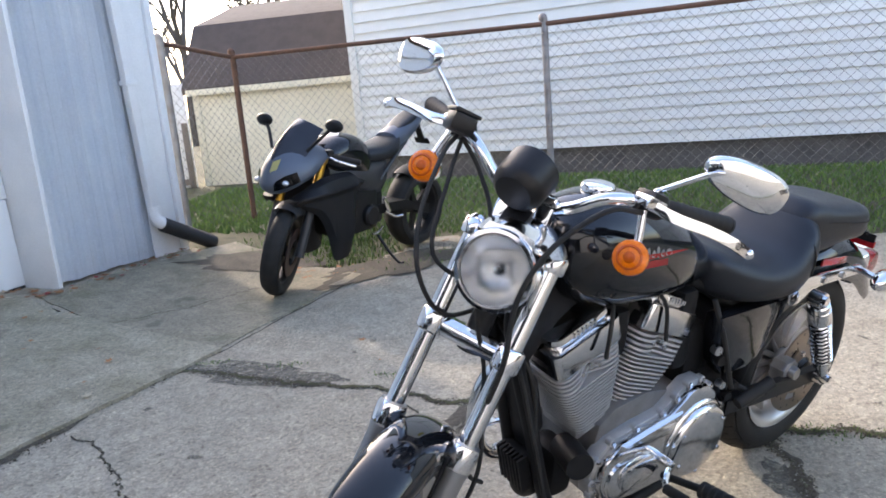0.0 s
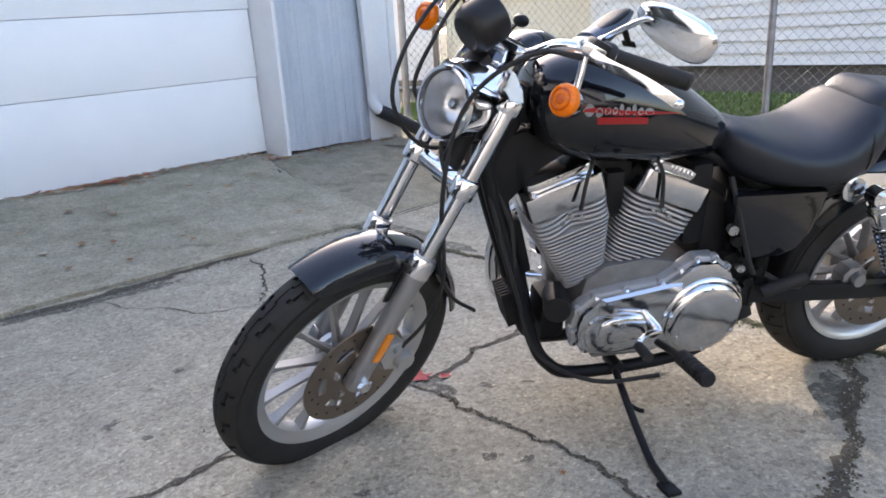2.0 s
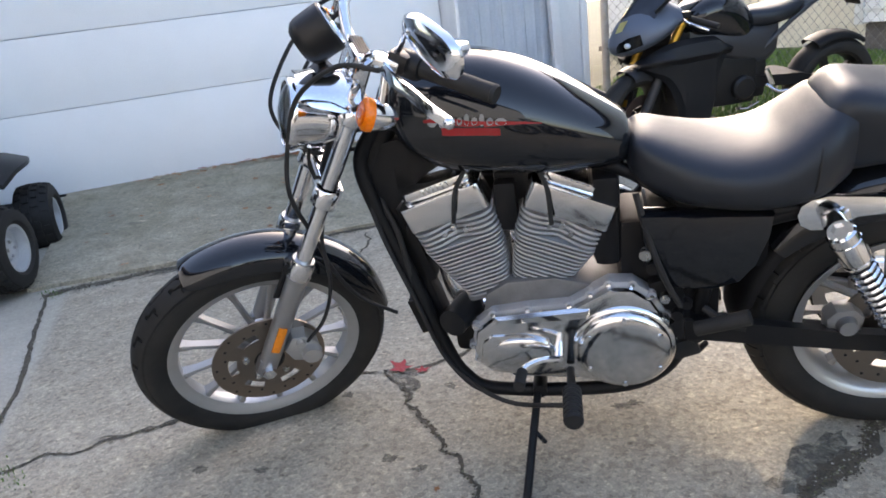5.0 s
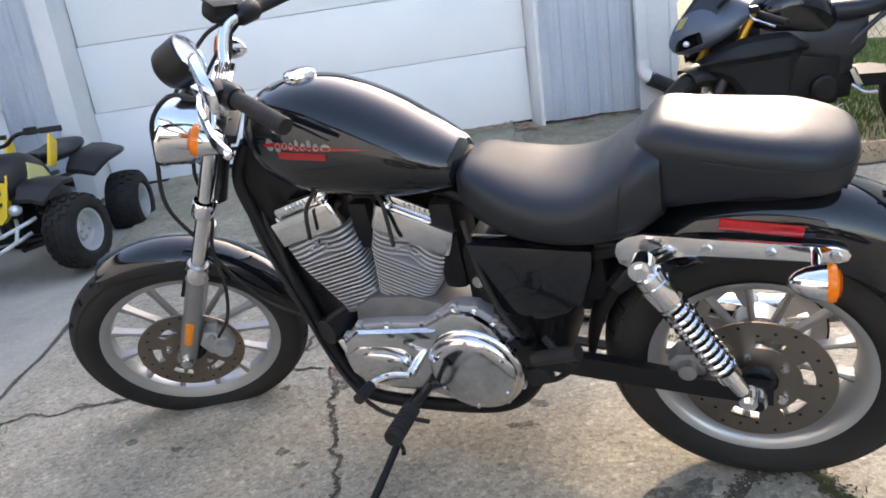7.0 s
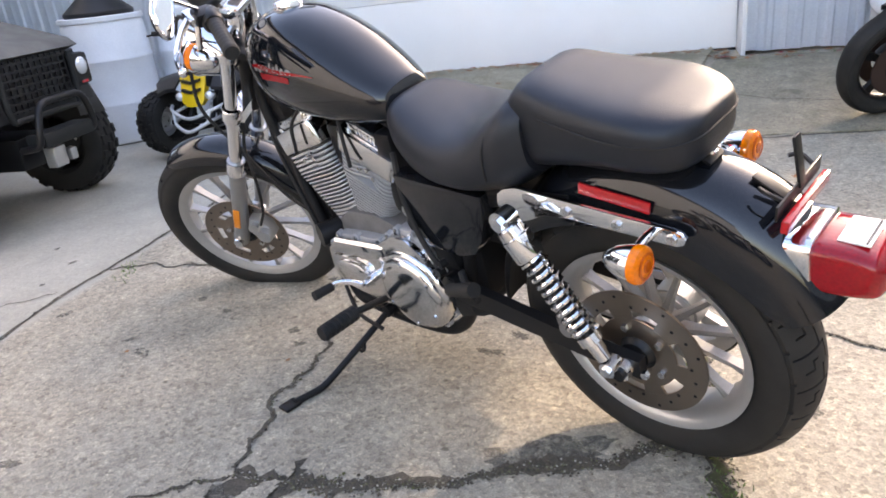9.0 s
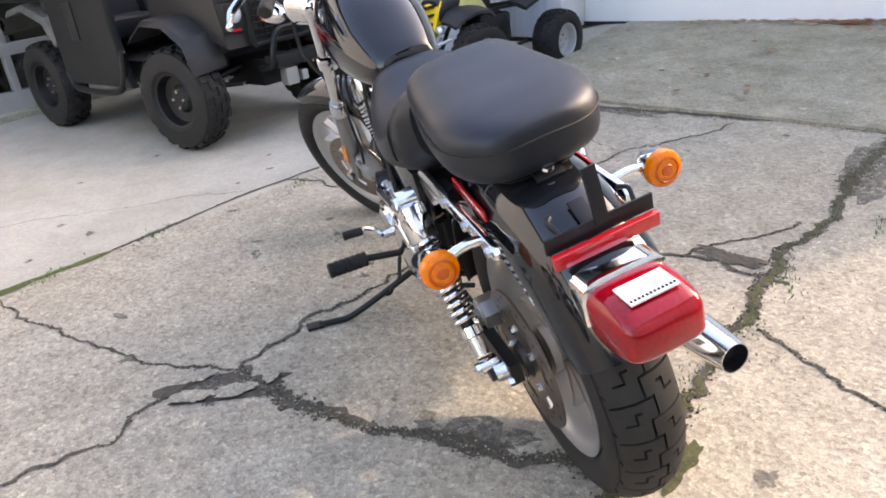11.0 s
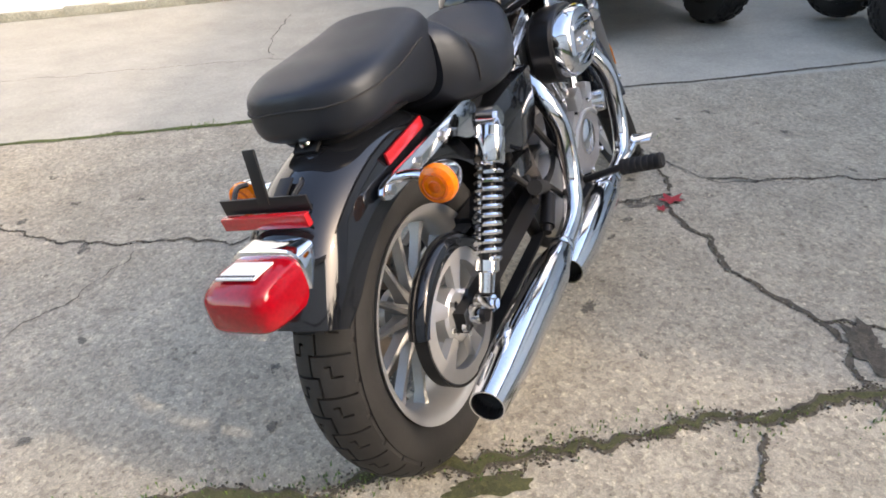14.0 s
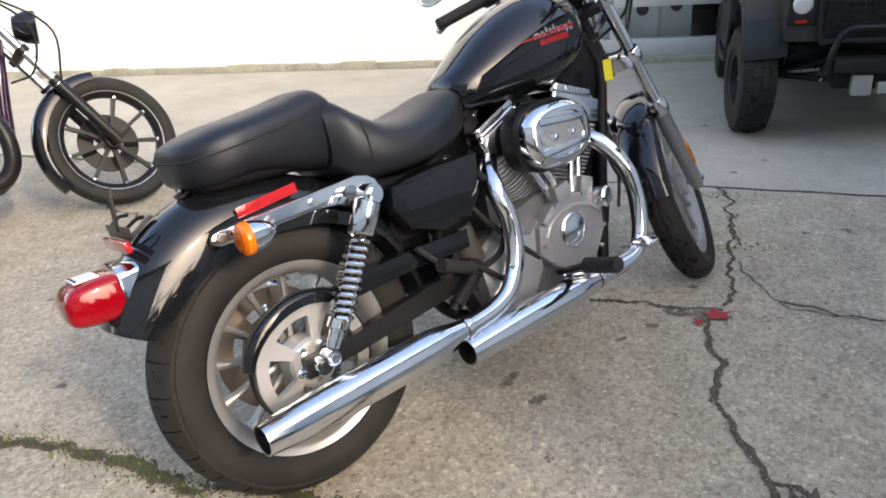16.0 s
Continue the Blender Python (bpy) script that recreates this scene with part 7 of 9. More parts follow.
def sport_motorcycle():
    # x forward from the rear contact, y left, z up; wheelbase 1.41
    m = pose(-0.26, 5.725, 0.062, -7, 1.4, 238)
    root = thing("sport_motorcycle", m, "matte black sport motorcycle on its side stand", "motorcycle")

    def p(name, bm, material, label="", parent=root, sharp=38):
        return part(name, bm, material, parent, label, sharp)

    R = 0.30
    rw = road_wheel(root, "rear_wheel", pose(0, 0, R), 0.315, 0.095, 0.075, 0.215, 5, SATIN, 48, 0.026)
    FK = pose(1.40, 0, R, 0, -24, 0) @ pose(0, 0, 0, 0, 0, 30)
    fw = road_wheel(root, "front_wheel", FK, R, 0.06, 0.055, 0.215, 5, SATIN, 48, 0.022)
    for s in (-1, 1):
        bm = B()
        lathe(bm, [(0.085, 0.058 * s), (0.155, 0.058 * s), (0.155, 0.064 * s), (0.085, 0.064 * s)], (0, 0, 0), (0, 1, 0), 40, True)
        part("brake_disc", bm, BRONZE, fw)
        bm = B()
        cyl(bm, (0, 0.105 * s, -0.02), (0, 0.105 * s, 0.30), 0.030, 0.030, 18)
        f = p("fork_leg", bm, MATTE, "black fork leg")
        f.matrix_basis = FK
        bm = B()
        cyl(bm, (0, 0.105 * s, 0.28), (0, 0.105 * s, 0.62), 0.026, 0.026, 18)
        part("gold_tube", bm, GOLD, f, "gold fork tube")
        bm = B()
        box(bm, (-0.045, 0.085 * s, 0.06), (0.05, 0.035, 0.11), bevel=0.01)
        part("caliper", bm, GOLD, f)
    bm = B()
    fender(bm, (0, 0, 0), [(50, 0.322, 0.075, 0.05), (80, 0.325, 0.085, 0.075), (115, 0.322, 0.085, 0.08), (150, 0.318, 0.075, 0.05)], 0.08, 0.07, 0.004, 24)
    f = p("front_fender", bm, MATTE, "black front mudguard")
    f.matrix_basis = FK
    # nose fairing: a peaked prow with a sunk lamp on each side
    bm = B()
    superloft(bm, dense([(1.525, 0.685, 0.715, 0.015, 0.5), (1.50, 0.650, 0.775, 0.065, 0.35), (1.44, 0.630, 0.855, 0.125, 0.3), (1.34, 0.650, 0.925, 0.170, 0.3), (1.22, 0.700, 0.950, 0.185, 0.35), (1.12, 0.770, 0.905, 0.165, 0.5)], 5), 32, 1.75)
    nose = p("nose_fairing", bm, GUNMETAL, "blue-black nose fairing", sharp=50)
    nose.matrix_basis = pose(0, 0, 0.045)
    for s in (-1, 1):
        bm = B()
        skin(bm, [[(x, y * s, z) for x, y, z in row] for row in (((1.505, 0.062, 0.70), (1.495, 0.075, 0.725), (1.46, 0.115, 0.755), (1.40, 0.160, 0.775)), ((1.508, 0.066, 0.665), (1.495, 0.088, 0.670), (1.455, 0.130, 0.685), (1.385, 0.172, 0.715)))], False, False)
        bmesh.ops.solidify(bm, geom=bm.faces[:], thickness=0.012)
        lamp = part("headlight_recess", bm, BLACK, nose, "black sunk lamp opening")
        bm = B()
        ball(bm, (1.462, 0.120 * s, 0.712), (0.020, 0.022, 0.017), 14)
        part("lamp_lens", bm, LAMP_CLEAR, lamp)
    bm = B()
    skin(bm, [[(1.498, 0.028, 0.775), (1.470, 0.062, 0.79)], [(1.468, 0.030, 0.835), (1.435, 0.066, 0.85)]], False, False)
    bmesh.ops.solidify(bm, geom=bm.faces[:], thickness=0.012)
    part("sticker", bm, PALE_YELLOW, nose, "pale yellow sticker")
    bm = B()
    rings = []
    for x, z, w in ((1.455, 0.845, 0.115), (1.38, 0.935, 0.145), (1.29, 1.015, 0.145), (1.20, 1.065, 0.115)):
        rings.append([(x - 0.09 * (abs(t) ** 1.5), t * w, z - 0.07 * abs(t) ** 1.6) for t in (-1, -0.75, -0.5, -0.25, 0, 0.25, 0.5, 0.75, 1)])
    skin(bm, rings, False, False)
    bmesh.ops.solidify(bm, geom=bm.faces[:], thickness=0.004)
    p("windscreen", bm, SMOKE, "smoked windscreen", sharp=60).matrix_basis = pose(0, 0, 0.045)
    # side fairings: a narrow ledge above a large curved panel
    cols = dense([(1.40, 0.640, 0.628, 0.616, 0.155), (1.32, 0.690, 0.645, 0.565, 0.205), (1.22, 0.735, 0.655, 0.500, 0.230), (1.15, 0.750, 0.655, 0.360, 0.235), (1.10, 0.752, 0.658, 0.190, 0.232), (1.02, 0.752, 0.660, 0.165, 0.228), (0.92, 0.748, 0.662, 0.200, 0.222), (0.89, 0.735, 0.668, 0.420, 0.212), (0.85, 0.705, 0.665, 0.570, 0.200), (0.81, 0.680, 0.660, 0.640, 0.185)], 3)
    for s in (-1, 1):
        bm = B()
        rings = []
        for x, zt, zc, zb, w in cols:
            h = zc - zb
            rings.append([(x, y * s, z) for y, z in ((w - 0.085, zt), (w - 0.03, zt - 0.25 * (zt - zc)), (w, zc + 0.012), (w, zc), (w - 0.035, zc - 0.03 - 0.02 * h), (w - 0.040, zc - 0.35 * h), (w - 0.045, zc - 0.7 * h), (w - 0.085, zb))])
        skin(bm, rings, False, False)
        bmesh.ops.solidify(bm, geom=bm.faces[:], thickness=0.006)
        p("side_fairing", bm, MATTE, "matte black side fairing", sharp=30)
        bm = B()
        tube(bm, [(1.30, 0.15 * s, 0.93), (1.24, 0.23 * s, 1.02), (1.22, 0.27 * s, 1.06)], 0.011, 8, 4)
        mirror = p("mirror", bm, SATIN, "black mirror on a stalk")
        bm = B()
        ball(bm, (1.21, 0.30 * s, 1.085), (0.030, 0.070, 0.042), 18, (0, 10, 0))
        part("mirror_shell", bm, SATIN, mirror)
        bm = B()
        cyl(bm, (1.08, 0.15 * s, 0.87), (0.99, 0.31 * s, 0.83), 0.017, 0.018, 14)
        hb = p("handlebar", bm, RUBBER, "black clip-on grip")
        bm = B()
        tube(bm, [(1.13, 0.16 * s, 0.88), (1.14, 0.24 * s, 0.86), (1.06, 0.33 * s, 0.82)], 0.0075, 8, 4)
        part("lever", bm, POLISHED, hb, "silver lever")
        bm = B()
        box(bm, (1.11, 0.15 * s, 0.895), (0.05, 0.05, 0.04), bevel=0.008)
        part("switch", bm, SATIN, hb)
        bm = B()
        cyl(bm, (1.115, 0.105 * s, 0.83), (1.085, 0.105 * s, 0.90), 0.027, seg=16)
        part("fork_cap", bm, GOLD, hb)
    # tank, seat, tail
    bm = B()
    superloft(bm, dense([(1.08, 0.80, 0.88, 0.09, 0.4), (1.02, 0.74, 0.935, 0.145, 0.5), (0.92, 0.70, 0.980, 0.17, 0.6), (0.80, 0.66, 0.975, 0.172, 0.6), (0.71, 0.64, 0.93, 0.15, 0.55), (0.64, 0.65, 0.86, 0.11, 0.5)], 4), 28, 2.6)
    p("fuel_tank", bm, BLACK, "black fuel tank")
    bm = B()
    superloft(bm, dense([(0.66, 0.74, 0.86, 0.10, 0.5), (0.50, 0.745, 0.865, 0.145, 0.5), (0.36, 0.775, 0.89, 0.135, 0.5), (0.28, 0.81, 0.94, 0.09, 0.5)], 4), 24, 3)
    p("rider_seat", bm, VINYL, "black rider seat")
    bm = B()
    superloft(bm, dense([(0.34, 0.70, 0.87, 0.11, 0.5), (0.20, 0.77, 0.925, 0.105, 0.5), (0.04, 0.86, 0.975, 0.085, 0.5), (-0.06, 0.925, 1.00, 0.05, 0.5), (-0.11, 0.965, 1.00, 0.02, 0.5)], 4), 24, 2.6)
    p("tail_section", bm, GUNMETAL, "pointed dark tail section").matrix_basis = pose(0, 0, 0.055)
    bm = B()
    superloft(bm, dense([(0.28, 0.865, 0.89, 0.06, 0.5), (0.15, 0.905, 0.955, 0.085, 0.5), (0.02, 0.955, 1.005, 0.075, 0.5), (-0.06, 0.985, 1.015, 0.04, 0.5)], 4), 20, 3)
    p("pillion_pad", bm, VINYL).matrix_basis = pose(0, 0, 0.055)
    bm = B()
    skin(bm, [[(x, y * w, z + dz) for y, dz in ((-1, -0.035), (1, -0.035), (1, 0.035), (-1, 0.035))] for x, z, w in ((0.62, 0.42, 0.12), (0.30, 0.40, 0.14), (0.0, 0.31, 0.145))])
    p("swingarm", bm, FRAME_BLACK)
    bm = B()
    superloft(bm, dense([(1.05, 0.66, 0.82, 0.10, 0.5), (0.90, 0.60, 0.80, 0.150, 0.5), (0.72, 0.54, 0.78, 0.150, 0.5), (0.56, 0.50, 0.78, 0.125, 0.5), (0.46, 0.56, 0.80, 0.10, 0.5)], 3), 20, 3)
    for s in (-1, 1):
        tube(bm, [(0.56, 0.11 * s, 0.62), (0.40, 0.12 * s, 0.76), (0.22, 0.09 * s, 0.86)], 0.016, 8, 3)
    p("main_frame", bm, MATTE, "black frame spar and subframe")
    bm = B()
    box(bm, (0.80, 0, 0.45), (0.40, 0.26, 0.32), bevel=0.04)
    lathe(bm, [(0.0, 0.17), (0.06, 0.168), (0.075, 0.155), (0.078, 0.10)], (0.70, 0, 0.40), (0, 1, 0), 24)
    box(bm, (0.60, 0, 0.44), (0.16, 0.22, 0.26), bevel=0.04)
    p("engine", bm, SATIN, "black engine block")
    bm = B()
    tube(bm, [(0.55, 0.15, 0.40), (0.50, 0.20, 0.36), (0.44, 0.22, 0.36)], 0.010, 8, 4)
    box(bm, (0.53, 0.150, 0.44), (0.035, 0.012, 0.12), bevel=0.004, rot=(0, 25, 0))
    tube(bm, [(0.60, 0.16, 0.30), (0.70, 0.19, 0.28), (0.76, 0.20, 0.29)], 0.008, 8, 4)
    p("foot_control", bm, ALU_CLEAR, "silver rearset foot control")
    bm = B()
    tube(bm, [(0.62, 0.13, 0.24), (0.60, 0.22, 0.12), (0.57, 0.285, 0.045), (0.55, 0.31, 0.048)], 0.010, 8, 4)
    p("side_stand", bm, SATIN)
    bm = B()
    fender(bm, (0, 0, R), [(60, 0.345, 0.09, 0.05), (90, 0.345, 0.09, 0.05), (125, 0.34, 0.08, 0.04)], 0.08, 0.05, 0.004, 16)
    p("rear_hugger", bm, FRAME_BLACK)
    bm = B()
    box(bm, (-0.07, 0, 0.88), (0.02, 0.05, 0.16), rot=(0, 28, 0), bevel=0.004)
    box(bm, (-0.11, 0, 0.81), (0.01, 0.13, 0.05), rot=(0, 28, 0), bevel=0.003)
    p("plate_holder", bm, SATIN, "black plate holder")


sport_motorcycle()


def knob_tyre(bm, R, half, rim_r):
    prof = [(rim_r, -half * 0.8), (rim_r + 0.02, -half), (R - 0.04, -half), (R - 0.015, -half * 0.9), (R - 0.004, -half * 0.55), (R, 0), (R - 0.004, half * 0.55), (R - 0.015, half * 0.9), (R - 0.04, half), (rim_r + 0.02, half), (rim_r, half * 0.8)]
    lathe(bm, prof, (0, 0, 0), (0, 1, 0), 40, True)


def knobs_on(bm, R, half, knobs, rows=4, h=0.012):
    for k in range(knobs):
        for r in range(rows):
            u = (r + 0.5) / rows * 2 - 1
            th = 2 * math.pi * (k + (0.5 if r % 2 else 0)) / knobs
            m = Matrix.Rotation(-th, 4, "Y") @ pose(R - 0.012 * abs(u) ** 2, u * half * 0.86, 0, 0, 0, 18 * u)
            bmesh.ops.create_cube(bm, size=1.0, matrix=m @ Matrix.Diagonal((h * 2, half * 2 / rows * 0.62, 2 * math.pi * R / knobs * 0.58, 1)))


def quad_wheel(parent, name, m, R, half, rim_r, knobs, rim_mat, rows=4, h=0.008):
    bm = B()
    w = half * 0.85
    lathe(bm, [(rim_r + 0.004, w), (rim_r - 0.008, w * 0.96), (rim_r * 0.86, w * 0.35), (rim_r * 0.55, w * 0.25), (rim_r * 0.42, w * 0.5), (0.0, w * 0.52)], (0, 0, 0), (0, 1, 0), 36)
    lathe(bm, [(rim_r + 0.004, w), (rim_r + 0.004, -w)], (0, 0, 0), (0, 1, 0), 36)
    rim = part(name, bm, rim_mat, parent, "stamped steel wheel")
    rim.matrix_basis = m
    bm = B()
    cyl(bm, (rim_r * 0.3, w * 0.5, 0), (rim_r * 0.3, w * 0.68, 0), 0.009, seg=6)
    nut = part("lug_nut", bm, BOLT, rim)
    for k in range(1, 4):
        again(nut, pose(0, 0, 0, 0, 90 * k, 0))
    bm = B()
    knob_tyre(bm, R, half, rim_r)
    part("tyre", bm, TYRE, rim, "knobbly black tyre", sharp=30)
    bm = B()
    knobs_on(bm, R, half, knobs, rows, h)
    tagged(part("tread", bm, TYRE, rim, sharp=30), kind="stuff")
    return rim


def quad():
    # x forward from the middle of the front axle
    g = 0.022
    root = thing("quad_bike", pose(-2.335, 0.855, g, 0, -3.3, -24.5), "small yellow and black quad bike", "quad bike")

    def p(name, bm, material, label="", parent=root, sharp=38):
        return part(name, bm, material, parent, label, sharp)

    for x, s, R, half in ((0, 1, 0.20, 0.085), (0, -1, 0.20, 0.085), (-0.86, 1, 0.205, 0.10), (-0.86, -1, 0.205, 0.10)):
        quad_wheel(root, "wheel", pose(x, 0.335 * s, R + 0.006, 0, 0, (0 if s > 0 else 180) - (12 if x == 0 else 0)), R, half, 0.112, 22, SILVER_TUBE)
    bm = B()
    for x in (0.0, -0.86):
        cyl(bm, (x, -0.30, 0.2), (x, 0.30, 0.2), 0.016, seg=12)
    for s in (-1, 1):
        tube(bm, [(0.08, 0.10 * s, 0.20), (0.0, 0.24 * s, 0.19)], 0.012, 8, 1)
        tube(bm, [(-0.10, 0.10 * s, 0.22), (0.0, 0.24 * s, 0.20)], 0.012, 8, 1)
        tube(bm, [(0.12, 0.09 * s, 0.16), (-0.3, 0.11 * s, 0.15), (-0.80, 0.10 * s, 0.20)], 0.014, 8, 4)
        tube(bm, [(0.12, 0.08 * s, 0.22), (-0.05, 0.08 * s, 0.45), (-0.35, 0.09 * s, 0.46), (-0.9, 0.09 * s, 0.47)], 0.014, 8, 4)
    p("frame", bm, SATIN)
    for s in (-1, 1):
        bm = B()
        a, b = Vector((-0.04, 0.13 * s, 0.42)), Vector((0.0, 0.24 * s, 0.22))
        cyl(bm, a, b, 0.012, seg=10)
        x, y, z = basis(b - a)
        pts = [a.lerp(b, 0.08 + 0.84 * k / 70) + 0.024 * (math.cos(k * 0.63) * x + math.sin(k * 0.63) * y) for k in range(71)]
        tube(bm, pts, 0.005, 6, 1)
        p("shock_absorber", bm, SATIN)
    # bumper
    bm = B()
    for z, w, f in ((0.30, 0.19, 0.19), (0.225, 0.15, 0.22)):
        tube(bm, [(0.12, -w, z + 0.02), (f, -w * 0.75, z - 0.005), (f + 0.045, 0, z - 0.05), (f, w * 0.75, z - 0.005), (0.12, w, z + 0.02)], 0.011, 10, 5)
    for s in (-1, 1):
        tube(bm, [(0.20, 0.13 * s, 0.30), (0.22, 0.115 * s, 0.225)], 0.010, 8, 1)
        tube(bm, [(0.10, 0.08 * s, 0.32), (0.18, 0.12 * s, 0.29)], 0.010, 8, 1)
    p("bumper", bm, SILVER_TUBE, "silver tube bumper")
    # nose with slots
    bm = B()
    skin(bm, [[(x + 0.012, -w, z), (x + 0.03, 0, z), (x + 0.012, w, z), (x - 0.05, w * 0.9, z), (x - 0.05, -w * 0.9, z)] for x, w, z in ((0.16, 0.045, 0.315), (0.155, 0.075, 0.345), (0.105, 0.095, 0.52), (0.08, 0.09, 0.555))])
    ns = p("nose_plate", bm, YELLOW, "yellow slotted nose plate")
    bm = B()
    for k in range(3):
        z = 0.395 + 0.055 * k
        x = 0.178 - 0.22 * (z - 0.345)
        plate(bm, [(-0.062, z + 0.012), (0.0, z - 0.004), (0.062, z + 0.012), (0.062, z + 0.030), (0.0, z + 0.014), (-0.062, z + 0.030)], x - 0.02, x + 0.012, 0.0, axes="yz")
    part("slot", bm, QUAD_BLACK, ns)
    bm = B()
    superloft(bm, dense([(0.12, 0.40, 0.56, 0.09, 0.5), (0.0, 0.42, 0.63, 0.13, 0.5), (-0.14, 0.44, 0.66, 0.14, 0.5), (-0.30, 0.44, 0.62, 0.11, 0.5), (-0.40, 0.45, 0.56, 0.09, 0.5)], 4), 20, 2.8)
    p("front_body", bm, QUAD_BLACK, "black front bodywork")
    for s in (-1, 1):
        bm = B()
        rings = []
        for x, z, y0, y1 in ((0.15, 0.40, 0.13, 0.26), (0.09, 0.455, 0.12, 0.30), (0.0, 0.485, 0.12, 0.325), (-0.12, 0.485, 0.12, 0.325), (-0.22, 0.44, 0.12, 0.28)):
            rings.append([(x, y0 * s, z + 0.03), (x, (y0 + y1) / 2 * s, z + 0.025), (x, y1 * s, z), (x, y1 * s, z - 0.02), (x, (y0 + y1) / 2 * s, z + 0.005), (x, y0 * s, z + 0.01)])
        skin(bm, rings)
        p("front_fender", bm, QUAD_BLACK, "black plastic mudguard")
        bm = B()
        rings = []
        for x, z, y0, y1 in ((-0.58, 0.46, 0.10, 0.26), (-0.68, 0.53, 0.10, 0.32), (-0.84, 0.56, 0.10, 0.35), (-0.98, 0.57, 0.10, 0.33), (-1.05, 0.58, 0.11, 0.28)):
            rings.append([(x, y0 * s, z + 0.04), (x, (y0 + y1) / 2 * s, z + 0.03), (x, y1 * s, z), (x, y1 * s, z - 0.025), (x, (y0 + y1) / 2 * s, z), (x, y0 * s, z + 0.015)])
        skin(bm, rings)
        p("rear_fender", bm, QUAD_BLACK, "black plastic mudguard")
        bm = B()
        plate(bm, [(-0.02, 0.50), (-0.10, 0.47), (-0.30, 0.48), (-0.22, 0.56), (-0.06, 0.60)], 0.128 * s, 0.142 * s, 0.004)
        p("side_panel", bm, PALE_YELLOW, "pale yellow side graphic")
        bm = B()
        plate(bm, [(-0.33, 0.55), (-0.42, 0.54), (-0.50, 0.68), (-0.43, 0.73)], 0.112 * s, 0.130 * s, 0.004)
        p("side_panel", bm, YELLOW, "yellow side panel")
        bm = B()
        cyl(bm, (-0.02, 0.26 * s, 0.755), (-0.06, 0.36 * s, 0.755), 0.016, seg=12)
        tube(bm, [(0.02, 0.24 * s, 0.755), (0.03, 0.30 * s, 0.75), (-0.01, 0.37 * s, 0.745)], 0.006, 8, 4)
        box(bm, (-0.01, 0.22 * s, 0.76), (0.04, 0.06, 0.04), bevel=0.008)
        p("grip", bm, RUBBER, "black grip and lever")
        bm = B()
        ball(bm, (0.13, 0.105 * s, 0.375), (0.035, 0.035, 0.03), 16)
        p("headlight", bm, LAMP_CLEAR, "clear headlight")
    bm = B()
    tube(bm, [(-0.05, -0.30, 0.755), (-0.03, -0.14, 0.75), (-0.03, -0.06, 0.70), (-0.03, 0.06, 0.70), (-0.03, 0.14, 0.75), (-0.05, 0.30, 0.755)], 0.011, 10, 5)
    box(bm, (-0.03, 0, 0.745), (0.03, 0.16, 0.025), bevel=0.006)
    cyl(bm, (0.02, 0, 0.5), (-0.03, 0, 0.71), 0.018, seg=12)
    p("handlebar", bm, SATIN, "black handlebar with crossbar")
    bm = B()
    superloft(bm, dense([(-0.36, 0.56, 0.63, 0.07, 0.5), (-0.50, 0.55, 0.635, 0.10, 0.5), (-0.72, 0.56, 0.65, 0.115, 0.5), (-0.92, 0.60, 0.68, 0.11, 0.5), (-1.0, 0.63, 0.67, 0.08, 0.5)], 4), 20, 3)
    p("seat", bm, VINYL, "black seat")
    bm = B()
    box(bm, (-0.45, 0, 0.30), (0.34, 0.20, 0.26), bevel=0.03)
    p("engine", bm, SATIN)


quad()


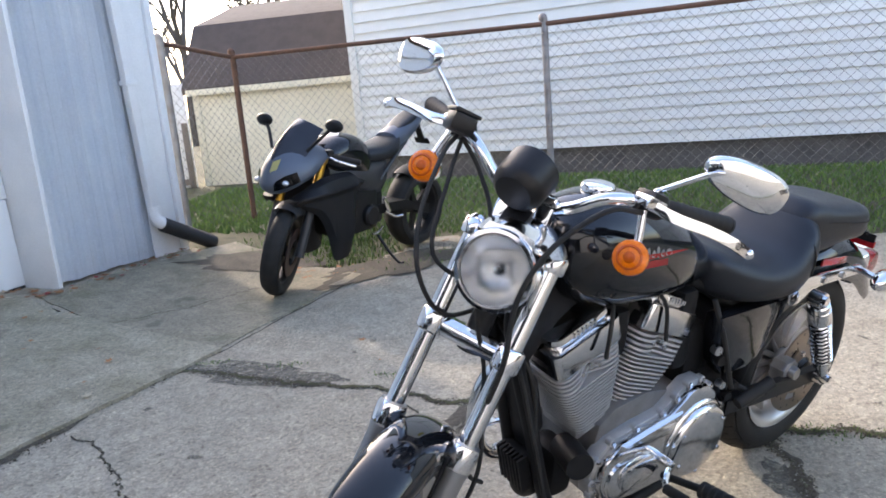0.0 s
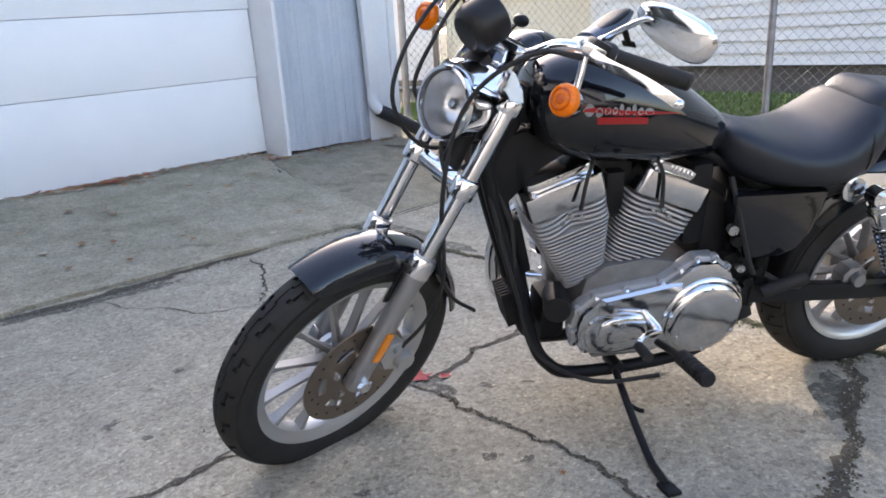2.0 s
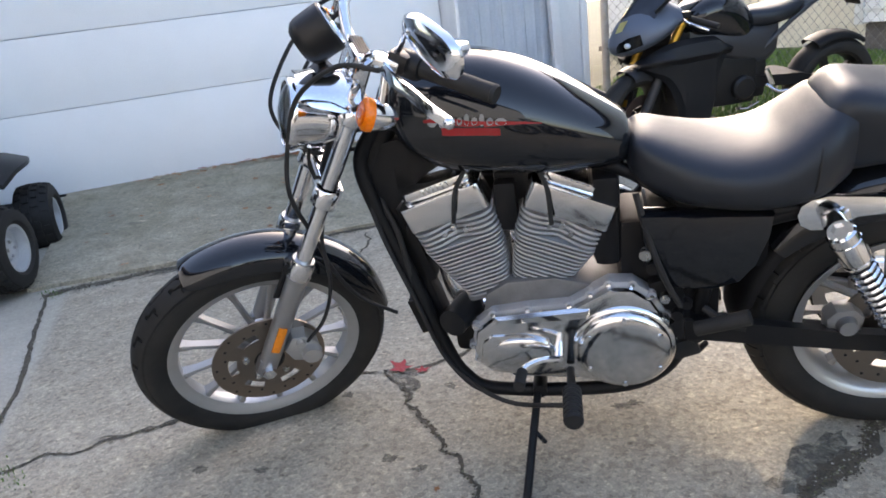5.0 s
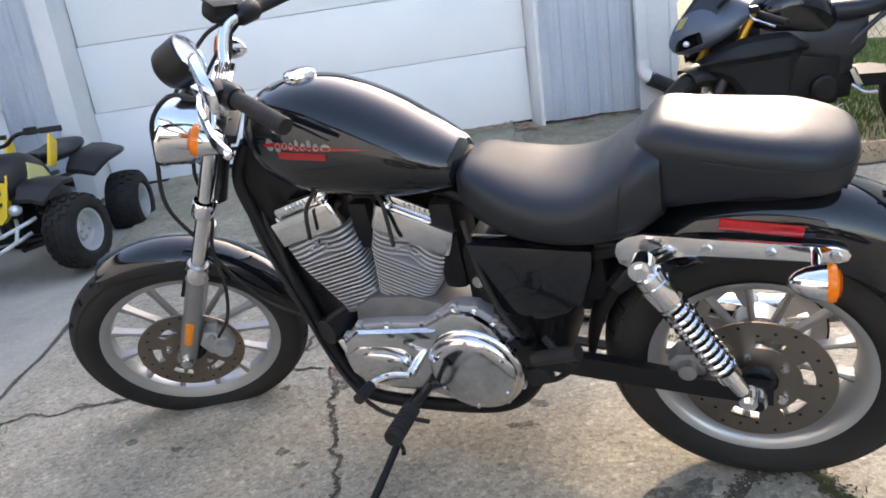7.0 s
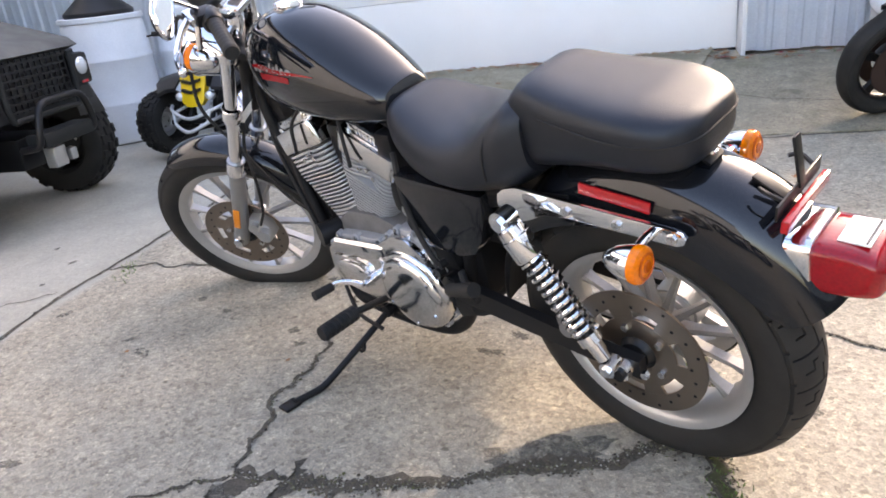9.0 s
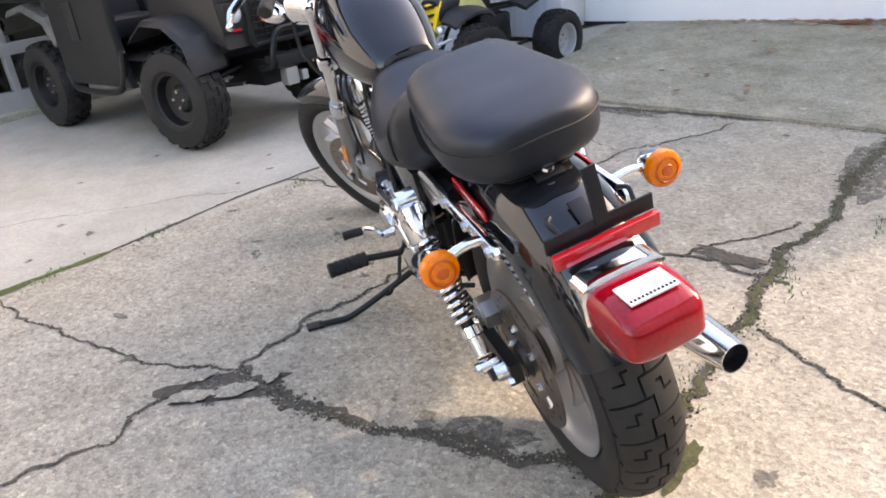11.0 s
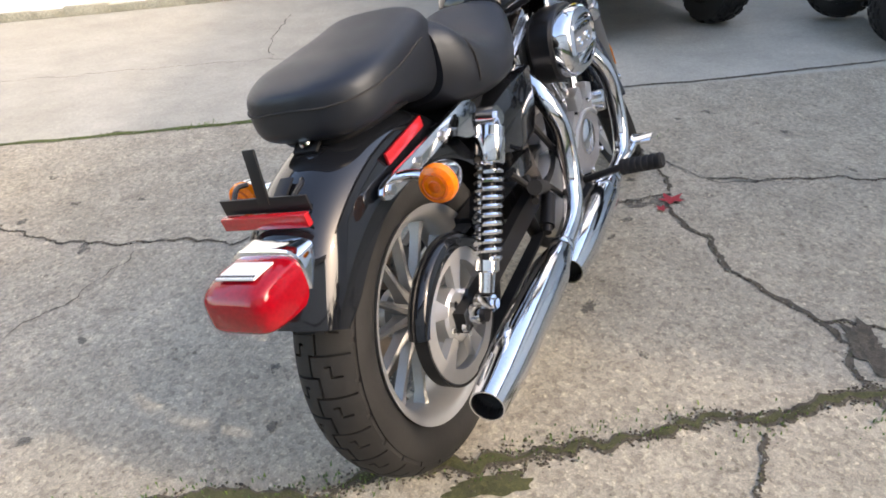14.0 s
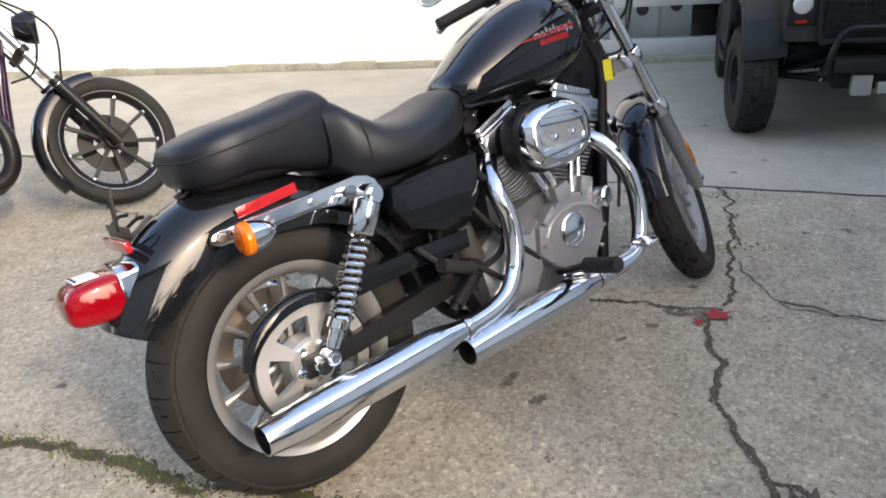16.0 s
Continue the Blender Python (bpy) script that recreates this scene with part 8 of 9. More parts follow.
def utility_vehicle():
    # x forward from the middle of the front axle, y to its left
    root = thing("utility_vehicle", pose(-1.450, -0.065, 0.0, 0, 0, 71), "dark side-by-side utility vehicle with knobbly tyres", "utility vehicle")

    def p(name, bm, material, label="", parent=root, sharp=38):
        return part(name, bm, material, parent, label, sharp)

    for x, s, turn in ((0, 1, 6), (0, -1, 6), (-1.52, 1, 0), (-1.52, -1, 0)):
        quad_wheel(root, "wheel", pose(x, 0.50 * s, 0.288, 0, 0, turn + (0 if s > 0 else 180)), 0.278, 0.092, 0.150, 20, SATIN, 4, 0.012)
    bm = B()
    plate(bm, [(0.35, 0.54), (0.34, 0.62), (0.30, 0.80), (-0.15, 0.96), (-0.30, 1.02), (-0.34, 0.62), (0.0, 0.66), (0.22, 0.58)], -0.40, 0.40, 0.02)
    p("front_body", bm, QUAD_BLACK, "black front body")
    bm = B()
    plate(bm, [(0.37, 0.82), (0.32, 0.86), (-0.15, 1.0), (-0.32, 1.05), (-0.32, 1.0), (-0.15, 0.95), (0.30, 0.80)], -0.36, 0.36, 0.012)
    p("hood", bm, UTV_LIGHT, "pale grey hood panel")
    bm = B()
    for k in range(7):
        box(bm, (0.365 - 0.0 * k, 0, 0.58 + 0.035 * k), (0.012, 0.44, 0.010))
    for k in range(12):
        box(bm, (0.366, -0.22 + 0.04 * k, 0.69), (0.008, 0.008, 0.24))
    p("grille", bm, SATIN, "black mesh grille")
    bm = B()
    tube(bm, [(0.378, -0.25, 0.80), (0.378, -0.24, 0.56), (0.378, -0.16, 0.54), (0.378, 0.16, 0.54), (0.378, 0.24, 0.56), (0.378, 0.25, 0.80)], 0.014, 8, 4)
    p("grille_surround", bm, UTV_GREY)
    for s in (-1, 1):
        bm = B()
        box(bm, (0.335, 0.33 * s, 0.70), (0.08, 0.13, 0.16), bevel=0.02)
        hl = p("headlight", bm, UTV_GREY, "headlight in a grey housing")
        bm = B()
        ball(bm, (0.375, 0.33 * s, 0.715), (0.012, 0.045, 0.045), 18)
        part("lens", bm, LAMP_CLEAR, hl)
        bm = B()
        box(bm, (0.37, 0.33 * s, 0.635), (0.01, 0.05, 0.014))
        part("marker", bm, REFLECT_RED, hl)
        bm = B()
        plate(bm, [(-0.40, 0.40), (-0.36, 0.34), (-1.12, 0.34), (-1.14, 0.95), (-1.0, 1.0), (-0.42, 0.98), (-0.44, 0.7)], 0.545 * s, 0.60 * s, 0.015)
        d = p("door", bm, UTV_GREY, "dark grey half door")
        bm = B()
        box(bm, (-0.85, 0.603 * s, 0.72), (0.10, 0.012, 0.22), bevel=0.004)
        part("latch", bm, QUAD_BLACK, d)
        bm = B()
        tube(bm, [(-0.38, 0.59 * s, 0.55), (-0.44, 0.595 * s, 0.38), (-0.56, 0.60 * s, 0.31), (-1.0, 0.60 * s, 0.31), (-1.10, 0.59 * s, 0.40)], 0.02, 10, 4)
        p("sill_tube", bm, SATIN)
        bm = B()
        tube(bm, [(-0.25, 0.52 * s, 0.95), (-0.55, 0.50 * s, 1.55), (-0.8, 0.48 * s, 1.82), (-1.25, 0.48 * s, 1.82), (-1.32, 0.50 * s, 1.4), (-1.30, 0.52 * s, 0.7)], 0.024, 10, 5)
        p("roll_cage", bm, SATIN, "black roll cage tube")
        bm = B()
        rings = []
        for x, z in ((0.26, 0.46), (0.20, 0.62), (0.05, 0.71), (-0.15, 0.72), (-0.32, 0.62)):
            rings.append([(x, 0.36 * s, z + 0.02), (x, 0.56 * s, z), (x, 0.58 * s, z - 0.03), (x, 0.36 * s, z - 0.01)])
        skin(bm, rings)
        p("front_fender", bm, QUAD_BLACK)
        bm = B()
        rings = []
        for x, z in ((-1.16, 0.60), (-1.25, 0.74), (-1.5, 0.82), (-1.75, 0.78), (-1.86, 0.66)):
            rings.append([(x, 0.34 * s, z + 0.02), (x, 0.58 * s, z), (x, 0.60 * s, z - 0.04), (x, 0.34 * s, z - 0.01)])
        skin(bm, rings)
        p("rear_fender", bm, UTV_LIGHT, "pale rear mudguard")
        bm = B()
        for z, x0 in ((0.30, 0.10), (0.40, 0.08)):
            tube(bm, [(x0, 0.14 * s, z), (0.0, 0.40 * s, 0.32)], 0.016, 8, 1)
            tube(bm, [(-0.16, 0.14 * s, z), (0.0, 0.40 * s, 0.32)], 0.016, 8, 1)
        p("control_arm", bm, SATIN, "black suspension arm")
        bm = B()
        a, b = Vector((-0.05, 0.24 * s, 0.72)), Vector((0.0, 0.34 * s, 0.36))
        cyl(bm, a, b, 0.018, seg=10)
        x, y, z = basis(b - a)
        tube(bm, [a.lerp(b, 0.1 + 0.7 * k / 80) + 0.034 * (math.cos(k * 0.6) * x + math.sin(k * 0.6) * y) for k in range(81)], 0.0065, 6, 1)
        p("shock_absorber", bm, SATIN)
        bm = B()
        cyl(bm, (0, 0.16 * s, 0.34), (0, 0.42 * s, 0.315), 0.014, seg=10)
        bolt_head(bm, (0.10, 0.16 * s, 0.30), (1, 0, 0), 0.012, 0.01)
        p("axle_shaft", bm, BOLT)
    bm = B()
    box(bm, (-0.62, 0, 0.40), (1.2, 0.9, 0.14), bevel=0.02)
    box(bm, (0.08, 0, 0.36), (0.36, 0.26, 0.16), bevel=0.02)
    box(bm, (-1.5, 0, 0.46), (0.7, 0.6, 0.2), bevel=0.02)
    p("chassis", bm, SATIN)
    bm = B()
    for s in (-1, 1):
        tube(bm, [(0.34, 0.20 * s, 0.40), (0.44, 0.20 * s, 0.42), (0.46, 0.19 * s, 0.50), (0.46, 0.14 * s, 0.60), (0.46, 0.0, 0.61)], 0.017, 10, 4)
    bp = p("bumper", bm, SATIN, "black tube bumper hoop")
    bm = B()
    box(bm, (0.41, 0, 0.435), (0.11, 0.36, 0.07), bevel=0.015)
    part("skid_plate", bm, UTV_GREY, bp)
    bm = B()
    box(bm, (0.37, -0.03, 0.33), (0.06, 0.09, 0.10), bevel=0.01)
    box(bm, (0.38, 0.06, 0.32), (0.05, 0.05, 0.06), bevel=0.01)
    part("winch", bm, ALU, bp, "silver winch")
    bm = B()
    for y in (-0.22, 0.22):
        superloft(bm, [(-0.72, 0.60, 0.74, 0.01, 0.5), (-0.74, 0.58, 0.76, 0.01, 0.5)], 8, 2)
        box(bm, (-0.92, y, 0.64), (0.42, 0.40, 0.12), bevel=0.03)
        box(bm, (-1.14, y, 0.92), (0.10, 0.40, 0.52), bevel=0.03, rot=(0, -10, 0))
    p("seat", bm, VINYL, "black bench seats")
    bm = B()
    box(bm, (-1.62, 0, 0.86), (0.85, 1.1, 0.06), bevel=0.01)
    box(bm, (-1.22, 0, 1.0), (0.04, 1.1, 0.26), bevel=0.01)
    box(bm, (-2.03, 0, 1.0), (0.04, 1.1, 0.26), bevel=0.01)
    for s in (-1, 1):
        box(bm, (-1.62, 0.54 * s, 1.0), (0.85, 0.04, 0.26), bevel=0.01)
    p("cargo_bed", bm, UTV_GREY, "dark cargo bed")
    bm = B()
    lathe(bm, [(0.155, -0.012), (0.167, -0.012), (0.167, 0.012), (0.155, 0.012)], (-0.40, 0.22, 1.02), (-0.7, 0, 0.7), 28, True)
    cyl(bm, (-0.30, 0.22, 0.92), (-0.40, 0.22, 1.02), 0.02, seg=12)
    p("steering_wheel", bm, RUBBER)


utility_vehicle()


def barrel(name, c, turn, label):
    root = thing(name, pose(c[0], c[1], ground_z(*c), 0, 0, turn), label, "barrel", "plastic barrels by the garage wall")
    bm = B()
    lathe(bm, [(0.0, 0.0), (0.25, 0.0), (0.272, 0.015), (0.283, 0.05), (0.292, 0.26), (0.295, 0.285), (0.295, 0.30), (0.288, 0.312), (0.292, 0.44), (0.288, 0.58), (0.295, 0.592), (0.295, 0.607), (0.289, 0.62), (0.283, 0.82), (0.275, 0.86), (0.258, 0.866), (0.0, 0.862)], (0, 0, 0), (0, 0, 1), 48)
    part("body", bm, BARREL, root)
    bm = B()
    lathe(bm, [(0.276, 0.862), (0.290, 0.865), (0.292, 0.895), (0.276, 0.90), (0.262, 0.885), (0.259, 0.867)], (0, 0, 0), (0, 0, 1), 48, True)
    part("rim", bm, BARREL, root)
    for a in (40, 220):
        bm = B()
        cyl(bm, (0.18 * math.cos(radians(a)), 0.18 * math.sin(radians(a)), 0.860), (0.18 * math.cos(radians(a)), 0.18 * math.sin(radians(a)), 0.878), 0.035, 0.033, 20)
        part("bung", bm, BARREL, root)
    return root


def barrels():
    a = barrel("barrel", (-3.32, 0.06), 0, "white plastic barrel with a black funnel on top")
    f = thing("funnel", pose(-3.32, 0.06, ground_z(-3.32, 0.06) + 0.898), "large black plastic funnel lying upside down on a barrel", "funnel")
    bm = B()
    lathe(bm, [(0.235, 0.0), (0.24, 0.012), (0.238, 0.03), (0.04, 0.20), (0.034, 0.21), (0.030, 0.29), (0.026, 0.29), (0.03, 0.2), (0.225, 0.03), (0.225, 0.0)], (0, 0, 0), (0, 0, 1), 36, True)
    part("cone", bm, QUAD_BLACK, f)
    b = barrel("barrel", (-3.55, 0.66), 40, "open white plastic barrel with a printed label")
    bm = B()
    ring = []
    for zz in (0.40, 0.58):
        ring.append([(0.2955 * math.cos(radians(a2)), 0.2955 * math.sin(radians(a2)), zz) for a2 in range(-40, 8, 6)])
    skin(bm, ring, False, False)
    part("label", bm, WHITE_LABEL, b, "white label with pale green edge")
    bm = B()
    for zz, a0, a1 in ((0.53, -34, 2), (0.50, -34, -4), (0.47, -34, 0), (0.44, -34, -10)):
        ring = [[(0.2962 * math.cos(radians(a2)), 0.2962 * math.sin(radians(a2)), z2) for a2 in range(a0, a1, 5)] for z2 in (zz - 0.006, zz + 0.006)]
        skin(bm, ring, False, False)
    part("print", bm, SATIN, b)


barrels()


def dark_cruiser():
    root = thing("cruiser_motorcycle", pose(2.38 + 1.50 * 0.92, 0.19 + 1.5 * 0.39, 0.0, -9, 0, 203), "black cruiser motorcycle with a mag front wheel", "motorcycle")

    def p(name, bm, material, label="", parent=root, sharp=38):
        return part(name, bm, material, parent, label, sharp)

    FK = pose(1.50, 0, 0.325, 0, -33, 0) @ pose(0, 0, 0, 0, 0, 20)
    fw = road_wheel(root, "front_wheel", FK, 0.328, 0.052, 0.05, 0.245, 9, SATIN, 56, 0.010)
    road_wheel(root, "rear_wheel", pose(0, 0, 0.32), 0.32, 0.07, 0.06, 0.22, 9, SATIN, 48, 0.012)
    bm = B()
    lathe(bm, [(0.242, -0.038), (0.246, -0.040), (0.246, -0.036), (0.242, -0.034)], (0, 0, 0), (0, 1, 0), 56, True)
    part("rim_edge", bm, ALU, fw, "bare metal rim edge")
    bm = B()
    for k in range(9):
        a = 2 * math.pi * k / 9
        cyl(bm, (0.212 * math.cos(a), -0.018, 0.212 * math.sin(a)), (0.222 * math.cos(a), -0.018, 0.222 * math.sin(a)), 0.012, seg=8)
    part("spoke_tip", bm, CHROME, fw)
    bm = B()
    lathe(bm, [(0.07, 0.06), (0.146, 0.06), (0.146, 0.066), (0.07, 0.066)], (0, 0, 0), (0, 1, 0), 40, True)
    part("brake_disc", bm, SATIN, fw)
    for s in (-1, 1):
        bm = B()
        cyl(bm, (0.0, 0.095 * s, -0.02), (0.0, 0.095 * s, 0.34), 0.027, 0.027, 18)
        f = p("fork_slider", bm, SATIN, "black fork slider")
        f.matrix_basis = FK
        bm = B()
        cyl(bm, (0, 0.095 * s, 0.33), (0, 0.095 * s, 0.78), 0.0195, seg=18)
        part("fork_tube", bm, CHROME, f, "chrome fork tube")
        for z in (0.36, 0.54, 0.76):
            bm = B()
            cyl(bm, (0, 0.095 * s, z - 0.015), (0, 0.095 * s, z + 0.015), 0.030, seg=18)
            part("clamp", bm, SATIN, f)
    bm = B()
    box(bm, (0, 0, 0.54), (0.05, 0.2, 0.04), bevel=0.008)
    box(bm, (0, 0, 0.76), (0.05, 0.2, 0.03), bevel=0.008)
    ob = p("triple_clamp", bm, SATIN)
    ob.matrix_basis = FK
    bm = B()
    fender(bm, (0, 0, 0), [(60, 0.35, 0.062, 0.05), (90, 0.355, 0.065, 0.06), (140, 0.355, 0.065, 0.06), (185, 0.35, 0.06, 0.05)], 0.06, 0.06, 0.004, 24)
    ob = p("front_fender", bm, BLACK, "black front mudguard")
    ob.matrix_basis = FK
    bm = B()
    lathe(bm, [(0.0, -0.06), (0.05, -0.045), (0.072, 0.0), (0.078, 0.045), (0.07, 0.055), (0.0, 0.06)], (1.26, 0, 0.90), (1, 0, -0.1), 32)
    p("headlight", bm, BLACK, "black round headlight")
    bm = B()
    for s in (-1, 1):
        tube(bm, [(1.14, 0.02 * s, 0.86), (1.10, 0.08 * s, 0.62), (1.04, 0.085 * s, 0.26), (0.92, 0.085 * s, 0.17), (0.55, 0.085 * s, 0.17), (0.42, 0.085 * s, 0.36), (0.30, 0.09 * s, 0.62)], 0.016, 10, 5)
        tube(bm, [(1.12, 0.02 * s, 0.87), (0.8, 0.04 * s, 0.80), (0.45, 0.08 * s, 0.66), (0.1, 0.09 * s, 0.66)], 0.015, 10, 5)
        tube(bm, [(1.02, 0.0, 1.02), (1.05, 0.12 * s, 1.06), (1.02, 0.24 * s, 1.09), (0.92, 0.40 * s, 1.06)], 0.0127, 12, 5)
    p("frame", bm, PURPLE, "dark purple tube frame and bars")
    bm = B()
    plate(bm, [(0.96, 0.28), (0.97, 0.42), (0.88, 0.50), (0.66, 0.50), (0.50, 0.42), (0.50, 0.28), (0.60, 0.20), (0.88, 0.20)], -0.14, 0.14, 0.015)
    p("crankcase", bm, SATIN, "black crankcase")
    for lean in (22, -22):
        bm = B()
        for k in range(16):
            plate(bm, fin_outline(0.062 + 0.001 * k, 0.07, 0.03), 0.16 + 0.0125 * k, 0.1655 + 0.0125 * k, 0.0, "xy")
        box(bm, (0, 0, 0.39), (0.14, 0.15, 0.06), bevel=0.012)
        cyl(bm, (0, 0, 0.12), (0, 0, 0.37), 0.055, seg=20)
        ob = p("cylinder", bm, SATIN, "black finned cylinder")
        ob.matrix_basis = Matrix.Translation((0.78, 0, 0.30)) @ pose(0, 0, 0, 0, lean, 0)
    bm = B()
    lathe(bm, [(0.07, 0.0), (0.07, 0.02), (0.06, 0.03), (0.0, 0.032)], (0.82, -0.14, 0.36), (0, -1, 0), 28)
    p("engine_cover", bm, ALU, "round grey engine cover")
    bm = B()
    tube(bm, [(0.96, -0.06, 0.60), (1.02, -0.12, 0.56), (1.08, -0.16, 0.42), (1.06, -0.17, 0.28), (0.94, -0.18, 0.22), (0.5, -0.20, 0.22), (-0.2, -0.22, 0.24)], 0.036, 14, 6)
    p("exhaust_pipe", bm, SATIN, "matte black exhaust pipe")
    bm = B()
    superloft(bm, dense([(1.06, 0.84, 0.92, 0.06, 0.5), (0.98, 0.80, 0.98, 0.12, 0.45), (0.82, 0.79, 0.98, 0.135, 0.42), (0.66, 0.79, 0.90, 0.10, 0.45), (0.58, 0.79, 0.83, 0.05, 0.5)], 5), 28, 2.3)
    p("fuel_tank", bm, BLACK, "black fuel tank")
    bm = B()
    superloft(bm, dense([(0.58, 0.72, 0.80, 0.08, 0.5), (0.40, 0.66, 0.75, 0.14, 0.5), (0.22, 0.68, 0.80, 0.13, 0.5), (0.12, 0.72, 0.82, 0.09, 0.5)], 5), 24, 3)
    p("seat", bm, VINYL, "black solo seat")
    bm = B()
    fender(bm, (0, 0, 0.32), [(50, 0.38, 0.09, 0.06), (90, 0.40, 0.10, 0.12), (140, 0.40, 0.095, 0.1)], 0.1, 0.1)
    p("rear_fender", bm, BLACK)
    bm = B()
    tube(bm, [(0.78, 0.12, 0.20), (0.80, 0.26, 0.14), (0.82, 0.37, 0.062)], 0.010, 8, 4)
    p("side_stand", bm, SATIN)
    bm = B()
    tube(bm, [(1.02, -0.22, 1.08), (1.16, -0.24, 1.02), (1.30, -0.20, 0.88), (1.26, -0.12, 0.70), (1.15, -0.06, 0.66)], 0.005, 8, 6)
    tube(bm, [(1.0, -0.26, 1.08), (1.20, -0.30, 1.0), (1.38, -0.16, 0.86), (1.36, -0.09, 0.60), (1.46, 0.06, 0.46)], 0.005, 8, 6)
    p("cable", bm, RUBBER, "black cables")


dark_cruiser()
for _x, _turn in ((2.05, 62), (2.80, 66)):
    copy_thing(bpy.data.objects["cruiser_motorcycle"], SHOP @ pose(_x, 0.62, 0.07, -8, 0, _turn))


# ---- plants and litter ----
def blade_material(name, lo, hi):
    m, nt, p = nodes_of(name)
    geo = nt.nodes.new("ShaderNodeNewGeometry")
    c = ramp_node(nt, geo.outputs["Random Per Island"], [(0.0, lo), (0.75, hi), (1.0, (hi[0] * 1.6, hi[1] * 1.25, hi[2]))])
    nt.links.new(c, p.inputs["Base Color"])
    p.inputs["Roughness"].default_value = 0.6
    return m


GRASS = blade_material("grass_blade", (0.055, 0.115, 0.020), (0.120, 0.21, 0.042))


def grass():
    rnd = random.Random(5)
    verts, faces = [], []

    def blade(x, y, h, w):
        z = ground_z(x, y)
        a = rnd.uniform(0, 2 * math.pi)
        dx, dy = math.cos(a) * w, math.sin(a) * w
        lx, ly = rnd.uniform(-0.6, 0.6) * h, rnd.uniform(-0.6, 0.6) * h
        n = len(verts)
        verts.extend([(x - dx, y - dy, z - 0.01), (x + dx, y + dy, z - 0.01), (x + lx * 0.4 + dx * 0.7, y + ly * 0.4 + dy * 0.7, z + h * 0.6), (x + lx * 0.4 - dx * 0.7, y + ly * 0.4 - dy * 0.7, z + h * 0.6), (x + lx, y + ly, z + h)])
        faces.extend([(n, n + 1, n + 2, n + 3), (n + 3, n + 2, n + 4)])

    count = 0
    while count < 90000:
        x, y = rnd.uniform(-3.0, 6.0), rnd.uniform(3.6, 9.2)
        s = lawn_share(x, y)
        if s < 0 or (Vector((x, y, 0)) - WALL_AT).dot(AWAY) < 0.0 and y < 5.7:
            continue
        bare = noise.noise(Vector((x * 0.8, y * 0.8, 2)))
        if s < 0.55 and (x < -0.2 or s < 0.15) and bare + rnd.random() < 0.75:
            count += 1
            continue
        blade(x, y, rnd.uniform(0.02, 0.055), rnd.uniform(0.0035, 0.007))
        count += 1
    for k in range(260):
        x = rnd.gauss(0.05, 0.25) - 0.1
        y = 5.15 + 0.35 * (x + 0.2) + rnd.gauss(0, 0.12)
        blade(x, y, rnd.uniform(0.008, 0.028), 0.004)
    tufts = [(-0.68, 3.33), (-0.15, 3.12), (0.31, 2.8), (0.55, 2.68), (0.9, 2.51), (1.48, 2.32), (1.8, 2.18), (0.6, 0.25), (0.2, 0.42), (1.2, -0.02), (-1.1, 3.42), (-2.05, 1.28), (-0.45, 0.75), (-0.3, 1.3), (2.0, 2.1), (1.32, 2.38), (1.62, 2.28), (1.72, 2.22), (2.3, 1.98), (2.6, 1.86), (1.05, 2.47), (0.75, 2.57), (1.4, 2.36)]
    for cx, cy in tufts:
        for k in range(60):
            blade(rnd.gauss(cx, 0.06), rnd.gauss(cy, 0.02), rnd.uniform(0.004, 0.016), 0.0022)
    for k in range(70):
        s = rnd.uniform(-0.9, 0.4)
        q = wall_place(s, 0.03 + abs(rnd.gauss(0, 0.05)))
        blade(q.x, q.y, rnd.uniform(0.008, 0.025), 0.003)
    me = bpy.data.meshes.new("grass")
    me.from_pydata(verts, [], faces)
    me.materials.append(GRASS)
    tagged(new("grass", me), "short green lawn grass with bare patches", "grass", kind="stuff")


grass()
LEAF_BROWN = mat("brown_leaf", (0.33, 0.14, 0.05), 0.75, 0.0, (0.16, 0.07, 0.03), 0.6, 40, 200, 0.2, spread=0.35)
LEAF_RED = mat("red_leaf", (0.30, 0.02, 0.025), 0.6, 0.0, (0.18, 0.015, 0.02), 0.6, 40, 200, 0.2, spread=0.2)
LEAF_PALE = mat("pale_leaf", (0.50, 0.42, 0.30), 0.75, 0.0, (0.34, 0.26, 0.17), 0.6, 40, 200, 0.2, spread=0.3)


def leaf_mesh(kind, material):
    bm = B()
    rnd = random.Random(kind)
    outline = []
    lobes = 5
    for k in range(lobes * 4):
        a = 2 * math.pi * k / (lobes * 4)
        r = (1.0 if k % 4 == 0 else 0.62 if k % 2 else 0.45) * (0.75 + 0.35 * rnd.random())
        outline.append((r * math.cos(a), r * 0.8 * math.sin(a)))
    mid = bm.verts.new((0, 0, 0.05))
    vs = [bm.verts.new((x, y, 0.18 * (x * x + y * y) * (1 if kind % 2 else 0.5) + 0.06 * rnd.random())) for x, y in outline]
    for i in range(len(vs)):
        bm.faces.new((mid, vs[i], vs[(i + 1) % len(vs)]))
    return mesh_of("leaf", bm, material)


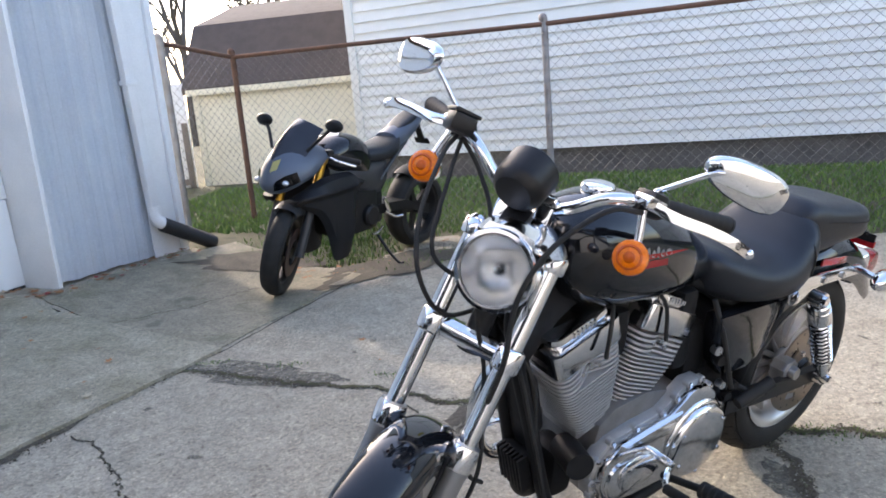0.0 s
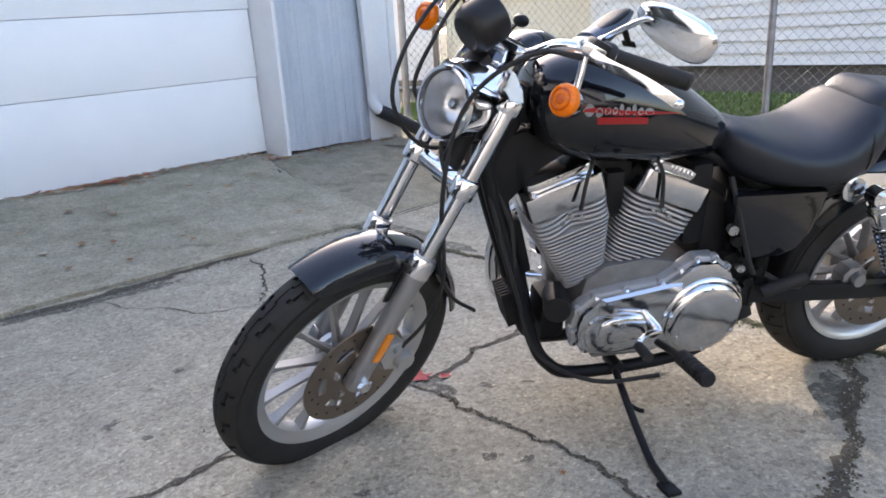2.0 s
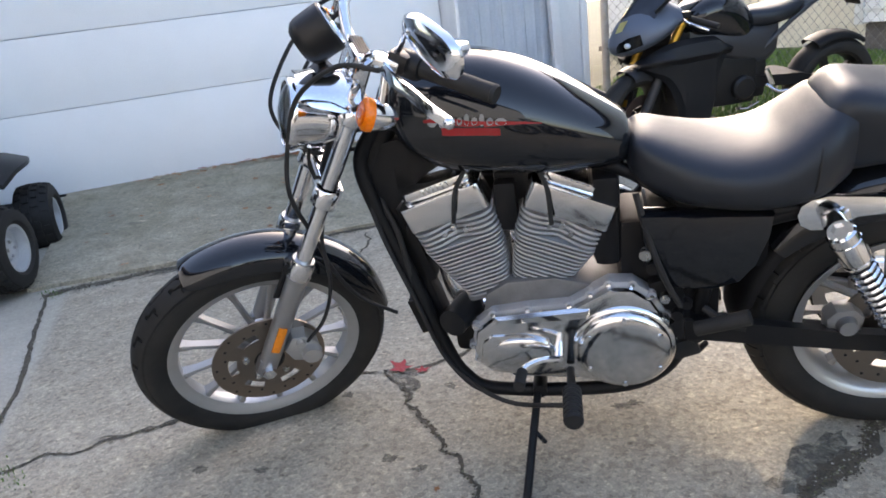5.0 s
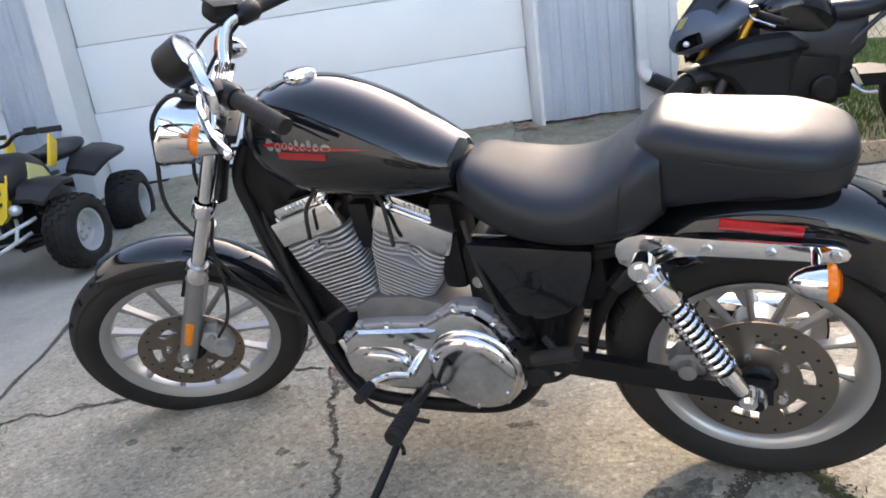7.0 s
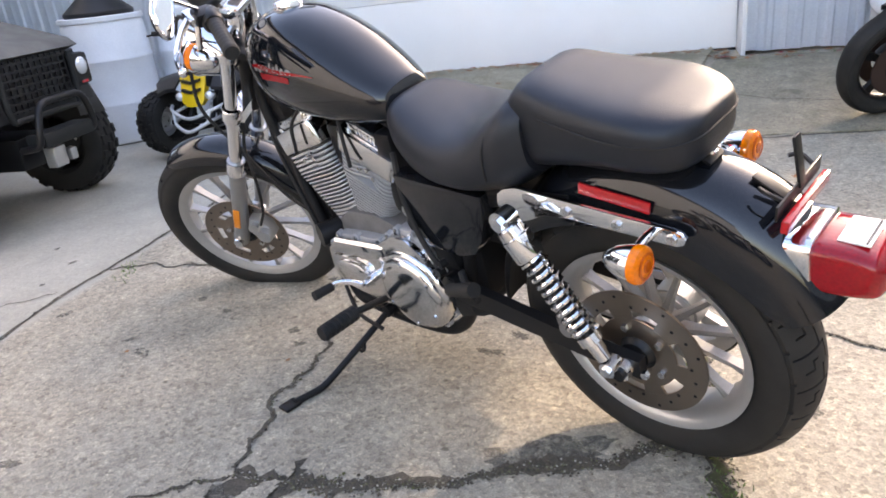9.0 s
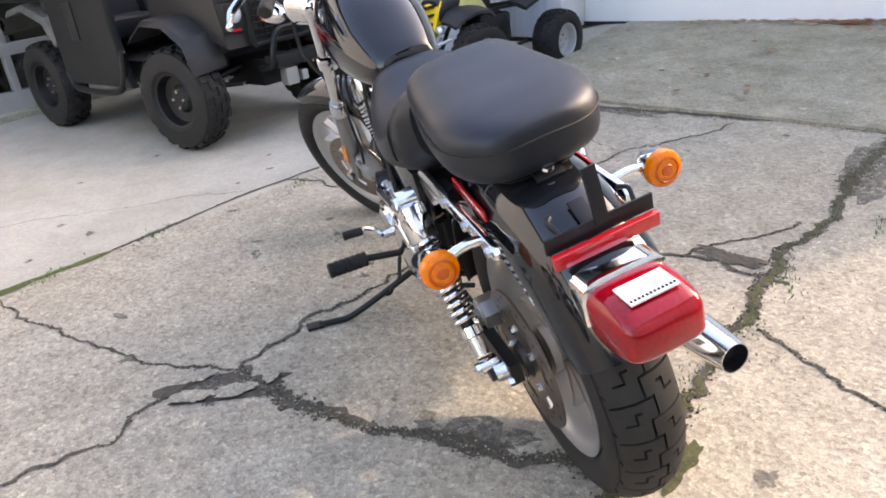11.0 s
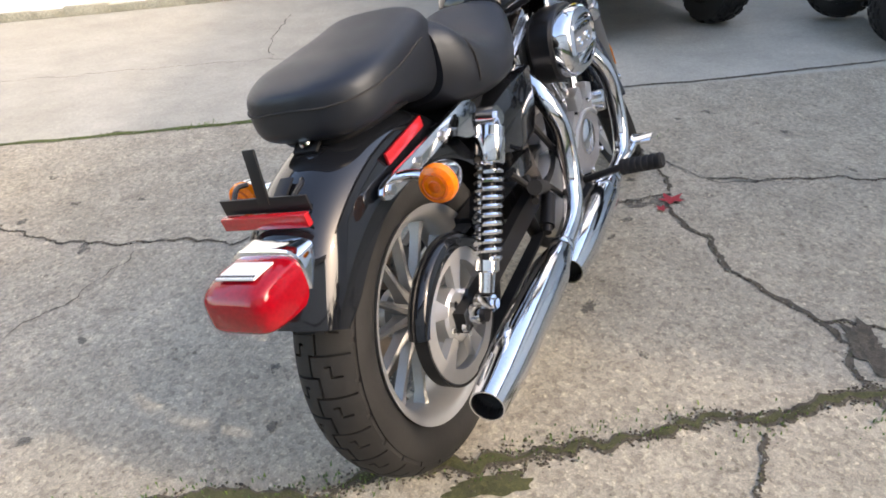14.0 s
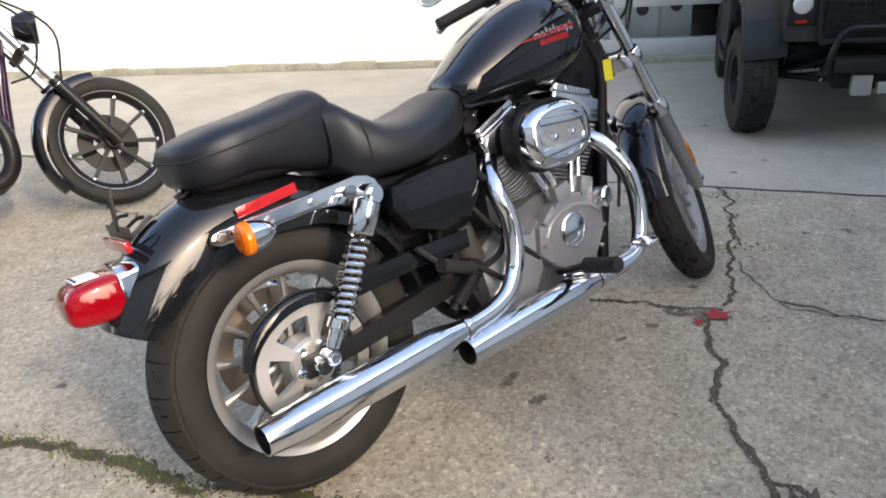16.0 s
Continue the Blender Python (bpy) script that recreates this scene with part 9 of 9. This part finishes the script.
def leaves():
    rnd = random.Random(11)
    brown, brown2, red, pale = leaf_mesh(1, LEAF_BROWN), leaf_mesh(2, LEAF_BROWN), leaf_mesh(3, LEAF_RED), leaf_mesh(4, LEAF_PALE)

    def lay(x, y, size, me, label, group="fallen leaves"):
        d = Vector((x, y, 0)) - WALL_AT
        on_apron = -3.75 < d.dot(ALONG) < -1.05 - 0.19 * d.dot(AWAY) and -0.36 < d.dot(AWAY) < 1.66
        ob = new("leaf", me)
        ob.matrix_basis = pose(x, y, ground_z(x, y) + (0.031 if on_apron else 0.014 if -1.05 < d.dot(ALONG) < 0.6 and d.dot(AWAY) < 1.4 else 0.005), rnd.uniform(-8, 8), rnd.uniform(-8, 8), rnd.uniform(0, 360)) @ Matrix.Scale(size, 4)
        tagged(ob, label, "leaf", group)

    lay(-0.02, 1.79, 0.055, red, "red maple leaf on the cracked concrete")
    lay(0.05, 1.82, 0.03, red, "red maple leaf on the cracked concrete")
    lay(-0.37, 3.62, 0.03, brown, "dry brown leaf on the concrete")
    for k in range(110):
        q = wall_place(rnd.uniform(-3.4, -0.9) if k % 3 else rnd.gauss(-1.35, 0.25), -0.28 + abs(rnd.gauss(0, 0.09)))
        lay(q.x, q.y, rnd.uniform(0.024, 0.046), rnd.choice((brown, brown2, brown, pale)), "dry brown leaf blown against the garage door")
    for k in range(70):
        q = wall_place(rnd.gauss(-2.15, 0.25), -0.29 + abs(rnd.gauss(0, 0.10)))
        lay(q.x, q.y, rnd.uniform(0.028, 0.055), rnd.choice((brown, brown2, brown, red)), "dry brown leaf in a heap at the garage door")
    for k in range(46):
        q = wall_place(rnd.uniform(-3.6, -1.0), rnd.uniform(-0.1, 1.6))
        lay(q.x, q.y, rnd.uniform(0.014, 0.042), rnd.choice((brown, pale, brown, brown2)), "dry leaf on the sloping slab")
    for k in range(44):
        q = wall_place(rnd.uniform(-1.0, 0.25), 0.03 + abs(rnd.gauss(0, 0.07)))
        lay(q.x, q.y, rnd.uniform(0.022, 0.042), rnd.choice((brown, brown2, brown, red)), "dry brown leaf blown against the foot of the sheet wall")
    for k in range(60):
        x = rnd.uniform(-1.4, 1.6)
        y = 5.85 - 0.366 * x - 1.15 * smooth((0.1 - x) / 0.95) + abs(rnd.gauss(0, 0.22)) - 0.2
        lay(x, y, rnd.uniform(0.018, 0.034), rnd.choice((brown, brown2, brown)), "dry brown leaf along the lawn edge")
    for k in range(24):
        lay(rnd.uniform(-1.4, 2.6), rnd.uniform(-2.4, 3.6), rnd.uniform(0.006, 0.013), rnd.choice((pale, brown, pale)), "small dry leaf scrap on the concrete")


leaves()
BARK = mat("grey_bark", (0.10, 0.08, 0.065), 0.9, 0.0, (0.06, 0.05, 0.04), 0.7, 10, 80, 0.6, 0.01)
FAR_LEAF = blade_material("dull_autumn_leaf", (0.09, 0.07, 0.03), (0.16, 0.12, 0.05))


def tree(c, h, seed, spread):
    rnd = random.Random(seed)
    root = thing("tree", pose(*c, 0.22), "thin autumn tree behind the shed", "tree", "trees behind the shed")
    bm = B()
    tips = []

    def limb(p, d, length, r, depth):
        q = p + d * length
        mid = p.lerp(q, 0.5) + Vector((rnd.uniform(-1, 1), rnd.uniform(-1, 1), 0)) * 0.05 * length
        tube(bm, [p, mid, q], (r, r * 0.6), 6, 3)
        if depth == 0:
            tips.append((p, q))
            return
        for k in range(3 if depth < 3 else 4):
            n = (d + Vector((rnd.uniform(-1, 1), rnd.uniform(-1, 1), rnd.uniform(-0.2, 0.6))) * spread).normalized()
            limb(q if k else mid, n, length * rnd.uniform(0.55, 0.8), r * 0.55, depth - 1)

    limb(Vector((0, 0, 0)), Vector((0, 0, 1)), h * 0.36, h * 0.022, 4)
    part("trunk", bm, BARK, root)
    verts, faces = [], []
    for p0, q0 in tips:
        for k in range(7):
            o = p0.lerp(q0, rnd.random()) + Vector((rnd.gauss(0, 0.12), rnd.gauss(0, 0.12), rnd.gauss(0, 0.12)))
            a, b = Vector((rnd.uniform(-1, 1), rnd.uniform(-1, 1), rnd.uniform(-1, 1))).normalized() * 0.05, Vector((rnd.uniform(-1, 1), rnd.uniform(-1, 1), rnd.uniform(-1, 1))).normalized() * 0.035
            n = len(verts)
            verts.extend([o - a, o + b, o + a, o - b])
            faces.append((n, n + 1, n + 2, n + 3))
    me = bpy.data.meshes.new("crown")
    me.from_pydata(verts, [], faces)
    me.materials.append(FAR_LEAF)
    ob = new("crown", me)
    ob.parent = root


tree((-4.9, 18.5), 6.0, 3, 0.75)
tree((-3.2, 21.5), 6.5, 7, 0.6)
tree((-8.6, 23.0), 8.0, 9, 0.7)
